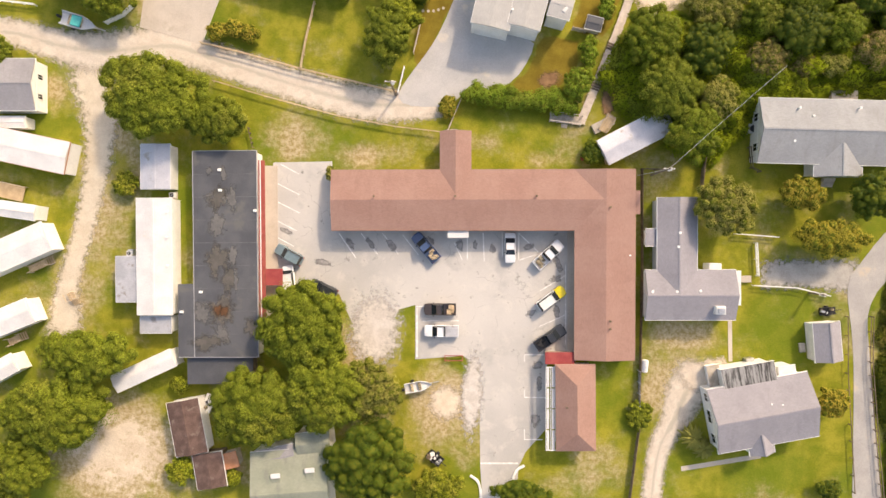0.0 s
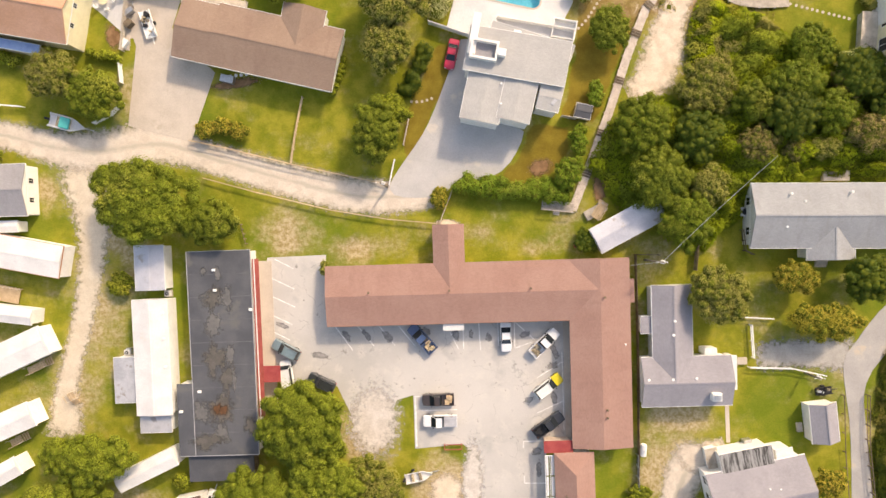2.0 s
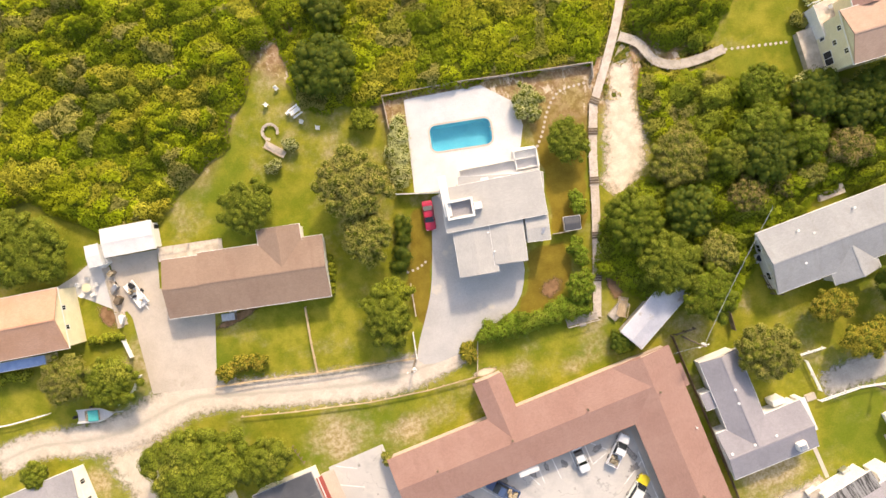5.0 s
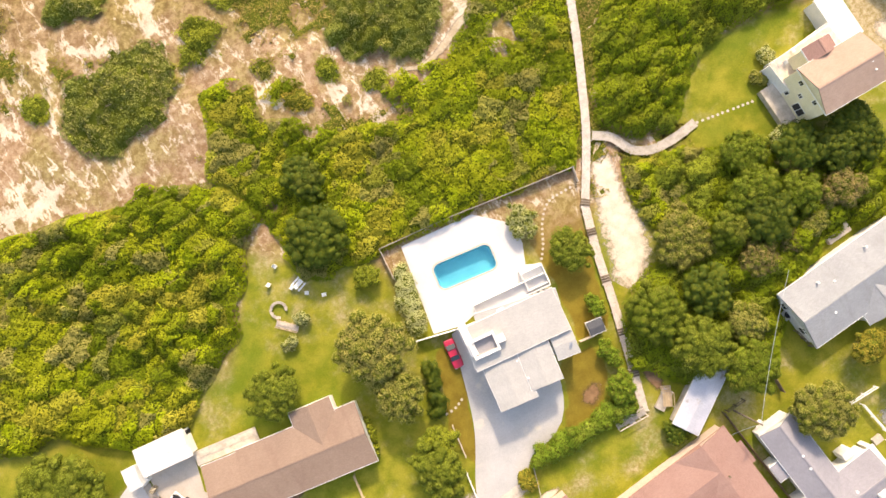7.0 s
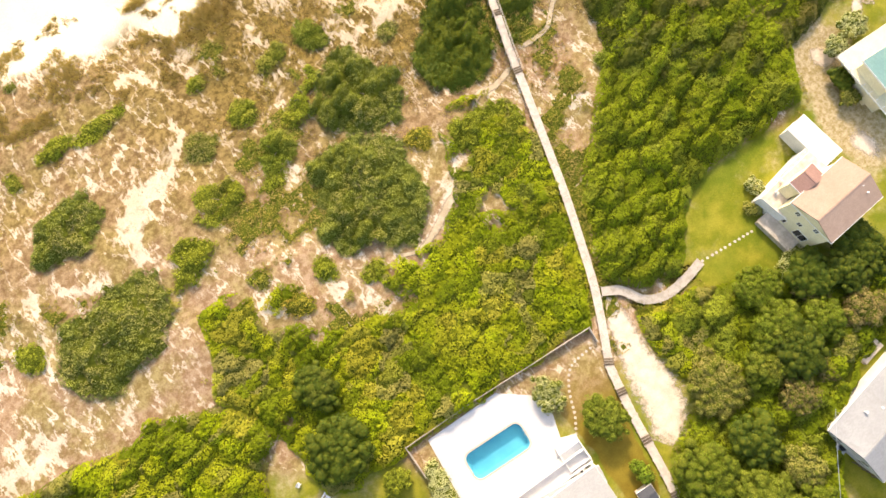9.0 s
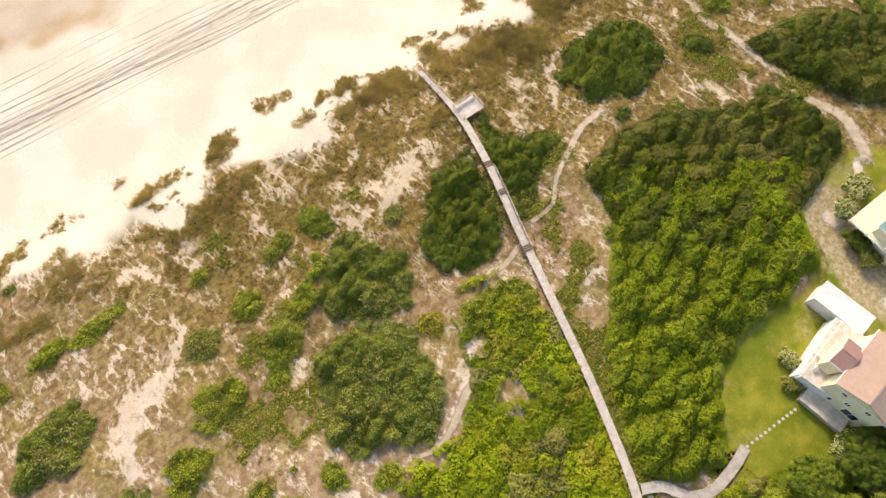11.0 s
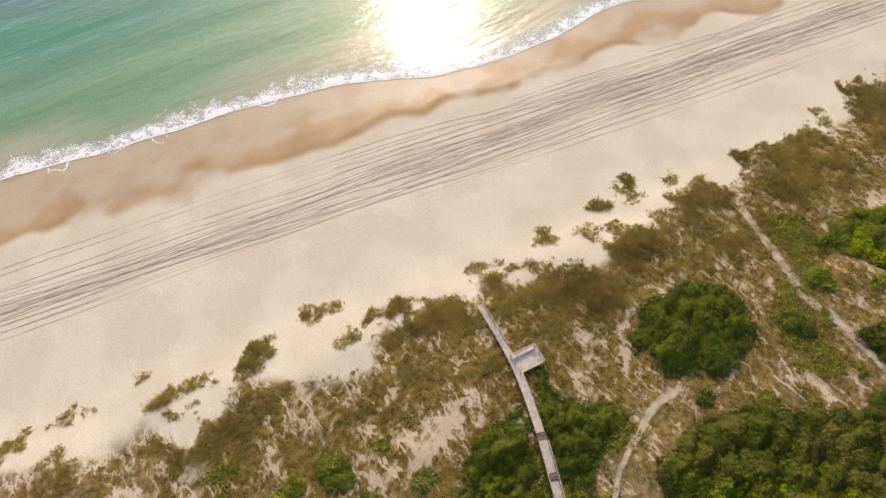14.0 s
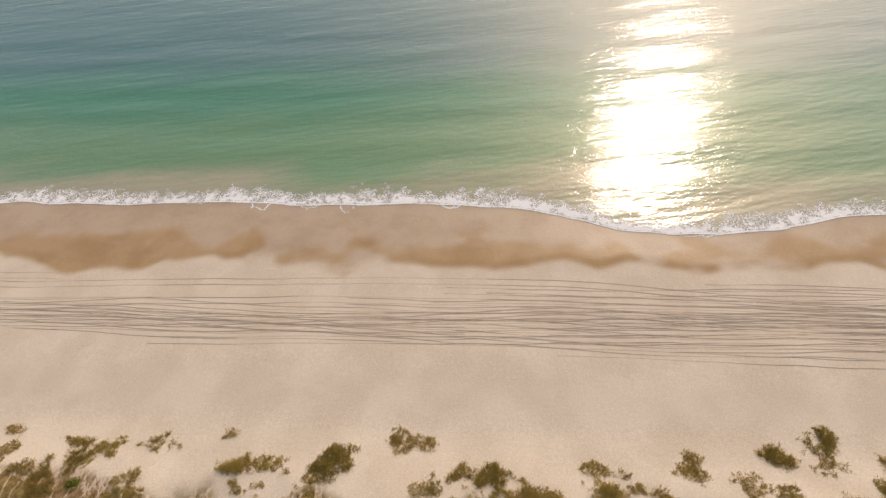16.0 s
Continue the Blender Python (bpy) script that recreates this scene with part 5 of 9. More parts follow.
west_a = block("cottage", ((-80.89, 17.53), (-68.41, 18.07), (-81.22, 26.04)), 3.0, 1.0, "grey_roof", "white_wall", "small cottage with a grey roof and white wall", turn_ridge=False, over=0.25, windows=(("e", -1.6, 1.6, 0.9, 1.1), ("e", 1.6, 1.6, 0.9, 1.1)))
boxy_at(west_a, (-69.98, 23.15), 0, 1.2, 5.0, 0.5, "porch_deck", "tan_wood", "tan wooden porch deck")
block("mobile_home", ((-79.67, 10.54), (-63.27, 7.85), (-78.74, 15.87)), 3.0, 0.3, "white_sheet", "white_wall", "white mobile home with an orange-brown edge trim", category="mobile home", group="mobile homes", over=0.12, trim="orange_trim")
block("mobile_home", ((-80.35, 1.21), (-67.95, 0.03), (-80.07, 3.74)), 2.9, 0.3, "white_sheet", "white_wall", "white trailer with a railed tan deck", category="mobile home", group="mobile homes", over=0.12)
block("mobile_home", ((-78.82, -11.40), (-64.66, -4.55), (-81.27, -7.05)), 3.0, 0.3, "white_sheet", "white_wall", "white mobile home standing askew on the grass", category="mobile home", group="mobile homes", over=0.12)
block("mobile_home", ((-78.41, -21.86), (-67.01, -16.58), (-79.52, -17.71)), 3.0, 0.3, "white_sheet", "white_wall", "white trailer with dark scuffs on its roof", category="mobile home", group="mobile homes", over=0.12)
block("mobile_home", ((-77.16, -29.29), (-69.43, -24.74), (-78.42, -26.36)), 3.0, 0.3, "white_sheet", "white_wall", "white trailer half hidden by trees", category="mobile home", group="mobile homes", over=0.12)
block("camper_trailer", ((-52.82, -27.59), (-43.24, -22.59), (-53.69, -24.65)), 2.9, 0.25, "white_sheet", "white_wall", "white camper trailer parked beneath trees", category="camper", over=0.1)
rv = tagged(part("deck", boxes((-2.2, 2.2, -1.3, 1.3, 0.5, 0.62)), M["tan_wood"]), "tan wooden trailer deck with a railing", "deck")
rv.matrix_basis = pose(*(-73.93, 4.77), 0, 0, 0, -10)
for k in range(8):
    moved(part("rail_post", boxes((-0.05, 0.05, -0.05, 0.05, 0.0, 1.5)), M["old_wood"], rv), -2.15 + k * 0.61, 1.25)
block("storage_van", ((-76.77, 15.11), (-70.67, 15.38), (-76.85, 16.97)), 2.2, 0.15, "white_sheet", "white_wall", "small white storage trailer", category="trailer", over=0.08)

# shacks and the sage-roofed house
block("shack", ((-42.64, -37.68), (-37.43, -36.45), (-44.44, -28.83)), 2.8, 0.4, "shack_roof", "white_wall", "weathered shack with a dark brown sheet roof", category="shack", turn_ridge=True, over=0.2)
block("shack", ((-38.98, -43.03), (-34.13, -41.99), (-39.71, -37.26)), 2.5, 0.3, "shack_roof", "dark_wood", "low lean-to with a brown patched roof", category="shack", turn_ridge=True, over=0.2)
block("lean_to", ((-35.35, -39.80), (-32.37, -38.87), (-36.03, -37.21)), 2.1, 0.0, "orange_trim", "old_wood", "small lean-to with a rusty roof", category="shed", style="flat", over=0.15, trim=None)
sage = block("sage_roofed_house", ((-28.30, -48.30), (-15.96, -46.62), (-28.88, -35.47)), 4.0, 1.6, "sage_roof", "white_wall", "house with a sage shingle roof and white dormers", over=0.3)
wing(sage, ((-29.07, -39.06), (-22.33, -37.19), (-29.59, -35.59)), 3.8, 0.5, "grey_roof", "white_wall", over=0.2)
wing(sage, ((-22.28, -35.55), (-16.84, -34.68), (-22.99, -32.12)), 4.2, 0.5, "sage_roof", "white_wall", over=0.2)
for q in ((-25.26, -39.57), (-19.85, -38.34)):
    on_house(sage, q, 4.3, boxes((-0.65, 0.65, -1.0, 1.0, 0, 0.9)), "dormer", "sage_roof")
    on_house(sage, (q[0] - 0.05, q[1] + 0.95), 5.1, boxes((-0.75, 0.75, -0.35, 0.35, 0.1, 0.3)), "dormer_roof", "white_sheet", "white dormer front")

# grey houses to the east
lhouse = block("grey_house", ((32.39, -11.08), (46.66, -10.33), (31.96, -3.04)), 3.0, 1.2, "lilac_roof", "white_wall", "L-shaped house with lilac-grey roofs and white trim", over=0.35)
wing(lhouse, ((34.05, -7.19), (40.38, -6.86), (33.21, 8.58)), 3.05, 1.1, "lilac_roof", "white_wall", turn_ridge=True, over=0.35)
wing(lhouse, ((31.96, 0.76), (33.93, 0.85), (31.81, 3.56)), 2.7, 0, "lilac_roof", "white_wall", style="flat", over=0.2)
wing(lhouse, ((46.56, -7.95), (47.54, -7.90), (46.26, -2.52)), 2.6, 0, "white_sheet", "white_wall", style="flat", over=0.1)
boxy_at(lhouse, (43.60, -8.79), 3.1, 1.5, 1.3, 1.3, "chimney", "white_wall", "white boxed chimney")
boxy_at(lhouse, (43.60, -8.79), 4.4, 1.0, 0.8, 0.25, "chimney_cap", "steel", "dark chimney cap")
boxy_at(lhouse, (43.39, -1.97), 0, 2.0, 1.0, 2.2, "porch", "white_trim", "small white porch")
boxy_at(lhouse, (49.35, -3.81), 0, 1.6, 1.1, 0.5, "steps", "concrete", "pale entry steps")
for q in ((40.39, -5.90), (36.57, 0.90), (36.71, 3.14), (36.73, -6.17), (32.92, -6.36)):
    vent_at(lhouse, q, 3.8, 0.14, 0.3)
nehouse = block("grey_house", ((48.53, 14.84), (74.83, 15.32), (48.40, 25.10)), 3.2, 1.6, "pale_roof", "white_wall", "long grey-roofed house with white end windows", over=0.5, windows=(("w", -2.4, 1.7, 1.3, 1.5), ("w", 2.4, 1.7, 1.3, 1.5)))
wing(nehouse, ((57.59, 13.04), (65.14, 13.39), (57.29, 18.21)), 3.0, 1.3, "pale_roof", "white_wall", turn_ridge=True, over=0.4)
for q in ((54.10, 23.50), (56.26, 22.35), (63.40, 23.90), (53.57, 18.30)):
    vent_at(nehouse, q, 3.9, 0.12, 0.35)
boxy_at(nehouse, (63.35, 27.08), 0, 4.2, 2.2, 0.7, "back_deck", "old_wood", "weathered wooden back deck")
boxy_at(nehouse, (48.82, 20.72), 0, 1.5, 1.5, 1.0, "air_conditioner", "steel", "large grey outdoor air conditioner")
on_house(nehouse, (48.82, 20.72), 1.0, tubes(((0, 0, 0), (0, 0, 0.06), 0.55), seg=16), "fan_grille", "black", "dark round fan grille")
for k in range(5):
    on_house(nehouse, ((61.68, 13.15)[0] - 0.0, (61.68, 13.15)[1] - 0.28 * k), 0, boxes((-0.9, 0.9, -0.13, 0.13, 0.0, 0.75 - 0.15 * k)), "step", "old_wood")
boxy_at(nehouse, (68.24, 28.94), 0.01, 6.0, 3.5, 0.05, "side_slab", "drive", "grey concrete side slab")

sehouse = block("grey_house", ((44.91, -31.71), (60.45, -27.93), (42.57, -21.55)), 3.5, 1.7, "lilac_roof", "white_wall", "grey-roofed house with white siding and weathered rear porch roof", over=0.4, windows=(("w", -3.4, 1.9, 1.6, 1.7), ("w", 0.2, 1.9, 2.2, 1.7), ("w", 3.4, 1.9, 1.4, 1.6)))
wing(sehouse, ((45.50, -22.44), (53.62, -20.55), (44.56, -18.26)), 3.62, 0, "streaked_roof", "white_wall", style="flat", over=0.3)
wing(sehouse, ((50.00, -31.86), (53.85, -30.91), (49.28, -28.46)), 3.3, 1.0, "lilac_roof", "white_wall", turn_ridge=True, over=0.25)
wing(sehouse, ((53.98, -19.38), (56.61, -18.87), (53.69, -17.41)), 3.2, 0, "white_sheet", "white_wall", style="flat", over=0.15)
wing(sehouse, ((44.11, -22.01), (46.07, -21.54), (43.55, -18.20)), 1.4, 0, "old_wood", "white_wall", style="flat", over=0.15)
for q, s in (((54.09, -24.16), 0.3), ((50.18, -25.60), 0.22), ((52.02, -22.94), 0.12), ((53.68, -22.94), 0.12)):
    vent_at(sehouse, q, 4.4, s * 0.6, 0.4)
boxy_at(sehouse, (50.45, -17.22), 0, 1.3, 1.1, 1.1, "air_conditioner", "steel", "grey outdoor air conditioner")
boxy_at(sehouse, (46.23, -19.32), 0, 1.0, 1.0, 0.9, "air_conditioner", "steel", "grey outdoor air conditioner")
patch("garden_walk", [(40.62, -35.45), (53.42, -32.53), (53.65, -33.27), (40.75, -36.19)], M["concrete"], 0.05, "narrow pale concrete garden walk", "walk")
patch("garden_walk", [(46.97, -10.85), (47.61, -10.82), (48.07, -17.53), (47.43, -17.57)], M["concrete"], 0.05, "narrow concrete walk between the grey houses", "walk")
shed = block("garden_shed", ((60.05, -16.6), (64.33, -16.02), (58.6, -10.36)), 2.3, 1.0, "lilac_roof", "white_wall", "white garden shed with a grey gabled roof", category="shed", turn_ridge=True, over=0.2)
boxy_at(shed, (59.15, -14.6), 0, 0.9, 1.5, 0.4, "ramp", "old_wood", "short wooden ramp")
tshed = block("tarp_shed", ((25.54, 13.57), (35.88, 19.48), (23.27, 17.29)), 2.3, 0.35, "lilac_sheet", "old_wood", "open shed under a long pale metal roof", category="shed", over=0.25)
boxy_at(tshed, (24.74, 20.41), 0, 3.6, 1.6, 0.5, "platform", "old_wood", "weathered wooden side platform")

# brown-roofed house
brown_house = block("brown_house", ((-38.67, 42.93), (-18.51, 38.77), (-36.23, 52.71)), 3.0, 1.05, "brown_roof", "white_wall", "long house with brown shingle roofs and a rear wing", over=0.45)
wing(brown_house, ((-44.74, 44.27), (-38.42, 42.90), (-44.04, 54.04)), 2.85, 1.0, "brown_roof", "white_wall", over=0.45)
wing(brown_house, ((-27.6, 46.5), (-20.7, 45.1), (-26.4, 53.0)), 3.05, 0.85, "brown_roof", "white_wall", over=0.35, turn_ridge=True)
for k in range(9):
    on_house(brown_house, ((-37.00, 41.76)[0] + k * 0.9, (-37.00, 41.76)[1] + 0.0 + k * 0.12), 0, tubes(((0, 0, 0), (0, 0, 0.22), 0.2, 0.3), seg=10), "edging_pot", "white_trim", "small white planter pot")
boxy_at(brown_house, (-36.47, 41.32), 0, 2.2, 1.2, 0.9, "air_conditioner", "steel", "white outdoor unit beside the wall")
back = tagged(part("back_deck", boxes((-5.5, 5.5, -1.2, 1.2, 0.3, 0.42)), M["old_wood"]), "weathered wooden deck behind the brown-roofed house", "deck")
back.matrix_basis = pose(*(-38.79, 53.99), 0, 0, 0, math.degrees(brown_house.matrix_basis.to_euler().z))
for k in range(5):
    part("deck_post", boxes((-5.4 + k * 2.65, -5.25 + k * 2.65, 1.05, 1.2, -0.0, 1.3)), M["old_wood"], back)
part("deck_rail", boxes((-5.5, 5.5, 1.07, 1.17, 1.3, 1.38)), M["old_wood"], back)

# the pool house
PH = 5.2
pool_house = block("pool_house", ((2.55, 41.89), (18.27, 39.34), (4.30, 48.66)), PH, 0, "house_roof", "white_wall", "two-storey pale grey house beside a white pool deck", style="flat", over=0.25)
wing(pool_house, ((2.11, 34.57), (8.21, 33.43), (3.46, 42.64)), 4.62, 0.22, "house_roof", "white_wall", turn_ridge=True, over=0.15)
wing(pool_house, ((7.87, 34.66), (12.99, 33.56), (9.07, 41.31)), 4.7, 0.2, "house_roof", "white_wall", turn_ridge=True, over=0.15)
wing(pool_house, ((13.98, 36.21), (17.49, 35.43), (14.98, 40.23)), 4.6, 0.2, "house_roof", "white_wall", over=0.2)
wing(pool_house, ((6.35, 47.17), (19.12, 43.40), (7.11, 49.53)), 4.9, 0, "house_roof", "white_wall", style="flat", over=0.2)
wing(pool_house, ((7.52, 49.07), (19.45, 46.30), (7.66, 51.18)), 3.2, 0, "deck_paint", "white_wall", style="flat", over=0.1)
wing(pool_house, ((16.20, 47.77), (19.61, 47.03), (17.18, 50.87)), 3.0, 0, "white_trim", "white_wall", style="flat", over=0.1)
def parapet(at, lx, ly, z, h, wide=0.18):
    on_house(pool_house, at, z, boxes((-lx / 2, lx / 2, -ly / 2, -ly / 2 + wide, 0, h), (-lx / 2, lx / 2, ly / 2 - wide, ly / 2, 0, h), (-lx / 2, -lx / 2 + wide, -ly / 2 + wide, ly / 2 - wide, 0, h), (lx / 2 - wide, lx / 2, -ly / 2 + wide, ly / 2 - wide, 0, h)), "parapet", "white_wall", "white parapet")
parapet((5.74, 44.73), 4.3, 3.0, PH, 0.9, 0.35)
on_house(pool_house, (5.81, 44.89), PH, boxes((-1.7, 1.7, -1.1, 1.1, 0, 0.05)), "roof_well", "grey_roof", "shaded roof terrace floor")
parapet((13.65, 48.56), 12.6, 2.2, 3.2, 0.95, 0.12)
parapet((18.31, 48.72), 3.7, 3.0, 3.0, 1.0, 0.15)
boxy_at(pool_house, (8.49, 44.27), PH, 1.2, 1.1, 1.0, "air_conditioner", "white_trim", "white rooftop air conditioner")
on_house(pool_house, (4.21, 47.35), 2.0, boxes((-0.6, 0.6, -3.2, 3.2, 0.0, 3.6)), "stair_wall", "white_wall", "white side stair wall")
for q in ((10.87, 47.63), (12.90, 47.02)):
    boxy_at(pool_house, q, 4.9, 1.2, 0.8, 0.15, "skylight", "white_trim", "white skylight")
boxy_at(pool_house, (16.81, 37.10), 4.62, 1.0, 0.5, 0.18, "skylight", "steel", "dark skylight", 60)
for q in ((8.57, 39.80), (8.56, 36.71)):
    vent_at(pool_house, q, 4.6, 0.1, 0.4)

# tan house at the lawn
tan = block("tan_house", ((67.99, 44.65), (79.12, 43.96), (69.42, 52.84)), 7.5, 1.5, "sand_roof", "cream_wall", "large three-storey beach house with salmon roofs and white decks", over=0.3, windows=(("w", -1.7, 6.4, 0.8, 0.9), ("w", 0.2, 4.6, 0.8, 0.9), ("w", 1.9, 6.2, 0.8, 0.9), ("w", -1.6, 2.6, 2.2, 1.8), ("w", 1.8, 2.4, 1.0, 1.1)))
wing(tan, ((70.70, 52.51), (75.55, 52.16), (71.05, 55.03)), 7.3, 0.8, "terracotta", "cream_wall", over=0.25, turn_ridge=True)
wing(tan, ((80.45, 60.15), (80.12, 51.81), (84.3, 59.83)), 3.0, 0, "white_sheet", "white_wall", style="flat", over=0.15)
wing(tan, ((68.32, 55.65), (68.52, 50.56), (79.73, 55.39)), 3.4, 0, "bleached_wood", "white_wall", style="flat", over=0.1)
wing(tan, ((66.12, 52.94), (65.94, 46.13), (69.01, 53.04)), 1.2, 0, "old_wood", "old_wood", style="flat", over=0.1, trim=None)
vent_at(tan, (77.38, 47.67), 8.2, 0.12, 0.5)
vent_at(tan, (77.28, 46.29), 8.0, 0.1, 0.5)
for k in range(10):
    a, b = Vector((67.45, 55.88)), Vector((78.99, 55.61))
    on_house(tan, a.lerp(b, k / 9), 3.4, boxes((-0.06, 0.06, -0.06, 0.06, 0, 1.05)), "deck_post", "white_trim")
mid = a.lerp(b, 0.5)
ang = math.degrees(math.atan2(b.y - a.y, b.x - a.x))
ob = part("deck_rail", boxes((-(b - a).length / 2, (b - a).length / 2, -0.06, 0.06, 4.42, 4.5)), M["white_trim"], tan)
ob.matrix_basis = tan.matrix_basis.inverted() @ pose(mid.x, mid.y, 0, 0, 0, ang)
for q in ((72.45, 55.45), (72.43, 53.92), (70.45, 54.55)):
    on_house(tan, q, 3.4, boxes((-0.3, 0.3, -0.3, 0.3, 0.35, 0.45), (-0.3, 0.3, 0.24, 0.32, 0.45, 0.95), (-0.28, -0.2, -0.28, -0.2, 0, 0.35), (0.2, 0.28, -0.28, -0.2, 0, 0.35), (-0.28, -0.2, 0.2, 0.28, 0, 0.35), (0.2, 0.28, 0.2, 0.28, 0, 0.35)), "built_in_seat", "white_trim", "white deck seat")

# yellow house past the lawn
yellow = block("yellow_house", ((95.72, 59.83), (94.39, 53.40), (105.25, 59.24)), 6.0, 1.4, "teal_roof", "cream_wall", "yellow beach house with a teal roof and broad deck", over=0.4, windows=(("w", -1.5, 4.8, 1.0, 1.1), ("w", 1.5, 4.8, 1.0, 1.1)))
wing(yellow, ((95.63, 62.90), (93.39, 50.50), (107.89, 62.39)), 3.6, 0, "cream_wall", "cream_wall", style="flat", over=1.5, trim="white_trim")
for k in range(9):
    a, b = Vector((95.25, 62.95)), Vector((93.02, 50.62))
    on_house(yellow, a.lerp(b, k / 8), 3.6, boxes((-0.06, 0.06, -0.06, 0.06, 0, 1.0)), "deck_post", "white_trim")

# house with cream gable to the west
cream = block("cream_gabled_house", ((-60.69, 45.36), (-87.99, 49.69), (-59.65, 55.25)), 4.6, 1.9, "salmon", "cream_wall", "house with salmon roof and cream gable wall", over=0.3, windows=(("w", -1.6, 3.6, 0.8, 0.9), ("w", 1.6, 3.6, 0.8, 0.9)))
wing(cream, ((-66.47, 44.30), (-88.51, 48.00), (-66.01, 45.72)), 3.0, 0, "blue_trim", "cream_wall", style="flat", over=0.15)
patch("patio", [(-58.70, 56.75), (-53.56, 58.66), (-52.48, 52.96), (-53.60, 48.22), (-58.54, 52.49), (-63.46, 55.71)], M["deck_paint"], 0.06, "pale paved patio", "patio")
block("white_canopy", ((-51.43, 57.37), (-42.94, 55.94), (-50.39, 61.87)), 2.6, 0.25, "white_sheet", "white_wall", "carport with a white metal roof", category="carport", over=0.3)
block("white_canopy", ((-54.58, 56.70), (-52.33, 56.42), (-53.99, 60.20)), 2.4, 0.2, "white_sheet", "white_trim", "small white square canopy", category="canopy", over=0.1)
patch("yard_slab", [(-52.44, 57.64), (-44.17, 56.06), (-46.27, 49.18), (-53.15, 48.03)], M["concrete"], 0.05, "stained concrete work yard", "yard")


# ---- planting ----
DECK_AREA = [(-0.42, 67.46), (16.23, 63.51), (35.39, 59.91), (19.49, 20.18), (-11.80, 23.62), (-3.78, 53.09)]
def sphere_points(rng, n):
    p = rng.normal(size=(n, 3))
    return p / np.linalg.norm(p, axis=1, keepdims=True)


def blades(centres, normals, sizes, rng, slim=0.5, spread=1.4):
    """One four-cornered leaf at each place, lying roughly across its normal."""
    n = len(centres)
    lean = normals + spread * rng.normal(size=(n, 3)) * 0.6
    lean /= np.linalg.norm(lean, axis=1, keepdims=True)
    t = np.cross(lean, rng.normal(size=(n, 3)))
    t /= np.linalg.norm(t, axis=1, keepdims=True) + 1e-9
    w = np.cross(lean, t)
    s = sizes[:, None]
    tip, tail = centres + t * s + lean * s * 0.1, centres - t * s
    side = w * s * slim
    return np.stack([tail, centres + side + lean * s * 0.25, tip, centres - side + lean * s * 0.25], 1).reshape(-1, 3)


_ico = bmesh.new()
bmesh.ops.create_icosphere(_ico, subdivisions=2, radius=1.0)
ICO_V = np.array([v.co[:] for v in _ico.verts])
ICO_F = np.array([[v.index for v in f.verts] for f in _ico.faces])
_ico.free()


def foliage(name, lobes, leaf, density, size, rng, origin=(0, 0, 0), low=-0.35, slim=0.5):
    """A mesh of leaves clothing lobes (x, y, z, rx, ry, rz), over a solid core coloured dark as the shade within."""
    verts, quads, tris, count = [], [], [], 0
    core_v, tones, dries, lies = [], [], [], []
    for x, y, z, rx, ry, rz in lobes:
        area = 2 * math.pi * ((rx * ry) ** 1.6 / 3 + (rx * rz) ** 1.6 / 3 + (ry * rz) ** 1.6 / 3) ** (1 / 1.6) * 1.5
        n = max(12, int(area * density))
        p = sphere_points(rng, n)
        p = p[p[:, 2] > low]
        deep = rng.uniform(0.8, 1.08, (len(p), 1)) * (1 + 0.16 * np.sin(5 * p[:, :1] + x) * np.cos(4 * p[:, 1:2] + y))
        r = np.array([rx, ry, rz])
        c = np.array([x, y, z]) + p * r * deep
        nrm = p / r
        nrm /= np.linalg.norm(nrm, axis=1, keepdims=True)
        verts.append(blades(c, nrm, size * rng.uniform(0.6, 1.25, len(p)), rng, slim, 0.6))
        lies.append(np.repeat(nrm, 4, 0))
        tones.append(np.full(4 * len(p), rng.random()))
        dries.append(np.full(4 * len(p), rng.random()))
        count += len(p)
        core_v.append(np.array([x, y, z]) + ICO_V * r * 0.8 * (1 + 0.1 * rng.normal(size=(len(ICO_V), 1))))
    leaves = np.concatenate(verts) - np.array(origin)
    core = np.concatenate(core_v) - np.array(origin)
    nl, nc = len(leaves), len(lobes)
    tri = (ICO_F[None] + (np.arange(nc) * len(ICO_V))[:, None, None]).reshape(-1, 3) + nl
    mesh = bpy.data.meshes.new(name)
    mesh.vertices.add(nl + len(core))
    mesh.vertices.foreach_set("co", np.concatenate([leaves, core]).astype(np.float32).ravel())
    mesh.loops.add(nl + tri.size)
    mesh.loops.foreach_set("vertex_index", np.concatenate([np.arange(nl), tri.ravel()]).astype(np.int32))
    mesh.polygons.add(nl // 4 + len(tri))
    mesh.polygons.foreach_set("loop_start", np.concatenate([np.arange(0, nl, 4), nl + 3 * np.arange(len(tri))]).astype(np.int32))
    mesh.polygons.foreach_set("material_index", np.concatenate([np.zeros(nl // 4), np.ones(len(tri))]).astype(np.int32))
    for key, rows in (("tone", tones), ("dryness", dries)):
        values = np.concatenate([*rows, np.zeros(len(core))]).astype(np.float32)
        mesh.attributes.new(key, "FLOAT", "POINT").data.foreach_set("value", values)
    lie = np.concatenate([*lies, np.zeros((len(core), 3))]).astype(np.float32)
    mesh.attributes.new("lie", "FLOAT_VECTOR", "POINT").data.foreach_set("vector", lie.ravel())
    mesh.materials.append(M[leaf])
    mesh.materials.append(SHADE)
    mesh.update(calc_edges=True)
    return mesh


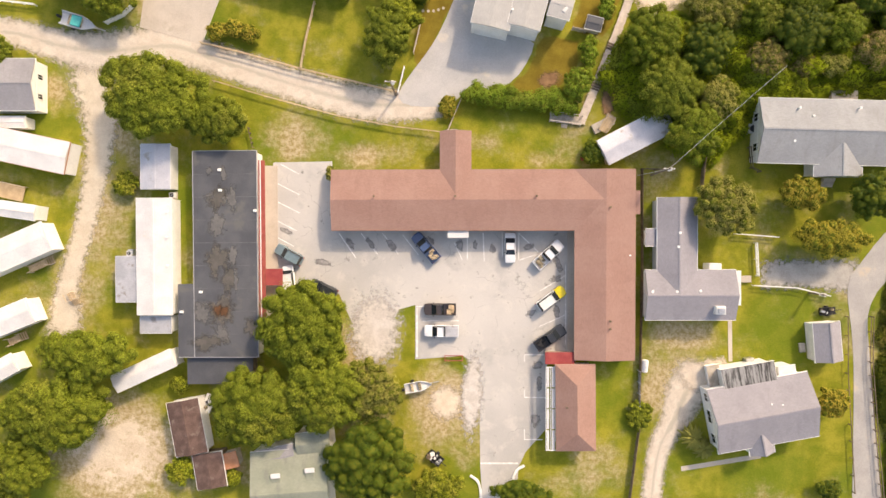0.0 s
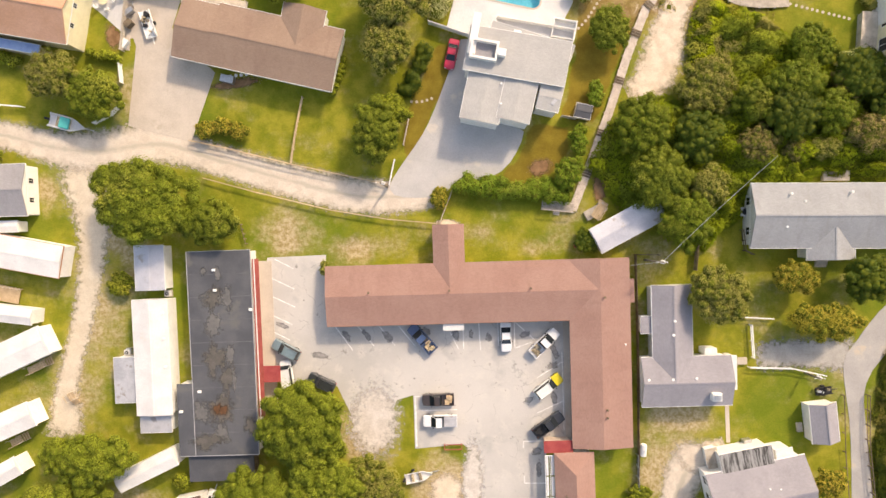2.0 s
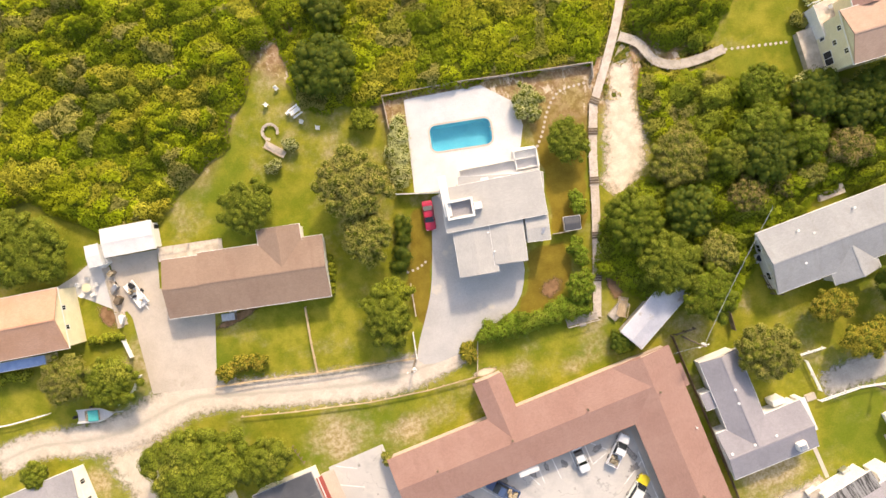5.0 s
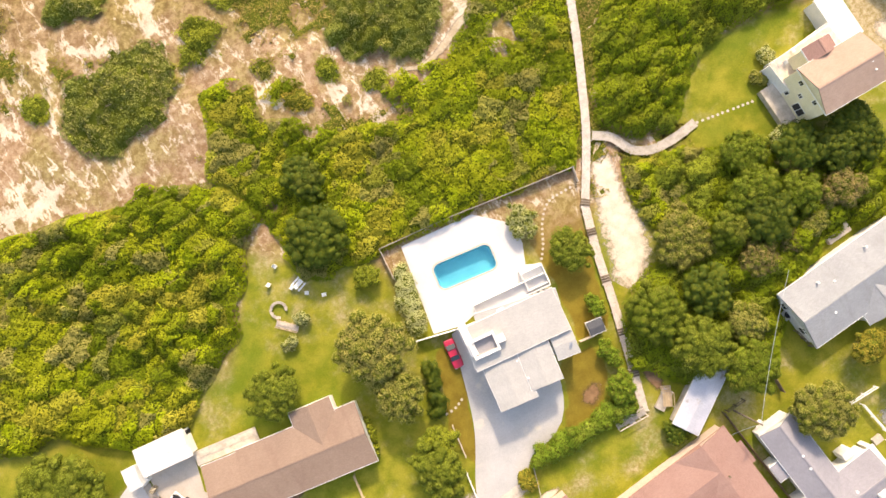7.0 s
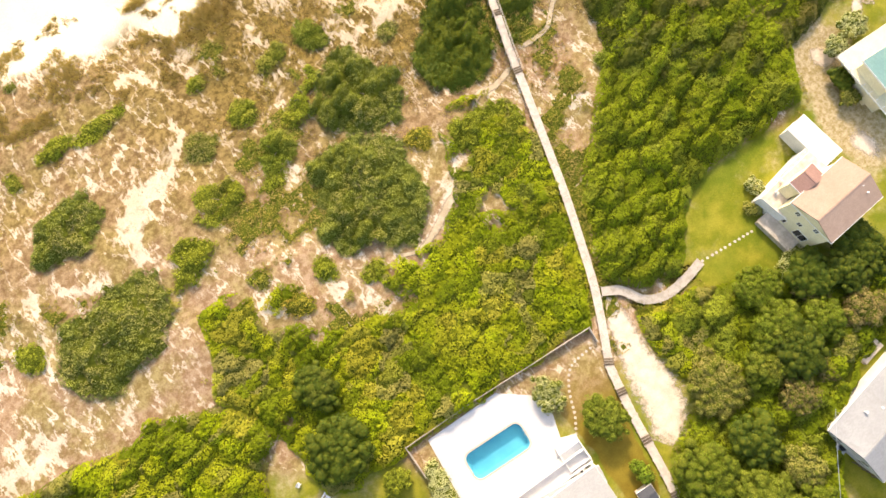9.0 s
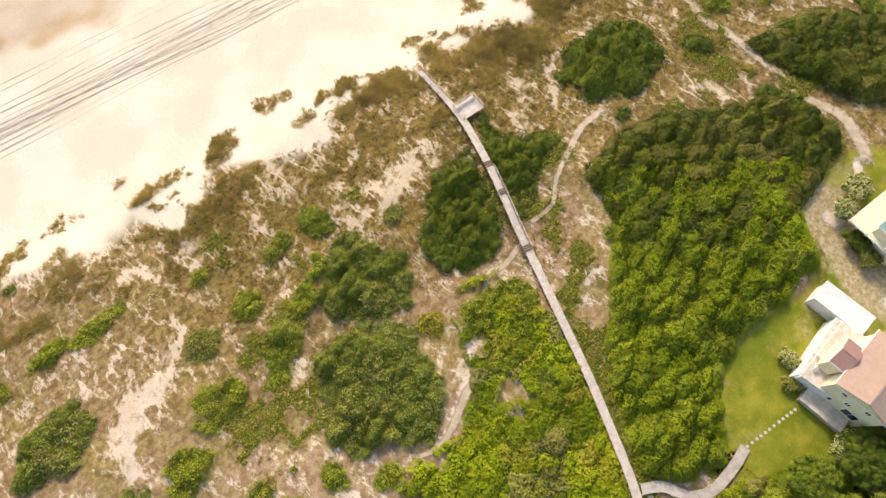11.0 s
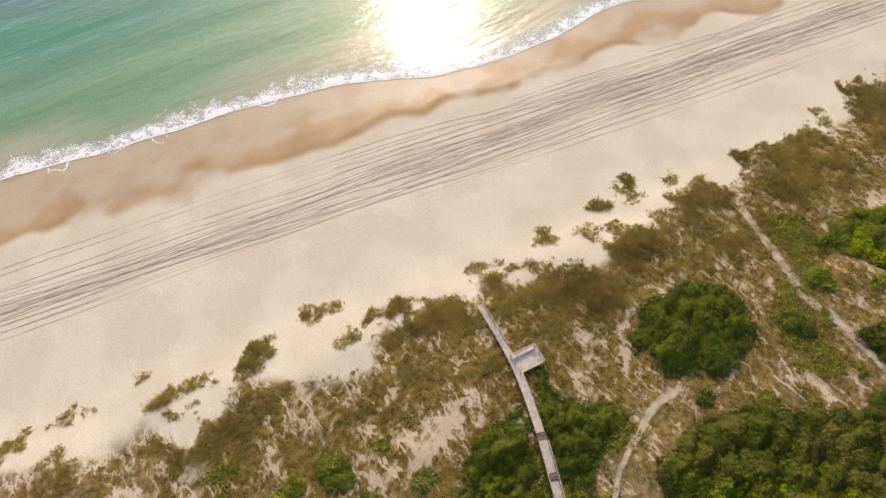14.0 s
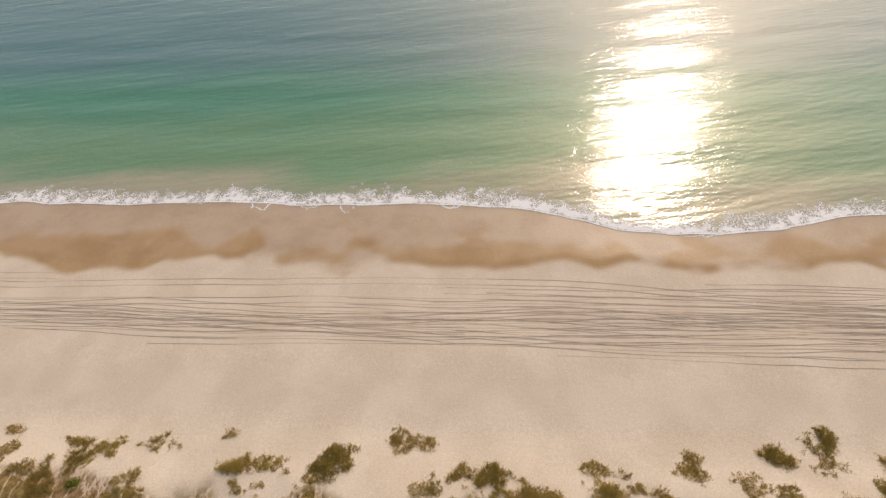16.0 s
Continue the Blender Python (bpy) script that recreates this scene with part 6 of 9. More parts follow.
def crown_lobes(rng, rx, ry, top, bottom, n):
    """A broad crown: one body of uneven outline, with many shallow bulges of twigs over its upper side."""
    mid, rz = (top + bottom) / 2, (top - bottom) / 2
    ph = rng.uniform(0, 6.28)
    lobes = [(0, 0, mid, rx * 0.76, ry * 0.76, rz * 0.86)]
    for k in range(3):
        a = ph + 2.1 * k + rng.uniform(-0.5, 0.5)
        lobes.append((rx * 0.36 * math.cos(a), ry * 0.36 * math.sin(a), mid - rz * rng.uniform(0.0, 0.2), rx * rng.uniform(0.45, 0.58), ry * rng.uniform(0.45, 0.58), rz * rng.uniform(0.72, 0.86)))
    r = (rx + ry) / 2
    for k in range(n):
        a = k * 2.39996 + rng.uniform(-0.4, 0.4)
        d = math.sqrt((k + 0.5) / n) * (0.8 + 0.07 * math.sin(2 * a + ph) + 0.07 * math.sin(3 * a - ph) + rng.uniform(-0.05, 0.08))
        h = math.sqrt(max(0.03, 1 - (d / 0.95) ** 2)) if d < 0.95 else 0.15
        s = rng.uniform(0.3, 0.85) * (0.14 * r + 0.25) + 0.2
        lobes.append((rx * d * math.cos(a), ry * d * math.sin(a), mid + rz * (h * 0.86 + rng.uniform(-0.12, 0.04)) - 0.6 * s, s * rng.uniform(0.9, 1.3), s * rng.uniform(0.9, 1.3), s * rng.uniform(0.7, 1.0)))
    return lobes


def tree(at, rx, ry, top, leaf, label, turn=0.0, bottom=None, density=23.0, size=0.165, lobes=None, name="tree", category="tree", group="", seed=None, trunk=True):
    """A tapered trunk with limbs under a lobed crown of separate leaves."""
    rng = np.random.default_rng(abs(int(at[0] * 37 + at[1] * 91)) if seed is None else seed)
    z = float(ground_z(*at))
    ob = thing(name, at[0], at[1], z, turn, label, category, group)
    bottom = top * 0.25 if bottom is None else bottom
    n = lobes or int(14 + 1.5 * rx * ry)
    part_mesh = foliage("crown", crown_lobes(rng, rx, ry, top, bottom, min(n, 150)), leaf, density, size, rng, low=-0.1)
    crown = new("crown", part_mesh)
    crown.parent = ob
    if trunk:
        r = 0.05 * (rx + ry) / 2 + 0.06
        fork = top * 0.45
        part("trunk", tubes(((0, 0, -0.3), (0.1 * r, 0, fork), r, r * 0.7), seg=9), M["bark"], ob)
        for k in range(5):
            a = k * 1.2566 + rng.uniform(-0.3, 0.3)
            part("limb", tubes(((0, 0, fork * 0.9), (rx * 0.5 * math.cos(a), ry * 0.5 * math.sin(a), top * 0.72), r * 0.55, r * 0.18), seg=6), M["bark"], ob)
    else:
        for k in range(3):
            a = k * 2.1 + rng.uniform(-0.3, 0.3)
            part("stem", tubes(((0.1 * math.cos(a), 0.1 * math.sin(a), -0.2), (rx * 0.35 * math.cos(a), ry * 0.35 * math.sin(a), top * 0.6), 0.05 + 0.01 * rx, 0.03), seg=6), M["bark"], ob)
    return ob


JIT = np.random.default_rng(77).random((97, 89, 4))


def canopy(name, box4, depth, height, leaf, rng, per=24.0, size=0.23, shrub=2.6, low=0.6, steep=1.0, origin=(0, 0, 0), rough=0.4, dip=0.55):
    """Shrubs grown together over a piece of the plan: leaves over an uneven canopy, with a sheet under them coloured
    dark for inner shade.

    depth(x, y) is the distance from the rim in metres, positive inside.
    """
    x0, x1, y0, y1 = box4

    def top(x, y, d):
        wx, wy = x + 2.6 * (fbm(x, y, 2.4, 3) - 0.5), y + 2.6 * (fbm(x + 31, y + 7, 2.4, 3) - 0.5)
        wx, wy = (0.97 * wx + 0.24 * wy) / 1.55, (0.97 * wy - 0.24 * wx) * 1.05
        gi, gj = np.floor(wx / shrub).astype(int), np.floor(wy / shrub).astype(int)
        best, tone, dry, tall = np.full(x.shape, 1e9), np.zeros(x.shape), np.zeros(x.shape), np.zeros(x.shape)
        for a in (-1, 0, 1):
            for b in (-1, 0, 1):
                seed = JIT[(gi + a) % 97, (gj + b) % 89]
                dist = np.hypot(wx - (gi + a + seed[..., 0]) * shrub, wy - (gj + b + seed[..., 1]) * shrub)
                near = dist < best
                best = np.where(near, dist, best)
                tone, dry = np.where(near, seed[..., 2], tone), np.where(near, seed[..., 3], dry)
        tall = low + (1 - low) * ((tone * 7.3) % 1.0)
        dome = 1 - dip * (0.4 + 1.1 * ease(fbm(x + 70, y, 13, 3), 0.35, 0.65)) * np.clip(best / (shrub * 0.75), 0, 1.15) ** 2
        rise = np.sqrt(np.clip(d / (steep * height), 0.0, 1.0))
        h = height * rise * tall * dome * (0.65 + 0.7 * fbm(x, y, 7, 3)) + rough * rise * (fbm(x + 5, y, 0.9, 3) - 0.5)
        return np.maximum(h, 0.02), tone, dry

    n = int((x1 - x0) * (y1 - y0) * per)
    x, y = rng.uniform(x0, x1, n), rng.uniform(y0, y1, n)
    d = depth(x, y)
    keep = d > 0
    x, y, d = x[keep], y[keep], d[keep]
    h, tone, dry = top(x, y, d)
    e = 0.25
    sx, sy = (top(x + e, y, d)[0] - h) / e, (top(x, y + e, d)[0] - h) / e
    z = ground_z(x, y) + h - h * 0.2 * rng.random(len(x)) ** 2 + 0.07 * rng.normal(size=len(x))
    nrm = np.column_stack([-1.5 * sx, -1.5 * sy, np.ones(len(x))])
    nrm /= np.linalg.norm(nrm, axis=1, keepdims=True)
    leaves = blades(np.column_stack([x, y, z]), nrm, size * rng.uniform(0.6, 1.3, len(x)), rng, 0.42, 0.5)
    nl = len(leaves)
    step = 0.6 if height < 4.5 and (x1 - x0) < 25 else 0.9
    cx, cy = np.meshgrid(np.arange(x0, x1 + step, step), np.arange(y0, y1 + step, step), indexing="ij")
    cd = depth(cx, cy)
    ch = top(cx, cy, np.maximum(cd, 0))[0]
    core = np.stack([cx, cy, ground_z(cx, cy) + np.maximum(ch * 0.86 - 0.12, 0.0)], -1).reshape(-1, 3)
    idx = np.arange(cx.size).reshape(cx.shape)
    quads = np.stack([idx[:-1, :-1], idx[1:, :-1], idx[1:, 1:], idx[:-1, 1:]], -1).reshape(-1, 4)
    grown = (cd > 0.05)
    quads = quads[grown.ravel()[quads].all(1)]
    used, back = np.unique(quads, return_inverse=True)
    core, quads = core[used], back.reshape(quads.shape) + nl
    mesh = bpy.data.meshes.new(name)
    mesh.vertices.add(nl + len(core))
    mesh.vertices.foreach_set("co", (np.concatenate([leaves, core]) - np.array(origin)).astype(np.float32).ravel())
    mesh.loops.add(nl + quads.size)
    mesh.loops.foreach_set("vertex_index", np.concatenate([np.arange(nl), quads.ravel()]).astype(np.int32))
    faces = nl // 4 + len(quads)
    mesh.polygons.add(faces)
    mesh.polygons.foreach_set("loop_start", np.arange(0, 4 * faces, 4, dtype=np.int32))
    mesh.polygons.foreach_set("material_index", np.concatenate([np.zeros(nl // 4), np.ones(len(quads))]).astype(np.int32))
    for key, values in (("tone", tone), ("dryness", dry)):
        mesh.attributes.new(key, "FLOAT", "POINT").data.foreach_set("value", np.concatenate([np.repeat(values, 4), np.zeros(len(core))]).astype(np.float32))
    lie = np.concatenate([np.repeat(nrm, 4, 0), np.zeros((len(core), 3))]).astype(np.float32)
    mesh.attributes.new("lie", "FLOAT_VECTOR", "POINT").data.foreach_set("vector", lie.ravel())
    mesh.materials.append(M[leaf])
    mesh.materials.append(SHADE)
    mesh.update(calc_edges=True)
    return mesh


def thicket(name, poly, leaf, label, height, spacing, seed=1, skip=0.0, per=44.0):
    """Close-grown scrub filling a piece of the plan."""
    rng = np.random.default_rng(seed)
    xs, ys = [p[0] for p in poly], [p[1] for p in poly]

    def depth(x, y):
        d = rim(poly, x, y) + 3.4 * (fbm(x, y, 5, 4) - 0.5)
        return np.minimum(d, (fbm(x + 50, y, 8, 4) - skip) * 22) if skip else d

    mesh = canopy(name, (min(xs) - 1, max(xs) + 1, min(ys) - 1, max(ys) + 1), depth, height, leaf, rng, per, 0.215, shrub=spacing * 1.45, low=0.6, rough=0.45, dip=0.34)
    return tagged(new(name, mesh), label, "shrubs", kind="stuff")


def wind_bush(at, rx, ry, top, leaf, label, group=""):
    """A wind-sheared dune bush: a low uneven dome of leaves on a few stems."""
    rng = np.random.default_rng(abs(int(at[0] * 37 + at[1] * 91)))
    z = float(ground_z(*at))
    ob = thing("bush", at[0], at[1], z, 0, label, "bush", group)
    r = max(rx, ry)

    def depth(x, y):
        q = np.hypot((x - at[0]) / rx, (y - at[1]) / ry)
        return (1.05 - q + 1.15 * (fbm(x, y, 0.55 * r + 1.2, 5) - 0.5)) * min(rx, ry)

    mesh = canopy("crown", (at[0] - 1.7 * rx, at[0] + 1.7 * rx, at[1] - 1.7 * ry, at[1] + 1.7 * ry), depth, top, leaf, rng, 36.0, 0.17, shrub=min(2.4, 0.7 * r + 0.3), low=0.55, steep=1.2, rough=0.6, dip=0.5, origin=(at[0], at[1], z))
    new("crown", mesh).parent = ob
    for k in range(3):
        a = k * 2.1 + rng.uniform(-0.3, 0.3)
        part("stem", tubes(((0.1 * math.cos(a), 0.1 * math.sin(a), -0.2), (rx * 0.35 * math.cos(a), ry * 0.35 * math.sin(a), top * 0.5), 0.05 + 0.01 * rx, 0.03), seg=6), M["bark"], ob)
    return ob


def grown_bush(outline, top, leaf, label):
    """A large dune bush of many shrubs grown into one dome within an outline."""
    cx, cy = sum(p[0] for p in outline) / len(outline), sum(p[1] for p in outline) / len(outline)
    rng = np.random.default_rng(abs(int(cx * 37 + cy * 91)))
    z = float(ground_z(cx, cy))
    ob = thing("bush", cx, cy, z, 0, label, "bush", "dune bushes")
    xs, ys = [p[0] for p in outline], [p[1] for p in outline]

    def depth(x, y):
        return rim(outline, x, y) + 0.2 + 5.6 * (fbm(x, y, 3.3, 5) - 0.5)

    mesh = canopy("crown", (min(xs) - 1.5, max(xs) + 1.5, min(ys) - 1.5, max(ys) + 1.5), depth, top, leaf, rng, 42.0, 0.16, shrub=2.3, low=0.35, steep=1.4, rough=1.3, dip=0.6, origin=(cx, cy, z))
    new("crown", mesh).parent = ob
    for k in range(4):
        a = k * 1.57 + rng.uniform(-0.3, 0.3)
        part("stem", tubes(((0.2 * math.cos(a), 0.2 * math.sin(a), -0.2), (2.2 * math.cos(a), 2.2 * math.sin(a), top * 0.5), 0.09, 0.04), seg=6), M["bark"], ob)
    return ob


def hedge(points, width, height, leaf, label, seed=3):
    rng = np.random.default_rng(seed)
    line = spline(points, 0.8)
    x0, y0 = line[len(line) // 2]
    lobes = []
    for p in line:
        for k in range(2):
            lobes.append((p.x - x0 + rng.uniform(-0.3, 0.3) * width, p.y - y0 + rng.uniform(-0.3, 0.3) * width, height * rng.uniform(0.5, 0.66), width * rng.uniform(0.36, 0.5), width * rng.uniform(0.36, 0.5), height * 0.42))
    ob = new("hedge", foliage("hedge", lobes, leaf, 30.0, 0.17, rng, low=-0.1))
    ob.location = (x0, y0, 0)
    return tagged(ob, label, "hedge")


# the great trees of the yards
OAK = "broad green live oak with a dense rounded crown"
tree((-47.64, 20.62), 8.61, 7.96, 8.5, "leaf_oak", OAK, -20)
tree((-37.69, 17.69), 6.18, 3.93, 6.5, "leaf_oak", "low spreading oak beside a grey trailer")
tree((-21.93, -14.36), 7.86, 8.24, 8.5, "leaf_oak", "large live oak beside the flat-roofed building")
tree((-28.84, -27.82), 8.89, 6.74, 8.0, "leaf_oak", "large spreading oak over the shacks")
tree((-18.12, -24.51), 7.49, 7.02, 8.5, "leaf_oak", "tall dense oak among other crowns")
tree((-11.07, -24.40), 5.80, 5.43, 7.0, "leaf_olive", "brownish olive tree among green oaks")
tree((-10.39, -35.34), 7.68, 7.96, 8.0, "leaf_deep", "dark green tree by the sage-roofed house")
tree((-57.05, -21.40), 8.89, 4.87, 7.5, "leaf_oak", "wide oak crown over parked trailers")
tree((-61.30, -30.57), 9.83, 6.74, 8.0, "leaf_oak", OAK)
tree((-67.41, -40.07), 6.55, 5.62, 7.5, "leaf_oak", "oak at the edge of a sandy yard")
tree((0.26, -40.34), 4.87, 3.37, 4.0, "leaf_scrub", "low yellowish shrub tree in dry grass")
tree((13.99, -39.97), 5.62, 2.25, 4.5, "leaf_deep", "dark rounded shrub tree at the lot entrance")
tree((-42.38, -40.35), 2.81, 2.62, 2.6, "leaf_bright", "bright green yard bush", name="bush", category="bush", trunk=False)
tree((-33.81, -41.26), 1.68, 1.68, 2.0, "leaf_bright", "small green yard bush", name="bush", category="bush", trunk=False)
tree((-43.19, -26.08), 1.87, 1.50, 2.0, "leaf_bright", "small bright bush by a camper", name="bush", category="bush", trunk=False)
tree((-54.04, 6.97), 2.43, 2.43, 1.8, "leaf_scrub", "scrubby bush beside the trailers", name="bush", category="bush", trunk=False)
tree((-75.22, 27.58), 2.34, 2.81, 4.0, "leaf_oak", "small tree at the lane")
tree((43.24, 7.48), 5.24, 5.62, 7.0, "leaf_olive", "olive-green tree beside the lilac-roofed house")
tree((55.98, 10.19), 4.12, 3.00, 4.5, "leaf_gold", "small golden-leaved tree on the lawn")
tree((60.61, 3.24), 6.74, 3.37, 5.0, "leaf_gold", "yellow-green spreading tree by the gravel spur", seed=5)
tree((66.45, 10.50), 4.31, 4.49, 6.0, "leaf_deep", "dark green tree beside the road")
tree((62.97, -22.72), 2.81, 2.53, 3.8, "leaf_gold", "small orange-yellow tree by the grey house")
tree((63.96, -37.30), 2.25, 1.87, 2.2, "leaf_deep", "dark rounded lawn bush", name="bush", category="bush", trunk=False)
tree((33.03, -26.97), 2.43, 2.81, 1.5, "leaf_bright", "thin yellow-green bush at the fence", name="bush", category="bush", trunk=False, density=4)
tree((-11.15, 32.31), 4.31, 5.80, 6.0, "leaf_oak", "yard oak with bare grey twigs")
tree((-8.92, 35.83), 3.37, 3.00, 4.5, "leaf_bright", "light green tree at the lane corner")
for k, q in enumerate(((-39.51, 32.76), (-36.86, 33.52), (-34.13, 32.59))):
    tree(q, 1.87, 1.59, 2.0, "leaf_gold", "low yellowish ornamental shrub on the lawn", name="bush", category="bush", group="lawn shrubs", trunk=False)
tree((-26.19, 56.97), 5.24, 4.68, 5.5, "leaf_oak", "rounded grey-green tree behind the brown-roofed house")
tree((-8.94, 54.02), 6.36, 6.74, 7.5, "leaf_olive", "large grey-green oak between two houses")
tree((-9.54, 45.65), 4.68, 4.49, 6.5, "leaf_olive", "grey-green oak beside the brown-roofed house")
tree((-63.76, 40.77), 4.87, 4.68, 5.5, "leaf_olive", "olive tree beside a boat at the lane")
tree((-57.32, 37.96), 5.15, 4.87, 5.0, "leaf_oak", "green tree beside a boat at the lane")
tree((-62.51, 62.68), 8.42, 7.02, 6.5, "leaf_oak", "broad tree behind the salmon-roofed house")
tree((21.92, 57.34), 2.81, 3.74, 2.2, "leaf_pale", "pale variegated shrub at the pool deck", name="bush", category="bush", trunk=False)
tree((25.71, 49.11), 3.37, 4.68, 4.2, "leaf_oak", "rounded tree between pool and boardwalk")
tree((24.09, 39.59), 1.50, 2.43, 2.0, "leaf_hedge", "bright shrub beside the boardwalk", name="bush", category="bush", trunk=False)
tree((-4.21, 64.09), 2.62, 2.25, 2.2, "leaf_bright", "bright green shrub in the back yard", name="bush", category="bush", trunk=False)
tree((-16.75, 64.43), 1.40, 1.22, 1.6, "leaf_pale", "pale shrub at the garden arbour", name="bush", category="bush", trunk=False)
tree((-20.59, 62.08), 1.68, 1.12, 1.4, "leaf_pale", "pale low shrub at the garden arbour", name="bush", category="bush", trunk=False)
tree((19.86, 26.45), 2.6, 3.2, 3.4, "leaf_hedge", "dark clipped shrub at the hedge corner", name="bush", category="bush", trunk=False)
tree((21.57, 31.86), 1.50, 3.00, 2.4, "leaf_hedge", "light shrub along the boardwalk", name="bush", category="bush", trunk=False)
hedge([(2.97, 24.38), (7.94, 24.04), (13.40, 23.69), (18.49, 23.70)], 3.18, 2.2, "leaf_hedge", "clipped bright green hedge beside the drive")
hedge([(-3.89, 45.95), (-5.25, 42.44), (-6.60, 39.43)], 2.62, 2.2, "leaf_deep", "dark green hedge along the drive", 4)
hedge([(0.73, 61.32), (-0.67, 56.82), (-1.89, 52.25)], 3.18, 1.8, "leaf_pale", "pale flowering hedge beside the pool deck", 5)
hedge([(-59.67, 45.44), (-54.76, 44.55)], 1.50, 1.4, "leaf_bright", "short hedge by the patio", 6)
hedge([(-80.10, 45.32), (-72.21, 43.78)], 2.06, 1.6, "leaf_bright", "low hedge below the blue porch", 7)
hedge([(-16.94, 44.52), (-18.56, 39.55)], 1.31, 1.2, "leaf_bright", "narrow hedge at the end of the house", 8)
tree((-0.83, 22.21), 1.50, 2.25, 1.2, "leaf_gold", "dry yellow shrub at the lane fence", name="bush", category="bush", trunk=False)
tree((-0.99, 22.50), 1.31, 1.50, 1.2, "leaf_gold", "dry brownish shrub at the lane fence", name="bush", category="bush", trunk=False)
tree((23.12, 15.41), 2.06, 2.06, 2.2, "leaf_deep", "dark bush beside the tarp shed", name="bush", category="bush", trunk=False)
tree((-19.79, 10.20), 0.66, 1.31, 1.8, "leaf_olive", "small brown shrub at the motel corner", name="bush", category="bush", trunk=False)

# trees in front of the eastern thicket
for q, rx, ry, top, leaf in (
    ((30.8, 33.7), 5.0, 5.6, 6, "leaf_mid"), ((33.7, 25.5), 5.6, 5.4, 6.5, "leaf_oak"), ((39.4, 32.2), 4.3, 4.7, 6, "leaf_deep"),
    ((41.8, 24.4), 3.6, 3.8, 5.5, "leaf_olive"), ((49.3, 31.5), 3.8, 3.4, 4.5, "leaf_russet"), ((53.9, 36.4), 4.7, 5.0, 6, "leaf_deep"),
    ((48.3, 38.2), 3.4, 4.0, 5.5, "leaf_mid"), ((41.3, 40.1), 5.2, 5.4, 4, "leaf_olive"), ((60.4, 36.5), 3.6, 4.0, 5.5, "leaf_mid"),
    ((66.3, 33.2), 4.0, 3.8, 5, "leaf_russet"), ((59.8, 30.9), 2.7, 2.2, 4, "leaf_olive"), ((54.2, 41.0), 5.2, 3.6, 6, "leaf_mid"),
    ((38.0, 18.8), 4.8, 5.0, 6.5, "leaf_mid"), ((55.4, 30.4), 2.2, 1.8, 3.5, "leaf_russet"), ((63.3, 40.9), 3.6, 3.2, 4.5, "leaf_russet"),
    ((68.5, 39.0), 3.6, 4.0, 5.5, "leaf_deep"), ((64.3, 42.6), 4.2, 4.7, 5.5, "leaf_deep"), ((73.2, 39.5), 4.7, 5.6, 5.0, "leaf_deep"),
    ((57.0, 46.5), 4.4, 4.0, 5.0, "leaf_mid"),
):
    kind = {"leaf_mid": "green", "leaf_oak": "yellow-green", "leaf_deep": "dark green", "leaf_olive": "olive", "leaf_russet": "russet"}[leaf]
    tree(q, rx, ry, top, leaf, f"{kind} coastal tree in a dense stand", group="eastern stand")

# scrub: close-grown stands on the back dunes
thicket("scrub_west", [(-95.0, 112.0), (-56.5, 105.5), (-45.9, 101.0), (-40.0, 101.2), (-31.3, 97.2), (-27.5, 97.8), (-20.7, 92.7), (-14.8, 89.7), (-12.1, 82.4), (-17.0, 80.5), (-21.44, 74.72), (-27.78, 67.70), (-35.40, 63.86), (-42.22, 59.51), (-51.30, 61.16), (-62.11, 70.64), (-95.10, 79.33)], "leaf_mixed", "dense yellow-green coastal scrub", 3.2, 1.9, seed=1)
thicket("scrub_middle", [(-16.6, 94.1), (-12.4, 99.1), (-10.2, 104.6), (-5.7, 105.3), (-2.5, 102.4), (-2.9, 95.4), (2.4, 91.5), (6.2, 87.1), (11.0, 85.8), (14.2, 82.2), (20.3, 81.1), (26.0, 84.8), (34.4, 87.3), (39.2, 81.3), (45.6, 83.6), (43.9, 75.3), (38.3, 65.3), (34.5, 58.9), (32.2, 60.1), (16.0, 63.0), (1.4, 66.6), (-4.2, 66.8), (-9.5, 67.3), (-13.5, 69.7), (-14.6, 74.5), (-13.8, 80.3), (-15.5, 89.1)], "leaf_mixed", "light green dune scrub with drier patches", 2.2, 1.7, seed=2, skip=0.25)
tree((-6.92, 73.75), 5.80, 5.80, 5.0, "leaf_deep", "dark dense shrub tree behind the yard")
tree((-3.48, 83.03), 3.56, 4.87, 4.0, "leaf_deep", "dark shrub among lighter scrub", name="bush", category="bush", trunk=False)
thicket("scrub_north_east", [(76.21, 102.10), (106.09, 73.65), (94.95, 69.36), (87.75, 61.73), (73.17, 63.17), (63.28, 63.81), (54.90, 57.86), (50.44, 55.92), (44.77, 58.78), (41.68, 64.06), (48.65, 75.90), (59.07, 83.93), (69.55, 91.25)], "leaf_tangle", "dense green and russet coastal thicket", 3.6, 1.9, seed=3)
thicket("scrub_beach_path", [(81.97, 102.13), (91.83, 98.73), (104.87, 89.46), (112.71, 81.63), (112.12, 72.14), (100.10, 68.95), (90.43, 68.19), (83.05, 68.29), (67.19, 86.70), (71.88, 95.35), (75.14, 102.32)], "leaf_shore", "dark green dune thicket", 3.6, 2.0, seed=4)
thicket("scrub_east", [(47.90, 53.61), (56.17, 48.23), (65.80, 42.19), (80.47, 33.25), (74.35, 23.88), (61.10, 26.73), (51.85, 23.62), (42.81, 13.96), (30.52, 18.96), (23.70, 27.56), (26.64, 34.83), (30.34, 38.21), (37.62, 39.50), (41.52, 44.19), (43.22, 51.17)], "leaf_tangle", "mixed green and straw-coloured thicket behind the houses", 3.6, 2.0, seed=5)
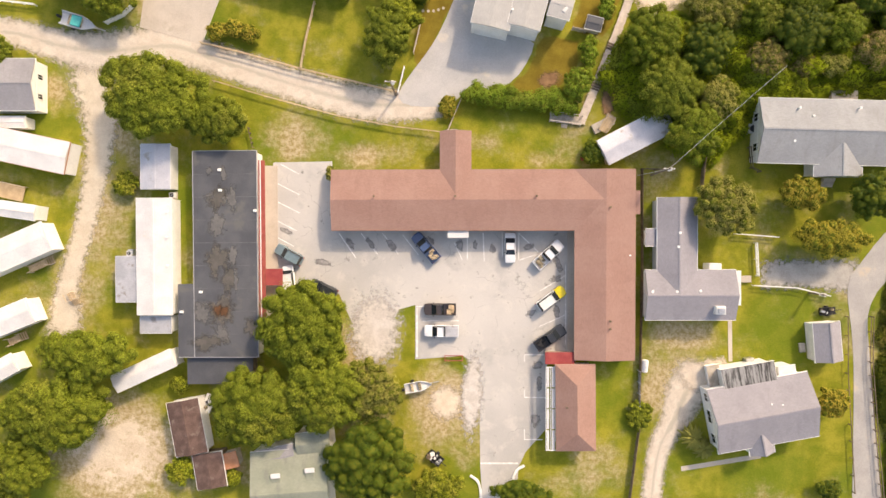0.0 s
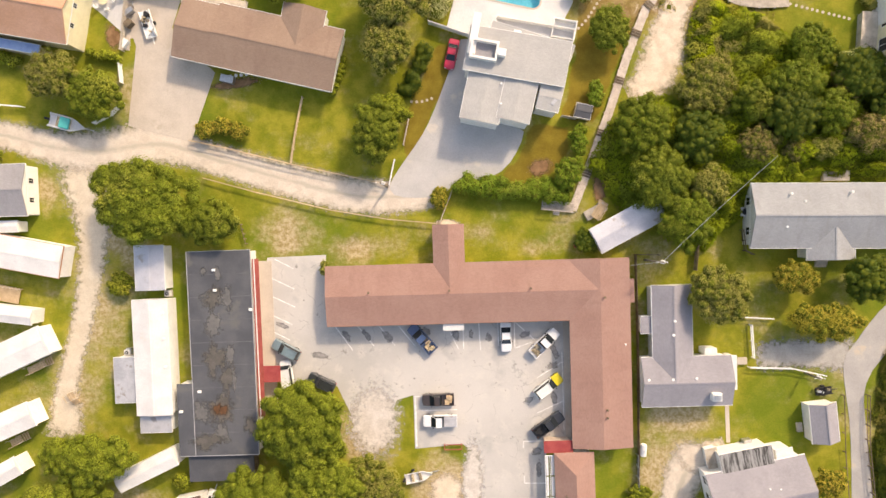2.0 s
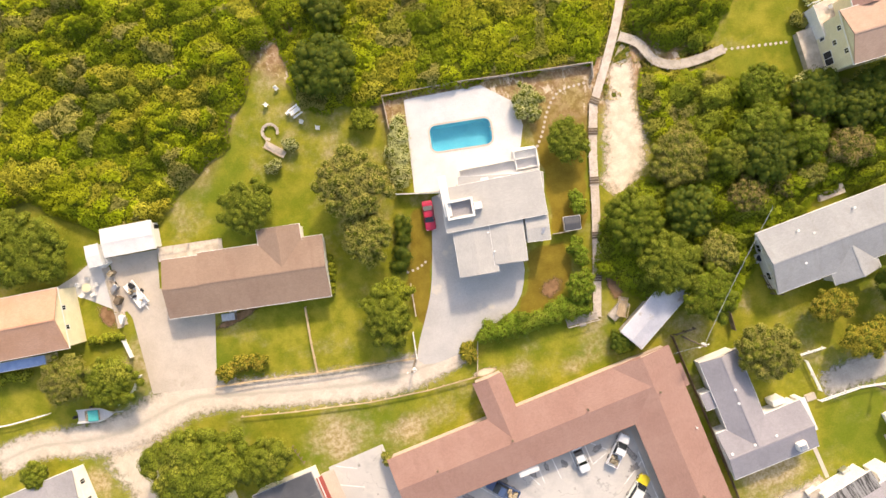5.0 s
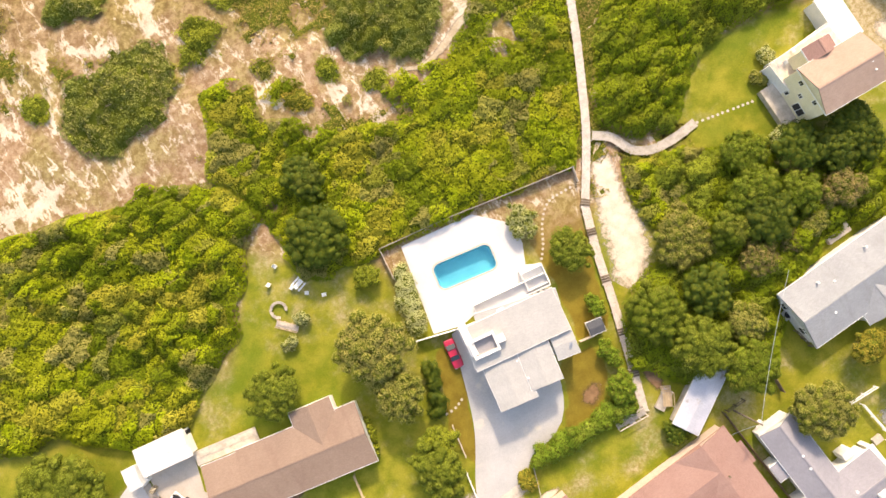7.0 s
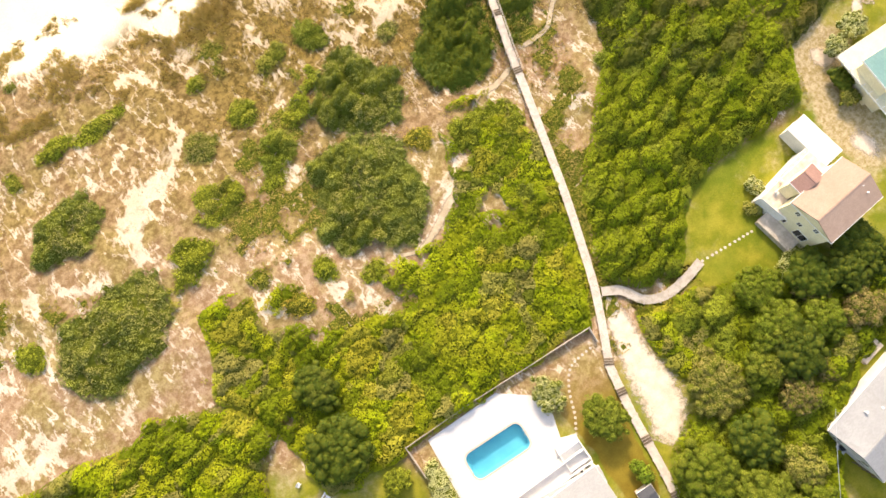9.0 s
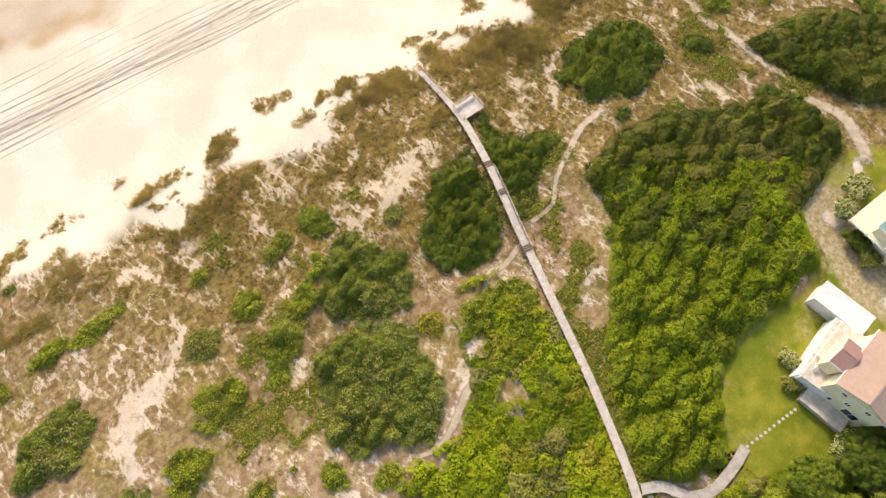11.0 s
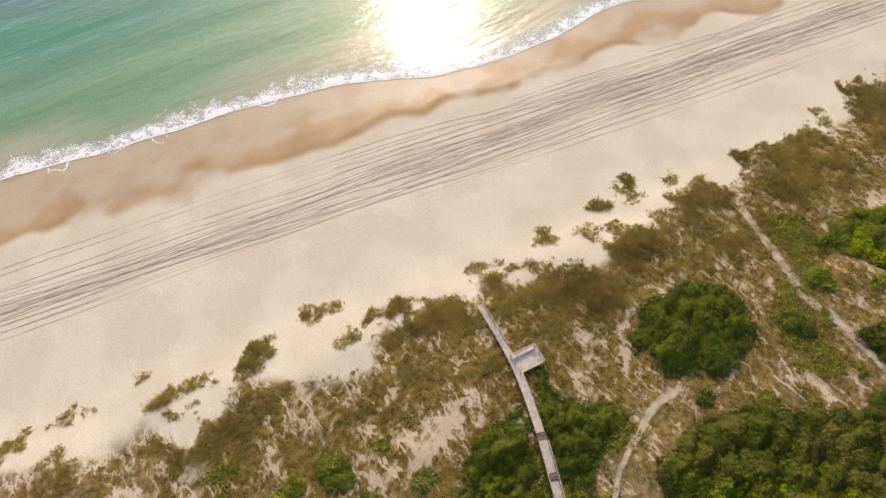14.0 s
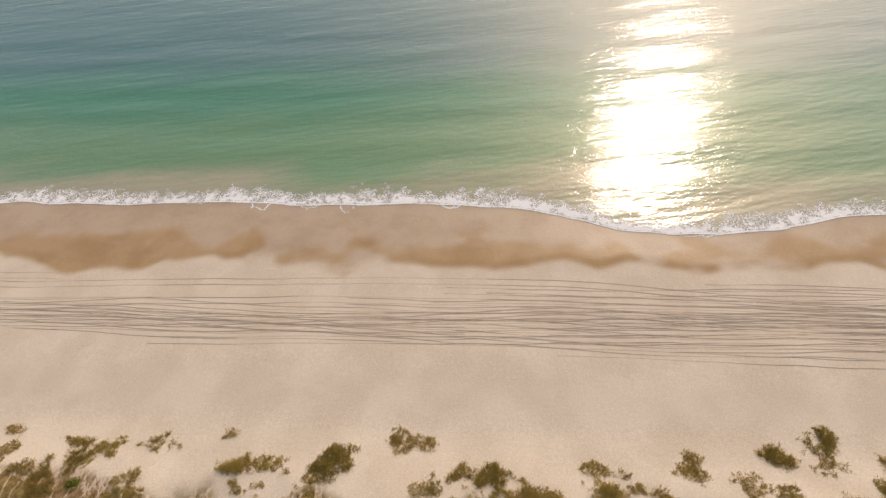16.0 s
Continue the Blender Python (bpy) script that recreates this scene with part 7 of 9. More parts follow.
thicket("scrub_walk", [(41.3, 56.7), (45.3, 54.3), (51.8, 52.2), (56.7, 48.0), (51.3, 42.8), (46.3, 35.1), (38.2, 34.3), (39.5, 42.5), (38.7, 51.1)], "leaf_mixed", "low olive scrub beside the sandy strip", 2.2, 1.7, seed=12)
thicket("scrub_road", [(70.69, -8.86), (74.76, 2.48), (83.57, 6.60), (88.13, -39.54), (74.52, -40.37), (72.17, -21.81)], "leaf_shore", "dark roadside scrub", 3.0, 2.0, seed=6)
thicket("scrub_far_east", [(116.60, 95.92), (133.16, 91.67), (140.23, 80.63), (141.99, 66.49), (128.59, 59.66), (120.47, 72.11), (116.40, 85.61)], "leaf_shore", "dark low thicket past the beach path", 3.0, 2.0, seed=7)
thicket("scrub_far_dune", [(135.06, 112.59), (153.40, 104.16), (172.66, 95.31), (187.22, 83.91), (167.00, 70.17), (147.19, 83.63), (133.61, 96.63), (131.10, 105.16)], "leaf_mixed", "low green dune scrub", 1.6, 2.0, seed=8, skip=0.4)

thicket("scrub_low", [(47.00, 102.91), (53.73, 97.82), (52.09, 89.29), (48.05, 80.60), (43.80, 72.52), (39.35, 65.02), (33.73, 59.00), (26.87, 63.07), (14.47, 71.20), (0.06, 82.48), (-8.41, 98.02), (3.03, 99.88), (11.27, 89.37), (21.16, 89.02), (27.22, 85.83), (34.64, 92.19), (38.82, 100.76)], "leaf_mixed", "low yellow-green growth over the back dune", 1.2, 1.5, seed=10, skip=0.48, per=36)

# single dune bushes
TONES = {"leaf_oak": "green", "leaf_deep": "dark green", "leaf_olive": "grey-green", "leaf_grey": "grey-green", "leaf_scrub": "yellow-green", "leaf_bright": "light green", "leaf_gold": "straw-yellow"}
for x, y, rx, ry, top, leaf in (
    (17.4, 117.5, 4.5, 4.0, 2.0, "leaf_oak"), (13.7, 113.8, 2.1, 1.8, 1.4, "leaf_bright"), (5.0, 117.1, 4.4, 3.9, 1.8, "leaf_scrub"), (17.2, 126.5, 2.8, 2.5, 1.2, "leaf_scrub"),
    (15.2, 136.6, 2.4, 1.6, 1.0, "leaf_scrub"), (8.3, 126.6, 2.9, 2.8, 1.2, "leaf_olive"), (27.6, 131.1, 3.4, 1.6, 1.0, "leaf_scrub"), (0.7, 102.6, 1.9, 2.1, 1.2, "leaf_scrub"),
    (10.1, 96.2, 2.1, 2.6, 1.4, "leaf_bright"), (-34.3, 118.4, 2.2, 2.7, 1.5, "leaf_bright"), (-19.2, 144.8, 1.5, 2.2, 1.0, "leaf_scrub"), (2.4, 95.2, 2.6, 2.6, 1.4, "leaf_gold"),
    (15.2, 90.7, 2.3, 1.7, 1.0, "leaf_scrub"), (35.7, 129.5, 2.4, 3.5, 1.4, "leaf_oak"),
):
    size = "low" if rx > 3 else "small"
    wind_bush((x, y), rx, ry, top, leaf, f"{size} {TONES[leaf]} bush rounded by wind on the dune", "dune bushes")
for x, y, rx, ry, top, leaf in (
    (-2.0, 142.2, 5.2, 1.9, 1.2, "leaf_scrub"), (-10.2, 144.5, 4.0, 1.9, 1.2, "leaf_scrub"), (43.6, 82.4, 2.8, 3.7, 2.0, "leaf_oak"), (36.2, 101.5, 2.7, 2.2, 1.2, "leaf_gold"),
    (68.7, 87.5, 2.9, 4.7, 2.2, "leaf_oak"), (-9.5, 159.2, 1.4, 1.1, 0.8, "leaf_olive"), (111.1, 101.9, 2.4, 3.0, 1.6, "leaf_deep"), (122.5, 105.0, 2.2, 2.6, 1.4, "leaf_oak"),
    (109.1, 83.8, 3.0, 4.6, 2.2, "leaf_deep"), (36.4, 108.8, 2.0, 1.7, 1.6, "leaf_oak"), (88.7, 103.0, 1.6, 1.4, 1.2, "leaf_deep"), (142.1, 82.8, 2.6, 3.0, 1.4, "leaf_oak"),
    (129.6, 98.3, 2.4, 1.5, 1.0, "leaf_scrub"), (45.4, 119.9, 2.3, 1.8, 1.2, "leaf_olive"),
):
    size = "low" if rx > 3 else "small"
    wind_bush((x, y), rx, ry, top, leaf, f"{size} {TONES[leaf]} bush rounded by wind on the dune", "dune bushes")
grown_bush([(19.1, 110.7), (23.8, 112.0), (29.5, 109.0), (33.8, 103.7), (32.6, 97.6), (28.8, 91.8), (24.0, 89.8), (17.3, 92.8), (13.7, 97.2), (13.5, 103.3)], 3.0, "leaf_grey", "large grey-green bush with a round wind-combed crown")
grown_bush([(25.0, 115.5), (27.6, 120.8), (33.2, 123.4), (37.5, 123.7), (39.2, 119.7), (41.5, 114.9), (39.5, 109.2), (35.4, 106.1), (30.2, 109.8)], 3.0, "leaf_grey", "large grey-green bush on the crest of the dune")
grown_bush([(21.7, 119.8), (27.0, 122.6), (31.4, 124.9), (32.1, 122.7), (28.1, 119.4), (24.0, 116.9)], 1.6, "leaf_bright", "yellow-green shrub on the windward side of a bush")
grown_bush([(-25.1, 130.4), (-20.6, 135.6), (-15.9, 136.3), (-11.7, 133.8), (-11.6, 128.3), (-14.2, 126.1), (-19.7, 126.5), (-23.5, 127.8)], 2.2, "leaf_grey", "low grey-green bush on litter-strewn sand")
grown_bush([(-28.0, 119.2), (-23.0, 118.9), (-17.4, 119.3), (-13.3, 117.6), (-10.0, 113.5), (-13.0, 107.5), (-17.8, 104.5), (-22.7, 104.3), (-28.4, 104.3), (-32.3, 106.7), (-32.5, 112.4)], 2.6, "leaf_grey", "long grey-green bush beside bare white sand")
grown_bush([(-10.1, 113.7), (-5.8, 116.1), (-1.7, 115.8), (-0.0, 111.9), (-3.6, 108.7), (-9.2, 108.9), (-12.5, 108.9)], 1.6, "leaf_scrub", "yellow-green bush at the end of a long bush")
grown_bush([(41.1, 98.9), (46.4, 100.1), (51.8, 97.4), (52.7, 92.5), (47.2, 88.0), (41.7, 89.9), (39.3, 95.4)], 1.5, "leaf_bright", "light green low bush beside the boardwalk")
grown_bush([(51.0, 118.4), (59.4, 121.1), (64.1, 119.5), (62.7, 114.2), (59.6, 108.4), (57.0, 103.8), (50.9, 101.8), (46.1, 104.3), (45.1, 108.3), (46.1, 112.8)], 3.6, "leaf_deep", "dark green bush beside the boardwalk")
grown_bush([(71.4, 121.4), (69.5, 116.6), (74.8, 113.1), (77.1, 108.9), (71.7, 106.2), (65.2, 103.2), (59.9, 103.0), (60.3, 106.2), (63.2, 111.5), (67.0, 118.0)], 3.0, "leaf_deep", "dark green bush against the boardwalk")
grown_bush([(85.9, 115.9), (92.2, 120.5), (99.1, 120.0), (106.3, 117.7), (107.9, 112.1), (104.9, 105.3), (97.5, 103.5), (90.8, 105.4), (87.1, 110.3)], 2.6, "leaf_deep", "dark green bush on the open dune")
grown_bush([(127.2, 112.6), (135.9, 109.9), (143.6, 107.7), (150.0, 104.7), (147.5, 97.0), (142.5, 90.5), (136.0, 94.7), (134.9, 102.8), (128.4, 108.0)], 1.8, "leaf_oak", "broad green bush on the far dune")

# low green growth scattered over the back dunes
LITTER = [(-13.4, 157.1), (7.8, 146.7), (15.1, 139.6), (9.7, 116.1), (1.1, 114.9), (0.9, 105.8), (-11.3, 105.8), (-20.7, 98.7), (-32.9, 99.4), (-45.3, 99.4), (-51.2, 104.9)]


def low_depth(x, y):
    v = seaward(x, y)
    d = (fbm(x + 11, y - 5, 11, 5) - 0.585 - 0.03 * ease(v, 100, 125) - 0.3 * ease(v, 140, 152)) * 16 + 2.2 * (fbm(x, y, 1.6, 3) - 0.5)
    d = np.where(v < 60, -1.0, d)
    d = d - 0.9 * ease(rim(LITTER, x, y), -2, 4) - 1.2 * bare_ground(x, y)
    for poly in (TAN_LAWN, YARD, DECK_AREA):
        d = np.minimum(d, -rim(poly, x, y) - 0.5)
    return d


tagged(new("low_scrub", canopy("low_scrub", (-105, 160, 20, 205), low_depth, 0.5, "leaf_low", np.random.default_rng(33), 15.0, 0.2, shrub=1.4, low=0.3, steep=1.6, rough=0.2)), "low yellow-green growth scattered on dune sand", "shrubs", kind="stuff")

# dune grass: dense clumps along the beach edge and thin tufts behind
CLUMPS = []  # place, radii along and across the shore, and whether it is dense
CLUMPS += [
    (34.0, 154.9, 3.2, 3.4, 1), (61.2, 141.4, 8.1, 3.7, 1), (58.8, 147.0, 2.9, 2.1, 1), (65.6, 143.2, 4.2, 1.4, 0),
    (76.4, 141.7, 2.8, 1.9, 1), (81.5, 133.2, 10.7, 2.8, 1), (89.2, 126.6, 6.1, 2.8, 1), (46.4, 155.8, 4.7, 2.5, 0),
    (48.6, 147.1, 3.0, 2.4, 0), (15.4, 163.7, 2.2, 1.5, 0), (22.1, 156.8, 3.6, 2.0, 0), (17.2, 157.2, 2.7, 1.2, 1),
]
CLUMPS += [
    (3.8, 163.9, 4.1, 2.0, 0), (-5.4, 165.6, 2.7, 1.8, 0), (90.4, 141.4, 3.1, 2.9, 0), (97.6, 138.0, 3.7, 3.7, 0),
    (104.9, 142.1, 2.7, 2.3, 1), (112.7, 141.1, 4.6, 3.3, 0), (122.1, 138.0, 2.5, 2.5, 0), (121.8, 129.7, 6.4, 3.5, 1),
    (102.9, 129.7, 6.2, 3.4, 1), (137.9, 133.2, 1.6, 2.3, 1), (143.8, 128.4, 3.0, 3.7, 1), (153.6, 127.0, 5.3, 3.2, 1),
]
CLUMPS += [
    (163.3, 131.3, 2.4, 1.7, 0), (174.8, 126.1, 4.9, 7.1, 1), (139.3, 121.9, 6.1, 3.7, 1), (88.1, 134.3, 4.2, 1.5, 0),
    (80.1, 141.2, 3.2, 1.2, 0), (-23.7, 172.4, 2.7, 1.5, 0), (-20.0, 163.9, 4.0, 2.0, 0), (43.4, 156.8, 1.9, 1.0, 0),
    (91.6, 143.9, 3.0, 2.1, 0), (114.3, 143.2, 3.5, 2.1, 0),
]
rng = np.random.default_rng(21)
spots, heights = [], []
for cx, cy, rx, ry, dense in CLUMPS:
    k = int(rx * ry * (44 if dense else 40)) + 40
    a, d = rng.uniform(0, math.tau, k), rng.random(k) ** 0.5 * 1.4
    ex, ey = rx * d * np.cos(a), ry * d * np.sin(a)
    at = np.column_stack([cx + CU * ex - SU * ey, cy + SU * ex + CU * ey])
    chance = (1.3 if dense else 1.05) - d + (1.5 if dense else 2.2) * (fbm(at[:, 0], at[:, 1], 2.4, 4) - 0.5) - 0.35 * rng.random(k)
    keep = chance > 0.28
    spots.append(at[keep])
    heights.append((0.8 if dense else 0.5) + 1.3 * np.clip(chance[keep], 0, 1) * (1.0 if dense else 0.5))
n = 52000
p = np.column_stack(shore_point(rng.uniform(-110, 240, n), 96 + 76 * rng.random(n) ** 0.7))
off = seaward(p[:, 0], p[:, 1]) - np.interp(along(p[:, 0], p[:, 1]), EDGE_U, EDGE_V)
thick = fbm(p[:, 0], p[:, 1], 5, 5) + 0.05 * ease(off, -30, -8) - 0.16 * ease(off, -4, 5) - 0.07 * rng.random(n) - 0.14 * (1 - ease(off, -62, -30)) - 0.06 * ease(off, -13, -2)
keep = (thick - 0.2 * bay(p[:, 0], p[:, 1]) - 0.3 * bare_ground(p[:, 0], p[:, 1]) - 0.2 * ease(rim(LITTER, p[:, 0], p[:, 1]), -2, 4) - 0.05 * (1 - ease(along(p[:, 0], p[:, 1]), -12, 16)) > 0.455) & (off < 1.5) & (rim(TAN_LAWN, p[:, 0], p[:, 1]) < -1)
spots.append(p[keep])
heights.append(0.45 + 0.6 * rng.random(keep.sum()))
# the thick band along the crest of the foredune
n = 34000
u, off = rng.uniform(-70, 200, n), 6 - 18 * rng.random(n) ** 1.1
p = np.column_stack(shore_point(u, np.interp(u, EDGE_U, EDGE_V) + off))
thick = fbm(p[:, 0] + 40, p[:, 1], 4.5, 5) - 0.07 * (1 - ease(off, -12, -4)) - 0.1 * ease(off, -1.5, 4) - 0.05 * rng.random(n) - 0.15 * bay(p[:, 0], p[:, 1]) - 0.25 * bare_ground(p[:, 0], p[:, 1])
thick = thick - 0.05 * (1 - ease(u, -12, 16)) + 0.035 * ease(u, 12, 30)
keep = thick > 0.455
spots.append(p[keep])
heights.append(0.5 + 4.0 * np.clip(thick[keep] - 0.455, 0, 0.16) + 0.3 * rng.random(keep.sum()))
p, high = np.concatenate(spots), np.concatenate(heights)
n = len(p)
zz = ground_z(p[:, 0], p[:, 1])
per = 9
c = np.repeat(np.column_stack([p, zz]), per, 0) + np.column_stack([rng.normal(size=(n * per, 2)) * 0.2, np.zeros(n * per)])
a = rng.uniform(0, math.tau, n * per)
tall = np.repeat(high, per)
lean, h = rng.uniform(0.2, 0.6, n * per) * tall, rng.uniform(0.15, 0.55, n * per) * tall
tip = c + np.column_stack([np.cos(a) * lean, np.sin(a) * lean, h])
side = np.column_stack([-np.sin(a), np.cos(a), 0 * a]) * 0.055
verts = np.stack([c - side, c + side, tip], 1).reshape(-1, 3)
faces = np.arange(n * per * 3).reshape(-1, 3)
tone = np.repeat(np.clip(2.6 * (fbm(p[:, 0] + 9, p[:, 1], 7, 4) - 0.5) + 0.25 + 0.5 * rng.random(n) - 0.08 * (high > 1.1), 0, 1), per * 3)
grass = quick_mesh("dune_grass", verts.tolist(), faces.tolist(), {"tone": tone, "dryness": np.repeat(rng.random(n), per * 3)}, [M["leaf_grass"]])
grass.attributes.new("lie", "FLOAT_VECTOR", "POINT").data.foreach_set("vector", np.tile(np.array([0, 0, 0.5], np.float32), len(verts)))
tagged(new("dune_grass", grass), "straw-green tufts of dune grass at the beach edge", "dune grass", kind="stuff")

# shrubs at the yellow house
for q, rx, ry, top, leaf, label in (
    ((98.30, 64.15), 26, 24, 2.4, "leaf_pale", "pale bushy shrub on sand at the yellow house"), ((103.34, 64.63), 34, 26, 2.4, "leaf_pale", "grey-green shrub on sand at the yellow house"),
    ((94.77, 59.53), 22, 30, 2.2, "leaf_deep", "dark green shrub below the deck"), ((93.48, 56.54), 22, 22, 2.0, "leaf_olive", "grey-green shrub below the deck"),
    ((70.64, 56.97), 14, 24, 1.4, "leaf_pale", "pale shrub beside the deck of the tan house"), ((67.34, 55.08), 12, 16, 1.2, "leaf_olive", "brownish shrub beside the deck of the tan house"),
    ((64.43, 44.44), 34, 26, 2.6, "leaf_pale", "silvery shrub at the foot of the tan house"),
):
    tree(q, rx * 0.0936, ry * 0.0936, top, leaf, label, name="bush", category="bush", trunk=False)


# ---- pool ----
c, s = math.cos(radians(POOL[2])), math.sin(radians(POOL[2]))


def pool_outline(grow=0.0, n=6):
    hl, hw, r = POOL[3] / 2 + grow, POOL[4] / 2 + grow, 1.1 + grow
    out = []
    for cx, cy, a0 in ((hl - r, hw - r, 0), (-hl + r, hw - r, 90), (-hl + r, -hw + r, 180), (hl - r, -hw + r, 270)):
        for k in range(n + 1):
            a = radians(a0 + 90 * k / n)
            x, y = cx + r * math.cos(a), cy + r * math.sin(a)
            out.append((POOL[0] + c * x - s * y, POOL[1] + s * x + c * y))
    return out


DECK = [(3.33, 65.05), (15.97, 62.92), (20.46, 58.15), (20.31, 54.35), (18.64, 51.03), (20.85, 49.83), (19.40, 46.31), (7.23, 48.99), (4.48, 48.58), (-0.28, 50.09)]
bm = bmesh.new()
loops = []
for outline in (DECK, pool_outline(0.0)):
    vs0 = [bm.verts.new((x, y, 0.15)) for x, y in outline]
    loops.append([bm.edges.new((vs0[k], vs0[(k + 1) % len(vs0)])) for k in range(len(vs0))])
bmesh.ops.triangle_fill(bm, edges=loops[0] + loops[1], use_beauty=True)
low = bmesh.ops.extrude_face_region(bm, geom=bm.faces[:])
bmesh.ops.translate(bm, verts=[v for v in low["geom"] if isinstance(v, bmesh.types.BMVert)], vec=(0, 0, -0.3))
bmesh.ops.recalc_face_normals(bm, faces=bm.faces[:])
tagged(part("pool_deck", bm, M["deck_paint"]), "bright white concrete pool deck", "pool deck", kind="structure")
pool = thing("swimming_pool", 0, 0, 0, 0, "blue swimming pool set in a white deck", "swimming pool")
bm = bmesh.new()
rim_v = [bm.verts.new((x, y, 0.14)) for x, y in pool_outline(-0.01)]
bed_v = [bm.verts.new((x, y, -1.5)) for x, y in pool_outline(-0.25)]
for k in range(len(rim_v)):
    bm.faces.new((rim_v[k], rim_v[(k + 1) % len(rim_v)], bed_v[(k + 1) % len(rim_v)], bed_v[k]))
bm.faces.new(bed_v)
part("shell", bm, M["pool_shell"], pool, "blue plastered pool shell")
bm = bmesh.new()
bm.faces.new([bm.verts.new((x, y, 0.0)) for x, y in pool_outline(-0.02)])
water = part("water", bm, M["pool_water"], pool, "clear blue water")
water.visible_shadow = False
bm = bmesh.new()
ring_a, ring_b = pool_outline(0.28), pool_outline(-0.02)
va, vb = [bm.verts.new((x, y, 0.19)) for x, y in ring_a], [bm.verts.new((x, y, 0.19)) for x, y in ring_b]
for k in range(len(va)):
    bm.faces.new((va[k], va[(k + 1) % len(va)], vb[(k + 1) % len(va)], vb[k]))
part("coping", bm, M["concrete"], pool, "pale stone coping")
for k in range(2):
    part("ladder_rail", tubes(((POOL[0] + c * (POOL[3] / 2 + 0.3) + 0.5 * k * -s, POOL[1] + s * (POOL[3] / 2 + 0.3) + 0.5 * k * c, 0.15), (POOL[0] + c * (POOL[3] / 2 - 0.3) + 0.5 * k * -s, POOL[1] + s * (POOL[3] / 2 - 0.3) + 0.5 * k * c, 0.75), 0.04)), M["steel"], pool)


# ---- fences ----
def fence(points, label, height=1.1, gap=2.4, rails=2, wood="old_wood", boards=False, rail_size=0.1, category="fence", post=0.07):
    x0, y0 = points[0]
    ob = thing("fence", x0, y0, 0, 0, label, category)
    post_mesh = None
    for (ax, ay), (bx, by) in zip(points, points[1:]):
        a, b = Vector((ax - x0, ay - y0)), Vector((bx - x0, by - y0))
        length, turn = (b - a).length, math.degrees(math.atan2(b.y - a.y, b.x - a.x))
        n = max(1, round(length / gap))
        for k in range(n + 1):
            p = a.lerp(b, k / n)
            z = float(ground_z(p.x + x0, p.y + y0))
            if post_mesh is None:
                first = part("post", boxes((-post, post, -post, post, -0.2, height + 0.08)), M[wood], ob)
                post_mesh = first.data
            else:
                first = new("post", post_mesh)
                first.parent = ob
            first.matrix_basis = pose(p.x, p.y, z, 0, 0, turn)
        mid = (a + b) / 2
        z = float(ground_z(mid.x + x0, mid.y + y0))
        if boards:
            moved(part("boarding", boxes(*[(-length / 2 + 0.16 * k, -length / 2 + 0.16 * k + 0.145, -0.02, 0.02, 0.05, height + 0.03 * (k % 3)) for k in range(int(length / 0.16))]), M[wood], ob), mid.x, mid.y, z, turn)
        for k in range(rails):
            h = height * (k + 1) / rails - 0.08
            moved(part("rail", boxes((-length / 2, length / 2, -rail_size / 2, rail_size / 2, h, h + rail_size)), M[wood], ob), mid.x, mid.y + 0.0, z, turn)
    return ob


fence([(-40.31, 24.87), (-31.58, 22.68), (-19.05, 19.91), (-9.50, 18.54), (-1.16, 17.96)], "low split-rail fence along the sandy lane", 0.8, 2.6, 1, "tan_wood", rail_size=0.16)
fence([(-0.79, 18.17), (1.37, 24.08)], "short wooden rail fence by the motel", 0.9, 2.0, 2, "old_wood")
fence([(-42.61, 31.06), (-36.13, 29.80), (-25.69, 27.42), (-9.45, 24.25)], "pale wooden yard fence along the lane", 1.1, 2.4, 2, "tan_wood", rail_size=0.13)
fence([(-23.84, 38.46), (-24.96, 32.51), (-25.69, 27.42)], "pale wooden fence dividing the lawn", 1.1, 2.4, 2, "tan_wood", rail_size=0.13)
fence([(-8.44, 28.36), (-9.28, 24.17)], "short white fence panel at the lane", 1.2, 1.5, 2, "white_trim")
fence([(-0.57, 61.39), (0.15, 66.69), (12.61, 64.54), (22.34, 62.38), (34.08, 59.90), (33.45, 57.56)], "grey board fence round the pool garden", 1.1, 2.4, 2, "old_wood", boards=True)
fence([(-3.17, 50.77), (3.48, 48.62)], "white board fence beside the pool deck", 1.6, 1.8, 2, "white_trim", boards=True)
fence([(18.85, 35.83), (21.11, 35.44)], "grey garden gate panel beside a bin store", 1.4, 1.2, 2, "old_wood", boards=True)
fence([(47.10, 3.54), (53.91, 3.31)], "white rail fence on the lawn", 1.0, 2.4, 2, "white_trim", rail_size=0.13)
fence([(50.49, 2.21), (51.06, -3.17)], "white double-rail fence at the gravel spur", 1.0, 2.4, 2, "white_trim", rail_size=0.16)
fence([(50.50, -4.78), (57.39, -4.80), (62.67, -5.84)], "long white rail fence on the lawn", 1.0, 2.4, 2, "white_trim", rail_size=0.13)
fence([(31.42, 13.43), (32.26, -2.43), (32.82, -18.36), (33.14, -29.65), (32.25, -41.05)], "dark board fence behind the motel", 1.1, 2.4, 2, "dark_wood", boards=True)
fence([(69.78, -8.91), (70.03, -16.34), (71.49, -27.45), (73.14, -38.58)], "dark rail fence along the road", 1.1, 2.4, 2, "dark_wood")
fence([(65.96, -9.11), (66.50, -18.40), (68.71, -37.91)], "dark edge fence beside the road", 0.7, 3.0, 1, "dark_wood")
fence([(41.38, 15.56), (41.16, 11.08)], "dark board fence between back yards", 1.4, 2.0, 2, "dark_wood", boards=True)
fence([(31.97, 13.45), (35.21, 13.42)], "old wire fence behind the motel", 1.2, 2.0, 2, "dark_wood")
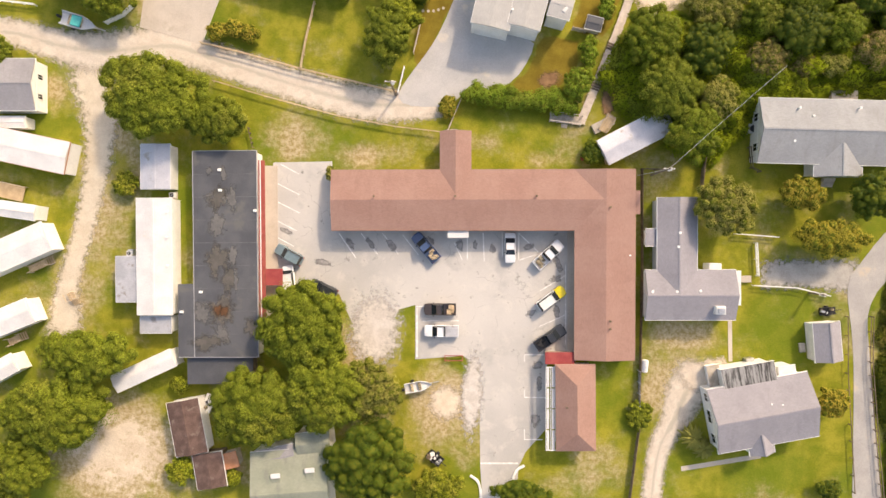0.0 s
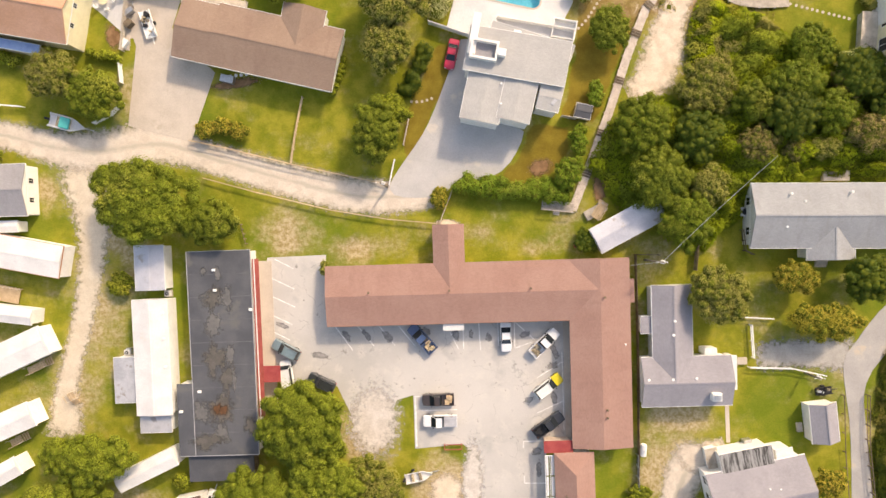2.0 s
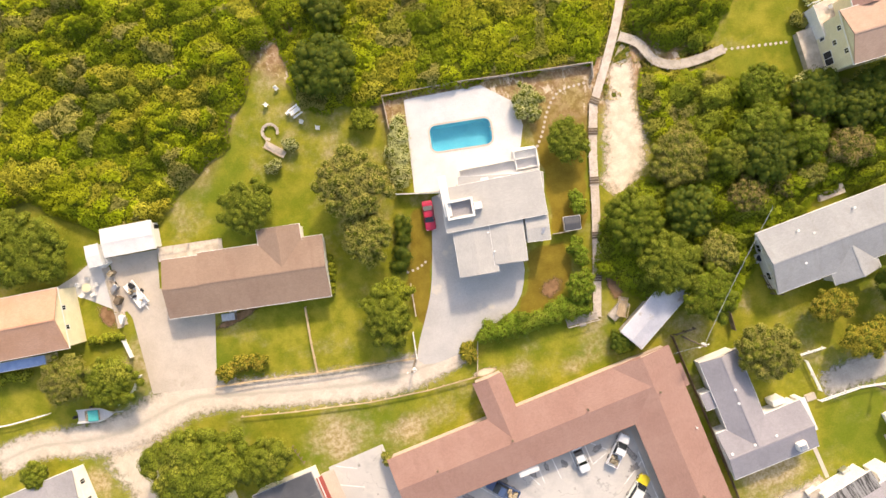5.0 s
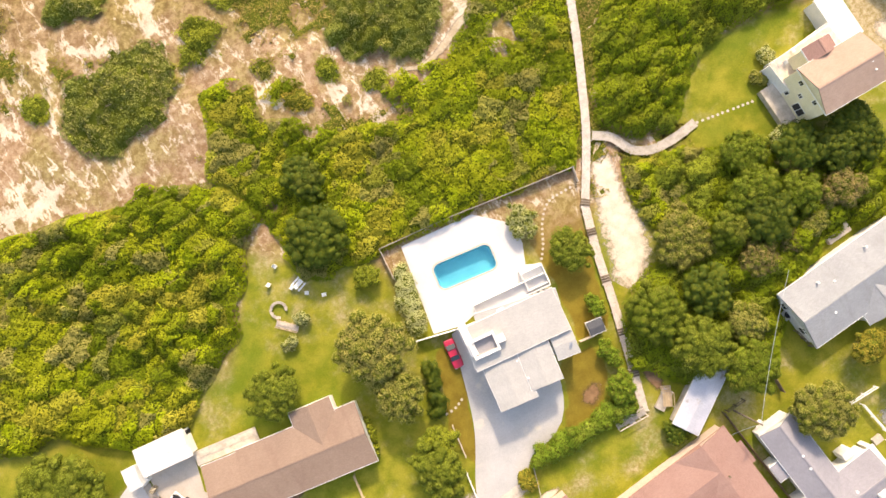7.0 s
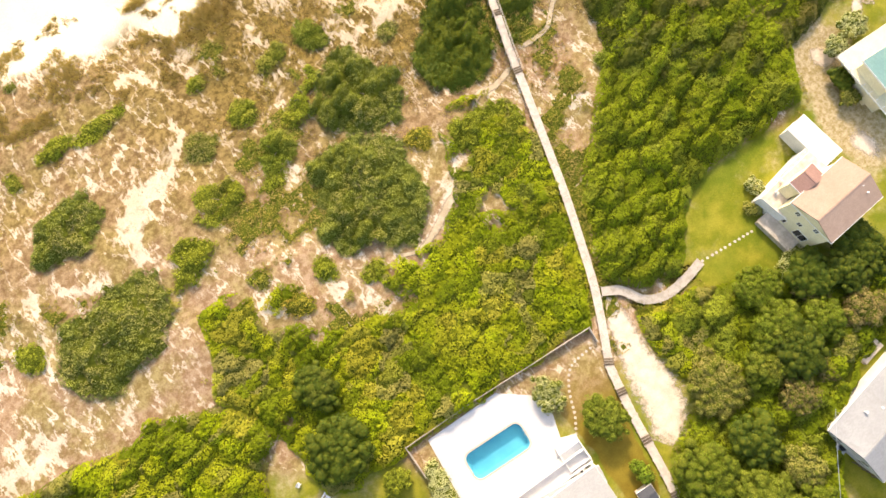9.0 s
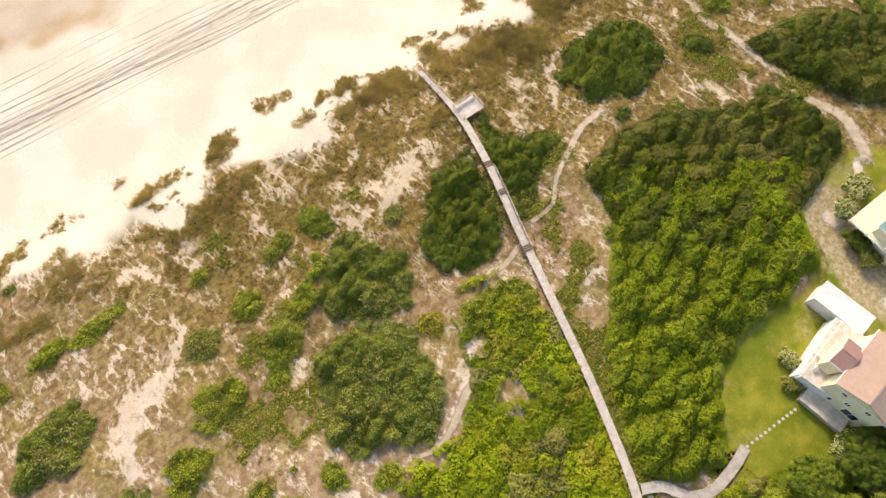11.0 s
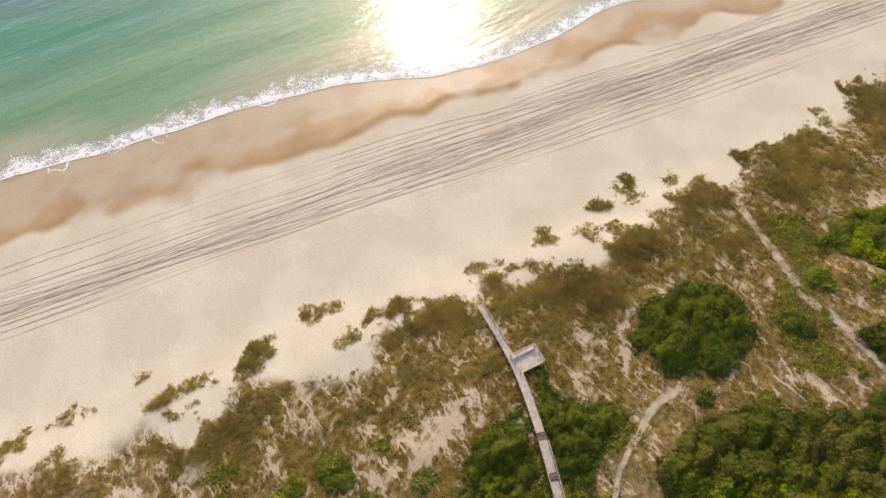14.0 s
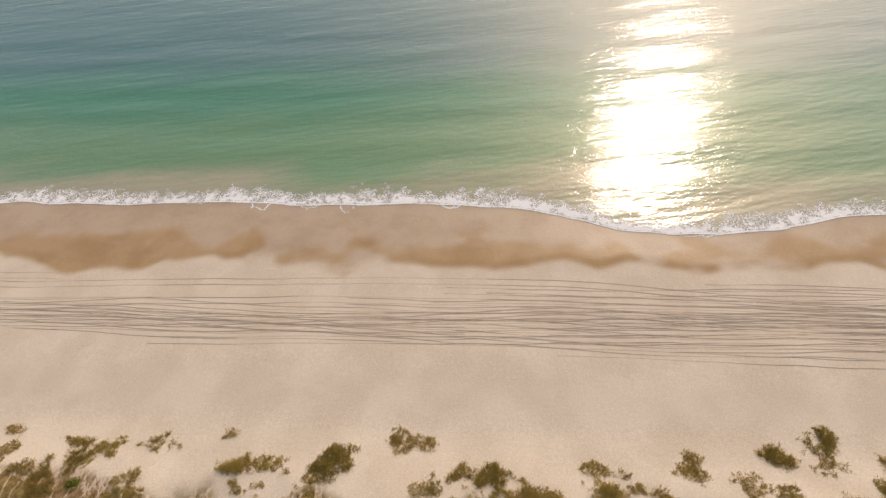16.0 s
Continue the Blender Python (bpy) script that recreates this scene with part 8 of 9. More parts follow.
fence([(48.52, 17.74), (49.07, 14.42), (50.39, 13.83)], "dark board screen by the air conditioner", 1.2, 2.0, 2, "dark_wood")
fence([(-87.73, 38.26), (-77.59, 36.83), (-71.15, 36.35)], "white rail fence before the small lawn", 1.0, 2.4, 2, "white_trim", rail_size=0.14)
fence([(-54.55, 43.62), (-54.26, 40.55)], "white picket panel at the drive", 1.1, 1.2, 2, "white_trim", boards=True)
fence([(-54.12, 37.14), (-56.10, 35.17), (-58.88, 33.75)], "white board fence curving round a tree", 1.1, 1.6, 2, "white_trim", boards=True)
fence([(-53.42, 53.90), (-53.86, 48.34), (-54.16, 45.85)], "cluttered board fence beside the work yard", 1.4, 1.6, 2, "old_wood", boards=True)
fence([(-34.02, 17.27), (-33.11, 14.09)], "row of old posts beside the oak", 0.9, 0.8, 1, "dark_wood")
fence([(32.62, -19.79), (32.92, -25.42)], "white wire fence behind the annex", 1.2, 2.0, 2, "steel", rail_size=0.05)
fence([(-6.03, 36.08), (-7.02, 30.84)], "short wooden fence under the yard oak", 1.1, 1.6, 2, "old_wood")


# ---- boardwalk ----
def boardwalk(name, points, width, height, label, rails=(), wood="bleached_wood", steps_at=()):
    """Decking of separate planks on stringers and posts, with handrails over part of its length."""
    line = spline(points, 0.6)
    dist = np.concatenate([[0], np.cumsum([(line[k + 1] - line[k]).length for k in range(len(line) - 1)])])
    total = dist[-1]
    wide = lambda d: width * float(np.interp(d, [total - 12, total - 8], [1.0, 0.72])) if name == "boardwalk" else width
    rails = [(max(0, total + lo), total + hi) for lo, hi in rails]
    xs, ys = np.array([p.x for p in line]), np.array([p.y for p in line])
    ob = thing(name, xs[0], ys[0], 0, 0, label, "boardwalk")

    def at(d):
        x, y = np.interp(d, dist, xs), np.interp(d, dist, ys)
        x2, y2 = np.interp(d + 0.5, dist, xs), np.interp(d + 0.5, dist, ys)
        x1, y1 = np.interp(d - 0.5, dist, xs), np.interp(d - 0.5, dist, ys)
        return x - xs[0], y - ys[0], math.degrees(math.atan2(y2 - y1, x2 - x1))

    smooth = ground_z(xs, ys)
    smooth = np.convolve(np.pad(smooth, 8, mode="edge"), np.ones(17) / 17, "valid") + np.interp(dist / total, np.linspace(0, 1, len(height)), height)
    top = lambda d: float(np.interp(d, dist, smooth))
    bm = bmesh.new()
    rnd = random.Random(4)
    for k in range(int(total / 0.15)):
        d = k * 0.15 + 0.07
        x, y, turn = at(d)
        w = wide(d) / 2 + rnd.uniform(-0.03, 0.03)
        box(bm, -0.068, 0.068, -w, w, -0.04, 0.0, pose(x, y, top(d) + rnd.uniform(-0.006, 0.006), 0, 0, turn))
    tagged(part("decking", bm, M[wood], ob), kind="stuff")
    leg = None
    for k in range(int(total / 2.4) + 1):
        d = min(k * 2.4, total - 0.1)
        x, y, turn = at(d)
        for side in (-1, 1):
            railed = any(lo <= d <= hi for lo, hi in rails)
            m = pose(x, y, top(d), 0, 0, turn) @ pose(0, side * (wide(d) / 2 + 0.05), 0)
            p = part("post", boxes((-0.06, 0.06, -0.06, 0.06, -2.2, 1.0 if railed else 0.05)), M["old_wood"], ob)
            p.matrix_basis = m
    for lo, hi in rails:
        n = max(1, round((hi - lo) / 2.4))
        for side in (-1, 1):
            for k in range(n):
                a, b = lo + (hi - lo) * k / n, lo + (hi - lo) * (k + 1) / n
                ax, ay, at_turn = at(a)
                bx, by, bt_turn = at(b)
                A = pose(ax, ay, top(a), 0, 0, at_turn) @ Vector((0, side * (wide(a) / 2 + 0.05), 0))
                B = pose(bx, by, top(b), 0, 0, bt_turn) @ Vector((0, side * (wide(b) / 2 + 0.05), 0))
                bm = bmesh.new()
                for h in (0.5, 1.0):
                    tube(bm, A + Vector((0, 0, h)), B + Vector((0, 0, h)), 0.04, seg=4)
                part("handrail", bm, M["bleached_wood"], ob)
    for d in steps_at:
        x, y, turn = at(d)
        for k in range(3):
            p = part("step", boxes((-0.16, 0.16, -width / 2 - 0.12, width / 2 + 0.12, 0.02, 0.09)), M["dark_wood"], ob, "dark worn step")
            p.matrix_basis = pose(x, y, top(d), 0, 0, turn) @ pose(k * 0.42, 0, 0)
    return ob


boardwalk("boardwalk", [(21.06, 20.52), (23.84, 28.50), (26.82, 37.38), (29.48, 46.30), (32.20, 53.65), (32.01, 53.32), (38.83, 62.85), (43.07, 70.27), (47.17, 78.16), (51.27, 87.09), (55.50, 96.30), (58.18, 102.40), (64.05, 114.58), (67.89, 124.52), (69.23, 130.88), (70.65, 138.24)], 1.35, [0.35, 0.4, 0.5, 0.6, 0.7, 0.9, 1.3, 1.0, 0.3], "long bleached wooden boardwalk crossing the dunes", rails=((-9.5, -0.3), (-42, -26)), steps_at=(6, 13, 22, 30, 36, 87, 98, 104))
boardwalk("boardwalk_spur", [(39.75, 62.47), (42.23, 60.34), (43.84, 56.80), (46.89, 54.90), (51.05, 54.47), (55.09, 54.70)], 1.5, [0.55, 0.5, 0.4, 0.3], "curved grey wooden walkway to a lawn", wood="old_wood")
boardwalk("timber_walk", [(-53.48, 56.54), (-53.54, 51.34), (-53.86, 46.04)], 1.3, [0.12, 0.12], "old grey timber walk between patio and drive", wood="old_wood")
PX, PY, PT, PL, PW = rect((67.87, 123.69), (68.48, 126.96), (72.28, 122.74))
pz = float(ground_z(PX, PY)) + 1.0
plat = thing("dune_platform", PX, PY, pz, PT, "square wooden viewing platform with railings on the dune", "platform")
tagged(part("decking", boxes(*[(-PL / 2 + 0.15 * k, -PL / 2 + 0.15 * k + 0.135, -PW / 2, PW / 2, -0.05, 0.0) for k in range(int(PL / 0.15))]), M["bleached_wood"], plat), kind="stuff")
for px0, py0 in ((-1, -1), (-1, 1), (1, -1), (1, 1), (0, 1), (0, -1), (1, 0)):
    part("post", boxes((px0 * PL / 2 - 0.06, px0 * PL / 2 + 0.06, py0 * PW / 2 - 0.06, py0 * PW / 2 + 0.06, -2.0, 1.05)), M["old_wood"], plat)
for h in (0.45, 0.95):
    part("handrail", boxes((-PL / 2, PL / 2, -PW / 2 - 0.05, -PW / 2 + 0.05, h, h + 0.09)), M["bleached_wood"], plat)
    part("handrail", boxes((PL / 2 - 0.05, PL / 2 + 0.05, -PW / 2, PW / 2, h, h + 0.09)), M["bleached_wood"], plat)
part("bench", boxes((PL / 2 - 0.6, PL / 2 - 0.15, -PW / 2 + 0.2, PW / 2 - 0.2, 0.4, 0.46), (PL / 2 - 0.4, PL / 2 - 0.3, -PW / 2 + 0.3, -PW / 2 + 0.4, 0, 0.4), (PL / 2 - 0.4, PL / 2 - 0.3, PW / 2 - 0.4, PW / 2 - 0.3, 0, 0.4)), M["bleached_wood"], plat)
# landing by the motel lawn
land = thing("stair_landing", *(18.56, 21.07), 0, MT - 8, "small wooden stair landing with rails", "stairs")
part("decking", boxes(*[(-2.6 + 0.15 * k, -2.6 + 0.15 * k + 0.135, -0.7, 0.7, 0.35, 0.4) for k in range(35)]), M["old_wood"], land)
for k in range(5):
    for side in (-0.72, 0.72):
        part("post", boxes((-2.6 + 1.28 * k, -2.5 + 1.28 * k, side - 0.05, side + 0.05, 0, 1.35)), M["old_wood"], land)
for side in (-0.72, 0.72):
    part("handrail", boxes((-2.6, 2.6, side - 0.06, side + 0.06, 1.3, 1.38)), M["bleached_wood"], land)
for k in range(2):
    part("step", boxes((-0.5, 0.5, -1.05 - 0.3 * k, -0.78 - 0.3 * k, 0, 0.25 - 0.12 * k)), M["old_wood"], land)


# ---- vehicles ----
def loft(rings, cap=True):
    bm = bmesh.new()
    made = [[bm.verts.new(p) for p in ring] for ring in rings]
    n = len(made[0])
    for a, b in zip(made, made[1:]):
        for k in range(n):
            bm.faces.new((a[k], a[(k + 1) % n], b[(k + 1) % n], b[k]))
    if cap:
        bm.faces.new(made[0][::-1])
        bm.faces.new(made[-1])
    bmesh.ops.recalc_face_normals(bm, faces=bm.faces[:])
    return bm


def section(x, half, z0, z1, soft=0.14):
    return [(x, -half + 0.04, z0), (x, half - 0.04, z0), (x, half, z0 + 0.18), (x, half, z1 - soft), (x, half - soft, z1), (x, -half + soft, z1), (x, -half, z1 - soft), (x, -half, z0 + 0.18)]


def vehicle(a, b, kind, colour, label, hood=None, bed=None, z=0.06, width=None):
    """A car from its nose a to its tail b: kind is car, suv, van or pickup."""
    a, b = Vector(a), Vector(b)
    length = max(4.3, min((a - b).length, 5.7))
    mid, turn = (a + b) / 2, math.degrees(math.atan2((a - b).y, (a - b).x))
    name = {"car": "car", "suv": "suv", "van": "van", "pickup": "pickup_truck"}[kind]
    ob = thing(name, mid.x, mid.y, z, turn, label, "pickup truck" if kind == "pickup" else kind, "parked vehicles")
    L, W = length / 2, (width or {"car": 1.78, "suv": 1.85, "van": 1.9, "pickup": 1.95}[kind]) / 2
    body_paint = paint(f"{name}_paint", colour)
    hood_paint = paint(f"{name}_hood_paint", hood) if hood else body_paint
    belt = {"car": 0.9, "suv": 1.02, "van": 1.05, "pickup": 1.05}[kind]
    cab0, cab1, roof_h = {"car": (-0.62, 0.42, 1.42), "suv": (-0.92, 0.42, 1.7), "van": (-0.95, 0.62, 1.85), "pickup": (-0.22, 0.5, 1.75)}[kind]
    tail = cab0 * L if kind == "pickup" else -L
    front = [section(L - 0.02, W * 0.78, 0.35, belt - 0.22), section(L - 0.18, W * 0.93, 0.28, belt - 0.12), section(L * 0.75, W, 0.26, belt - 0.04), section(cab1 * L, W, 0.26, belt)]
    rear = [section(cab1 * L, W, 0.26, belt), section(tail + (0.5 if kind != "pickup" else 0.02), W, 0.26, belt)]
    if kind != "pickup":
        rear += [section(-L + 0.16, W * 0.94, 0.3, belt - 0.06), section(-L + 0.02, W * 0.82, 0.38, belt - 0.14)]
    part("bonnet", loft(front), hood_paint, ob, smooth=False)
    part("body", loft(rear), body_paint, ob)
    x0, x1 = cab0 * L, cab1 * L
    slope_f, slope_r = (0.75 if kind != "van" else 0.45), (0.7 if kind == "car" else 0.22)
    part("cabin_glass", loft([[(x1 + 0.05, -W + 0.1, belt), (x1 + 0.05, W - 0.1, belt), (x1 - slope_f, W - 0.24, roof_h - 0.05), (x1 - slope_f, -W + 0.24, roof_h - 0.05)][:4], [(x0 - 0.05, -W + 0.1, belt), (x0 - 0.05, W - 0.1, belt), (x0 + slope_r, W - 0.24, roof_h - 0.05), (x0 + slope_r, -W + 0.24, roof_h - 0.05)]]), M["glass"], ob, "dark tinted window glass")
    part("roof", loft([section(x1 - slope_f - 0.02, W - 0.23, roof_h - 0.06, roof_h, 0.03), section(x1 - slope_f - 0.3, W - 0.2, roof_h - 0.06, roof_h + 0.02, 0.03), section(x0 + slope_r + 0.02, W - 0.22, roof_h - 0.06, roof_h, 0.03)]), body_paint, ob)
    for side in (-1, 1):
        part("pillar", loft([[(x1 + 0.03, side * (W - 0.1), belt), (x1 - 0.06, side * (W - 0.08), belt), (x1 - 0.02, side * (W - 0.14), belt)], [(x1 - slope_f, side * (W - 0.24), roof_h), (x1 - slope_f - 0.08, side * (W - 0.22), roof_h), (x1 - slope_f - 0.04, side * (W - 0.28), roof_h)]]), body_paint, ob)
        part("mirror", boxes((x1 - 0.35, x1 - 0.2, side * W, side * (W + 0.18), belt, belt + 0.14) if side > 0 else (x1 - 0.35, x1 - 0.2, side * (W + 0.18), side * W, belt, belt + 0.14)), M["black"], ob)
        part("headlight", boxes((L - 0.2, L - 0.03, side * W * 0.62 - 0.18, side * W * 0.62 + 0.18, belt - 0.34, belt - 0.17)), M["steel"], ob, "clear headlight")
        part("tail_light", boxes((-L + 0.0, -L + 0.12, side * W * 0.8 - 0.12, side * W * 0.8 + 0.12, belt - 0.35, belt - 0.15)), M["red_roof"], ob, "red tail light")
        for wx in (L * 0.62, -L * 0.6):
            wheel = moved(part("wheel", tubes(((0, -0.11, 0), (0, 0.11, 0), 0.34), seg=16), M["black"], ob, "black tyre"), wx, side * (W - 0.1), 0.34)
            part("rim", tubes(((0, -0.115, 0), (0, 0.115, 0), 0.2), seg=12), M["steel"], wheel, "grey wheel rim")
    if kind == "pickup":
        bx = tail
        part("bed", boxes((-L + 0.06, bx, -W, W, 0.4, 0.62), (-L + 0.06, bx, -W, -W + 0.12, 0.62, belt), (-L + 0.06, bx, W - 0.12, W, 0.62, belt), (-L, -L + 0.1, -W, W, 0.4, belt - 0.02)), body_paint, ob)
        if bed == "cover":
            part("bed_cover", boxes((-L + 0.08, bx - 0.04, -W + 0.06, W - 0.06, belt, belt + 0.07), bevel=0.02), M["grey_sheet"], ob, "grey tonneau cover")
        elif bed:
            rnd = random.Random(len(label))
            for k in range(9):
                w0, d0 = rnd.uniform(0.15, 0.4), rnd.uniform(0.15, 0.45)
                cx, cy = rnd.uniform(-L + 0.5, bx - 0.4), rnd.uniform(-W + 0.4, W - 0.4)
                part("load", boxes((cx - w0, cx + w0, cy - d0, cy + d0, 0.62, 0.62 + rnd.uniform(0.15, 0.55)), bevel=0.03), M[bed], ob, "piled load")
    return ob


vehicle((-5.64, 1.14), (-1.21, -3.50), "pickup", (0.06, 0.1, 0.2), "dark blue pickup truck with a loaded bed", bed="clutter")
vehicle((10.61, -3.10), (10.36, 1.92), "car", (0.75, 0.75, 0.75), "white saloon car in a marked bay")
vehicle((19.20, 1.05), (14.45, -3.83), "pickup", (0.75, 0.75, 0.75), "white pickup truck carrying mixed loads", bed="clutter")
vehicle((19.70, -6.92), (15.61, -10.30), "suv", (0.72, 0.72, 0.68), "white car with a bright yellow bonnet", hood=(0.75, 0.6, 0.02))
vehicle((20.48, -13.03), (15.12, -17.04), "pickup", (0.035, 0.036, 0.04), "black pickup truck with a covered bed", bed="black")
vehicle((-3.25, -11.47), (2.07, -11.19), "pickup", (0.06, 0.045, 0.04), "dark brown pickup truck with a wooden load", bed="tan_wood")
vehicle((-3.17, -15.02), (2.81, -14.80), "pickup", (0.78, 0.78, 0.78), "white pickup truck with a grey bed cover", bed="cover")
vehicle((-28.37, -2.41), (-23.91, -4.63), "suv", (0.16, 0.22, 0.24), "blue-grey hatchback on the lot")
vehicle((-26.35, -5.32), (-25.56, -9.99), "van", (0.75, 0.74, 0.72), "white van beside a red porch")
vehicle((-22.33, -7.98), (-17.89, -9.83), "suv", (0.03, 0.035, 0.04), "dark car half hidden by an oak")
vehicle((0.20, 43.25), (1.14, 48.11), "car", (0.5, 0.02, 0.06), "crimson red car in the side drive")


def boat(at, turn, length, label, cover=None, z=0.0):
    ob = thing("boat", at[0], at[1], z, turn, label, "boat")
    L, W = length / 2, length * 0.19
    rings = []
    for f in np.linspace(-1, 1, 9):
        w = W * (1.0 if f < 0.1 else max(0.04, math.cos((f - 0.1) / 0.9 * 1.5)))
        rings.append([(f * L, -w * 0.4, 0.55), (f * L, w * 0.4, 0.55), (f * L, w, 1.25), (f * L, w * 0.86, 1.3), (f * L, w * 0.75, 0.95), (f * L, -w * 0.75, 0.95), (f * L, -w * 0.86, 1.3), (f * L, -w, 1.25)])
    part("hull", loft(rings), M["white_sheet"], ob, "white fibreglass hull")
    for k in range(2):
        part("seat", boxes((-L * 0.55 + k * L * 0.55, -L * 0.35 + k * L * 0.55, -W * 0.7, W * 0.7, 0.95, 1.3), bevel=0.04), M["clutter"], ob)
    if cover:
        part("cover", boxes((-L * 0.35, L * 0.22, -W * 0.78, W * 0.78, 1.3, 1.55), bevel=0.1), M[cover], ob, "teal canvas cover")
    part("outboard_motor", boxes((-L - 0.45, -L + 0.05, -0.2, 0.2, 0.9, 1.7), bevel=0.06), M["black"], ob)
    part("trailer_frame", boxes((-L, L + 1.2, -0.06, 0.06, 0.38, 0.5), (-L * 0.4, -L * 0.35, -W, W, 0.38, 0.48)), M["steel"], ob)
    for side in (-1, 1):
        moved(part("wheel", tubes(((0, -0.1, 0), (0, 0.1, 0), 0.3), seg=14), M["black"], ob), -L * 0.38, side * (W + 0.05), 0.3)
    return ob


boat((-63.19, 33.53), -14, 6.2, "white boat with a teal cover beside the lane", "teal_cover")
boat((-3.55, -24.24), 14, 4.6, "small white boat on a trailer in dry grass")


# ---- parking lines ----
def stripe(a, b, wide=0.16):
    a, b = Vector(a), Vector(b)
    mid = (a + b) / 2
    length = (b - a).length
    ob = part("painted_line", boxes((-length / 2, length / 2, -wide / 2, wide / 2, 0.061, 0.066)), M["line_paint"], lot)
    ob.matrix_basis = pose(mid.x, mid.y, 0, 0, 0, math.degrees(math.atan2(b.y - a.y, b.x - a.x)))


for a, b in (
    ((-18.14, 0.46), (-15.09, -3.56)), ((-14.43, 0.64), (-11.52, -2.72)), ((-10.83, 0.82), (-8.01, -2.55)), ((-7.41, 0.70), (-4.60, -2.57)), ((1.24, -0.20), (2.70, -2.96)),
    ((3.34, 1.32), (3.55, -2.92)), ((5.96, 1.63), (6.38, -3.06)), ((9.15, 1.79), (9.35, -2.25)), ((11.87, 1.92), (12.09, -2.59)), ((11.87, 1.92), (15.20, -1.02)),
    ((12.09, -2.59), (14.85, -1.51)), ((15.91, -7.48), (20.07, -4.64)), ((16.02, -13.42), (20.41, -11.21)), ((13.83, -18.26), (17.39, -18.07)), ((14.19, -25.34), (17.75, -25.23)),
    ((14.55, -32.43), (17.55, -32.26)), ((13.83, -18.26), (13.88, -19.39)), ((14.12, -24.11), (14.19, -25.34)), ((14.46, -30.73), (14.55, -32.43)), ((19.89, -3.05), (20.57, -16.20)),
    ((-28.49, 11.55), (-25.26, 9.99)), ((-29.11, 8.39), (-25.11, 6.58)), ((-29.07, 5.35), (-24.97, 3.55)), ((-28.92, 2.13), (-25.21, 0.50)), ((-28.60, -0.71), (-25.67, -2.09)),
    ((-4.56, -11.18), (0.44, -10.74)), ((-3.40, -13.50), (2.64, -13.18)),
):
    stripe(a, b)
stripe((7.40, -36.84), (13.71, -36.47), 0.28)
stripe((-4.45, -11.37), (-4.05, -19.61), 0.3)


for x, y, rx, ry, turn in ((-16.2, -1.2, 0.7, 1.5, 40), (-12.8, -0.9, 0.6, 1.3, 40), (-9.2, -1.1, 0.7, 1.2, 40), (-3.0, -0.4, 0.9, 1.0, 0), (2.2, -0.6, 0.7, 1.4, 10), (4.7, -0.4, 0.6, 0.9, 0), (7.6, -0.9, 0.7, 1.0, 0),
                           (13.6, -0.2, 1.2, 0.7, 30), (18.6, -2.8, 0.7, 1.8, 20), (18.4, -5.4, 1.3, 0.8, 30), (18.7, -10.6, 0.6, 1.5, 10), (14.6, -11.2, 1.2, 0.7, 30), (16.2, -19.8, 1.0, 0.8, 0), (16.6, -22.6, 0.6, 1.6, 0), (16.2, -29.0, 0.9, 1.6, 0), (-27.0, 0.4, 1.4, 0.5, -20), (-20.5, -4.6, 1.8, 0.5, -10)):
    soft_patch("oil_stain", x, y, rx, ry, turn, M["oil_stain"], "dark dried oil stain on the asphalt", "stain", 0.068, seg=18, rings=4, wild=1.2)


def kerb(points, label):
    line = spline(points, 0.5)
    x0, y0 = line[0]
    rings = []
    for k, p in enumerate(line):
        q = line[min(k + 1, len(line) - 1)] - line[max(k - 1, 0)]
        n = Vector((-q.y, q.x)).normalized() * 0.22
        rings.append([(p.x + n.x - x0, p.y + n.y - y0, 0), (p.x + n.x * 0.8 - x0, p.y + n.y * 0.8 - y0, 0.2), (p.x - n.x * 0.8 - x0, p.y - n.y * 0.8 - y0, 0.2), (p.x - n.x - x0, p.y - n.y - y0, 0)])
    ob = part("kerb", loft(rings), M["line_paint"])
    ob.location = (x0, y0, 0)
    return tagged(ob, label, "kerb", kind="structure")


kerb([(5.81, -39.03), (6.98, -39.72), (7.62, -41.21), (7.83, -43.48)], "curved white kerb at the lot entrance")
kerb([(14.77, -36.79), (13.49, -37.62), (12.99, -38.98), (13.05, -40.12)], "curved pale kerb at the lot entrance")


# ---- poles and wires ----
def pole(at, height, label, lean=(0, 0), arm=True, top="steel"):
    ob = thing("utility_pole", at[0], at[1], 0, 0, label, "utility pole")
    tip = (lean[0], lean[1], height)
    part("pole", tubes(((0, 0, -0.3), tip, 0.17, 0.11), seg=10), M["bark"], ob)
    if arm:
        part("crossarm", boxes((tip[0] - 0.9, tip[0] + 0.9, tip[1] - 0.06, tip[1] + 0.06, height - 0.6, height - 0.48)), M["old_wood"], ob)
    part("transformer", tubes(((tip[0] + 0.3, tip[1], height - 1.4), (tip[0] + 0.3, tip[1], height - 0.6), 0.28), seg=12), M["white_trim"], ob, "pale transformer can")
    for k in range(2):
        part("insulator", tubes(((tip[0] - 0.7 + 1.4 * k, tip[1], height - 0.5), (tip[0] - 0.7 + 1.4 * k, tip[1], height - 0.25), 0.08), seg=8), M["white_trim"], ob)
    return ob


def wire(a, b, sag, label):
    a, b = Vector(a), Vector(b)
    bm = bmesh.new()
    pts = [a.lerp(b, k / 12) - Vector((0, 0, sag * 4 * (k / 12) * (1 - k / 12))) for k in range(13)]
    for p, q in zip(pts, pts[1:]):
        tube(bm, p - a, q - a, 0.03, seg=5)
    ob = part("power_line", bm, M["steel"])
    ob.location = a
    return tagged(ob, label, "power line")


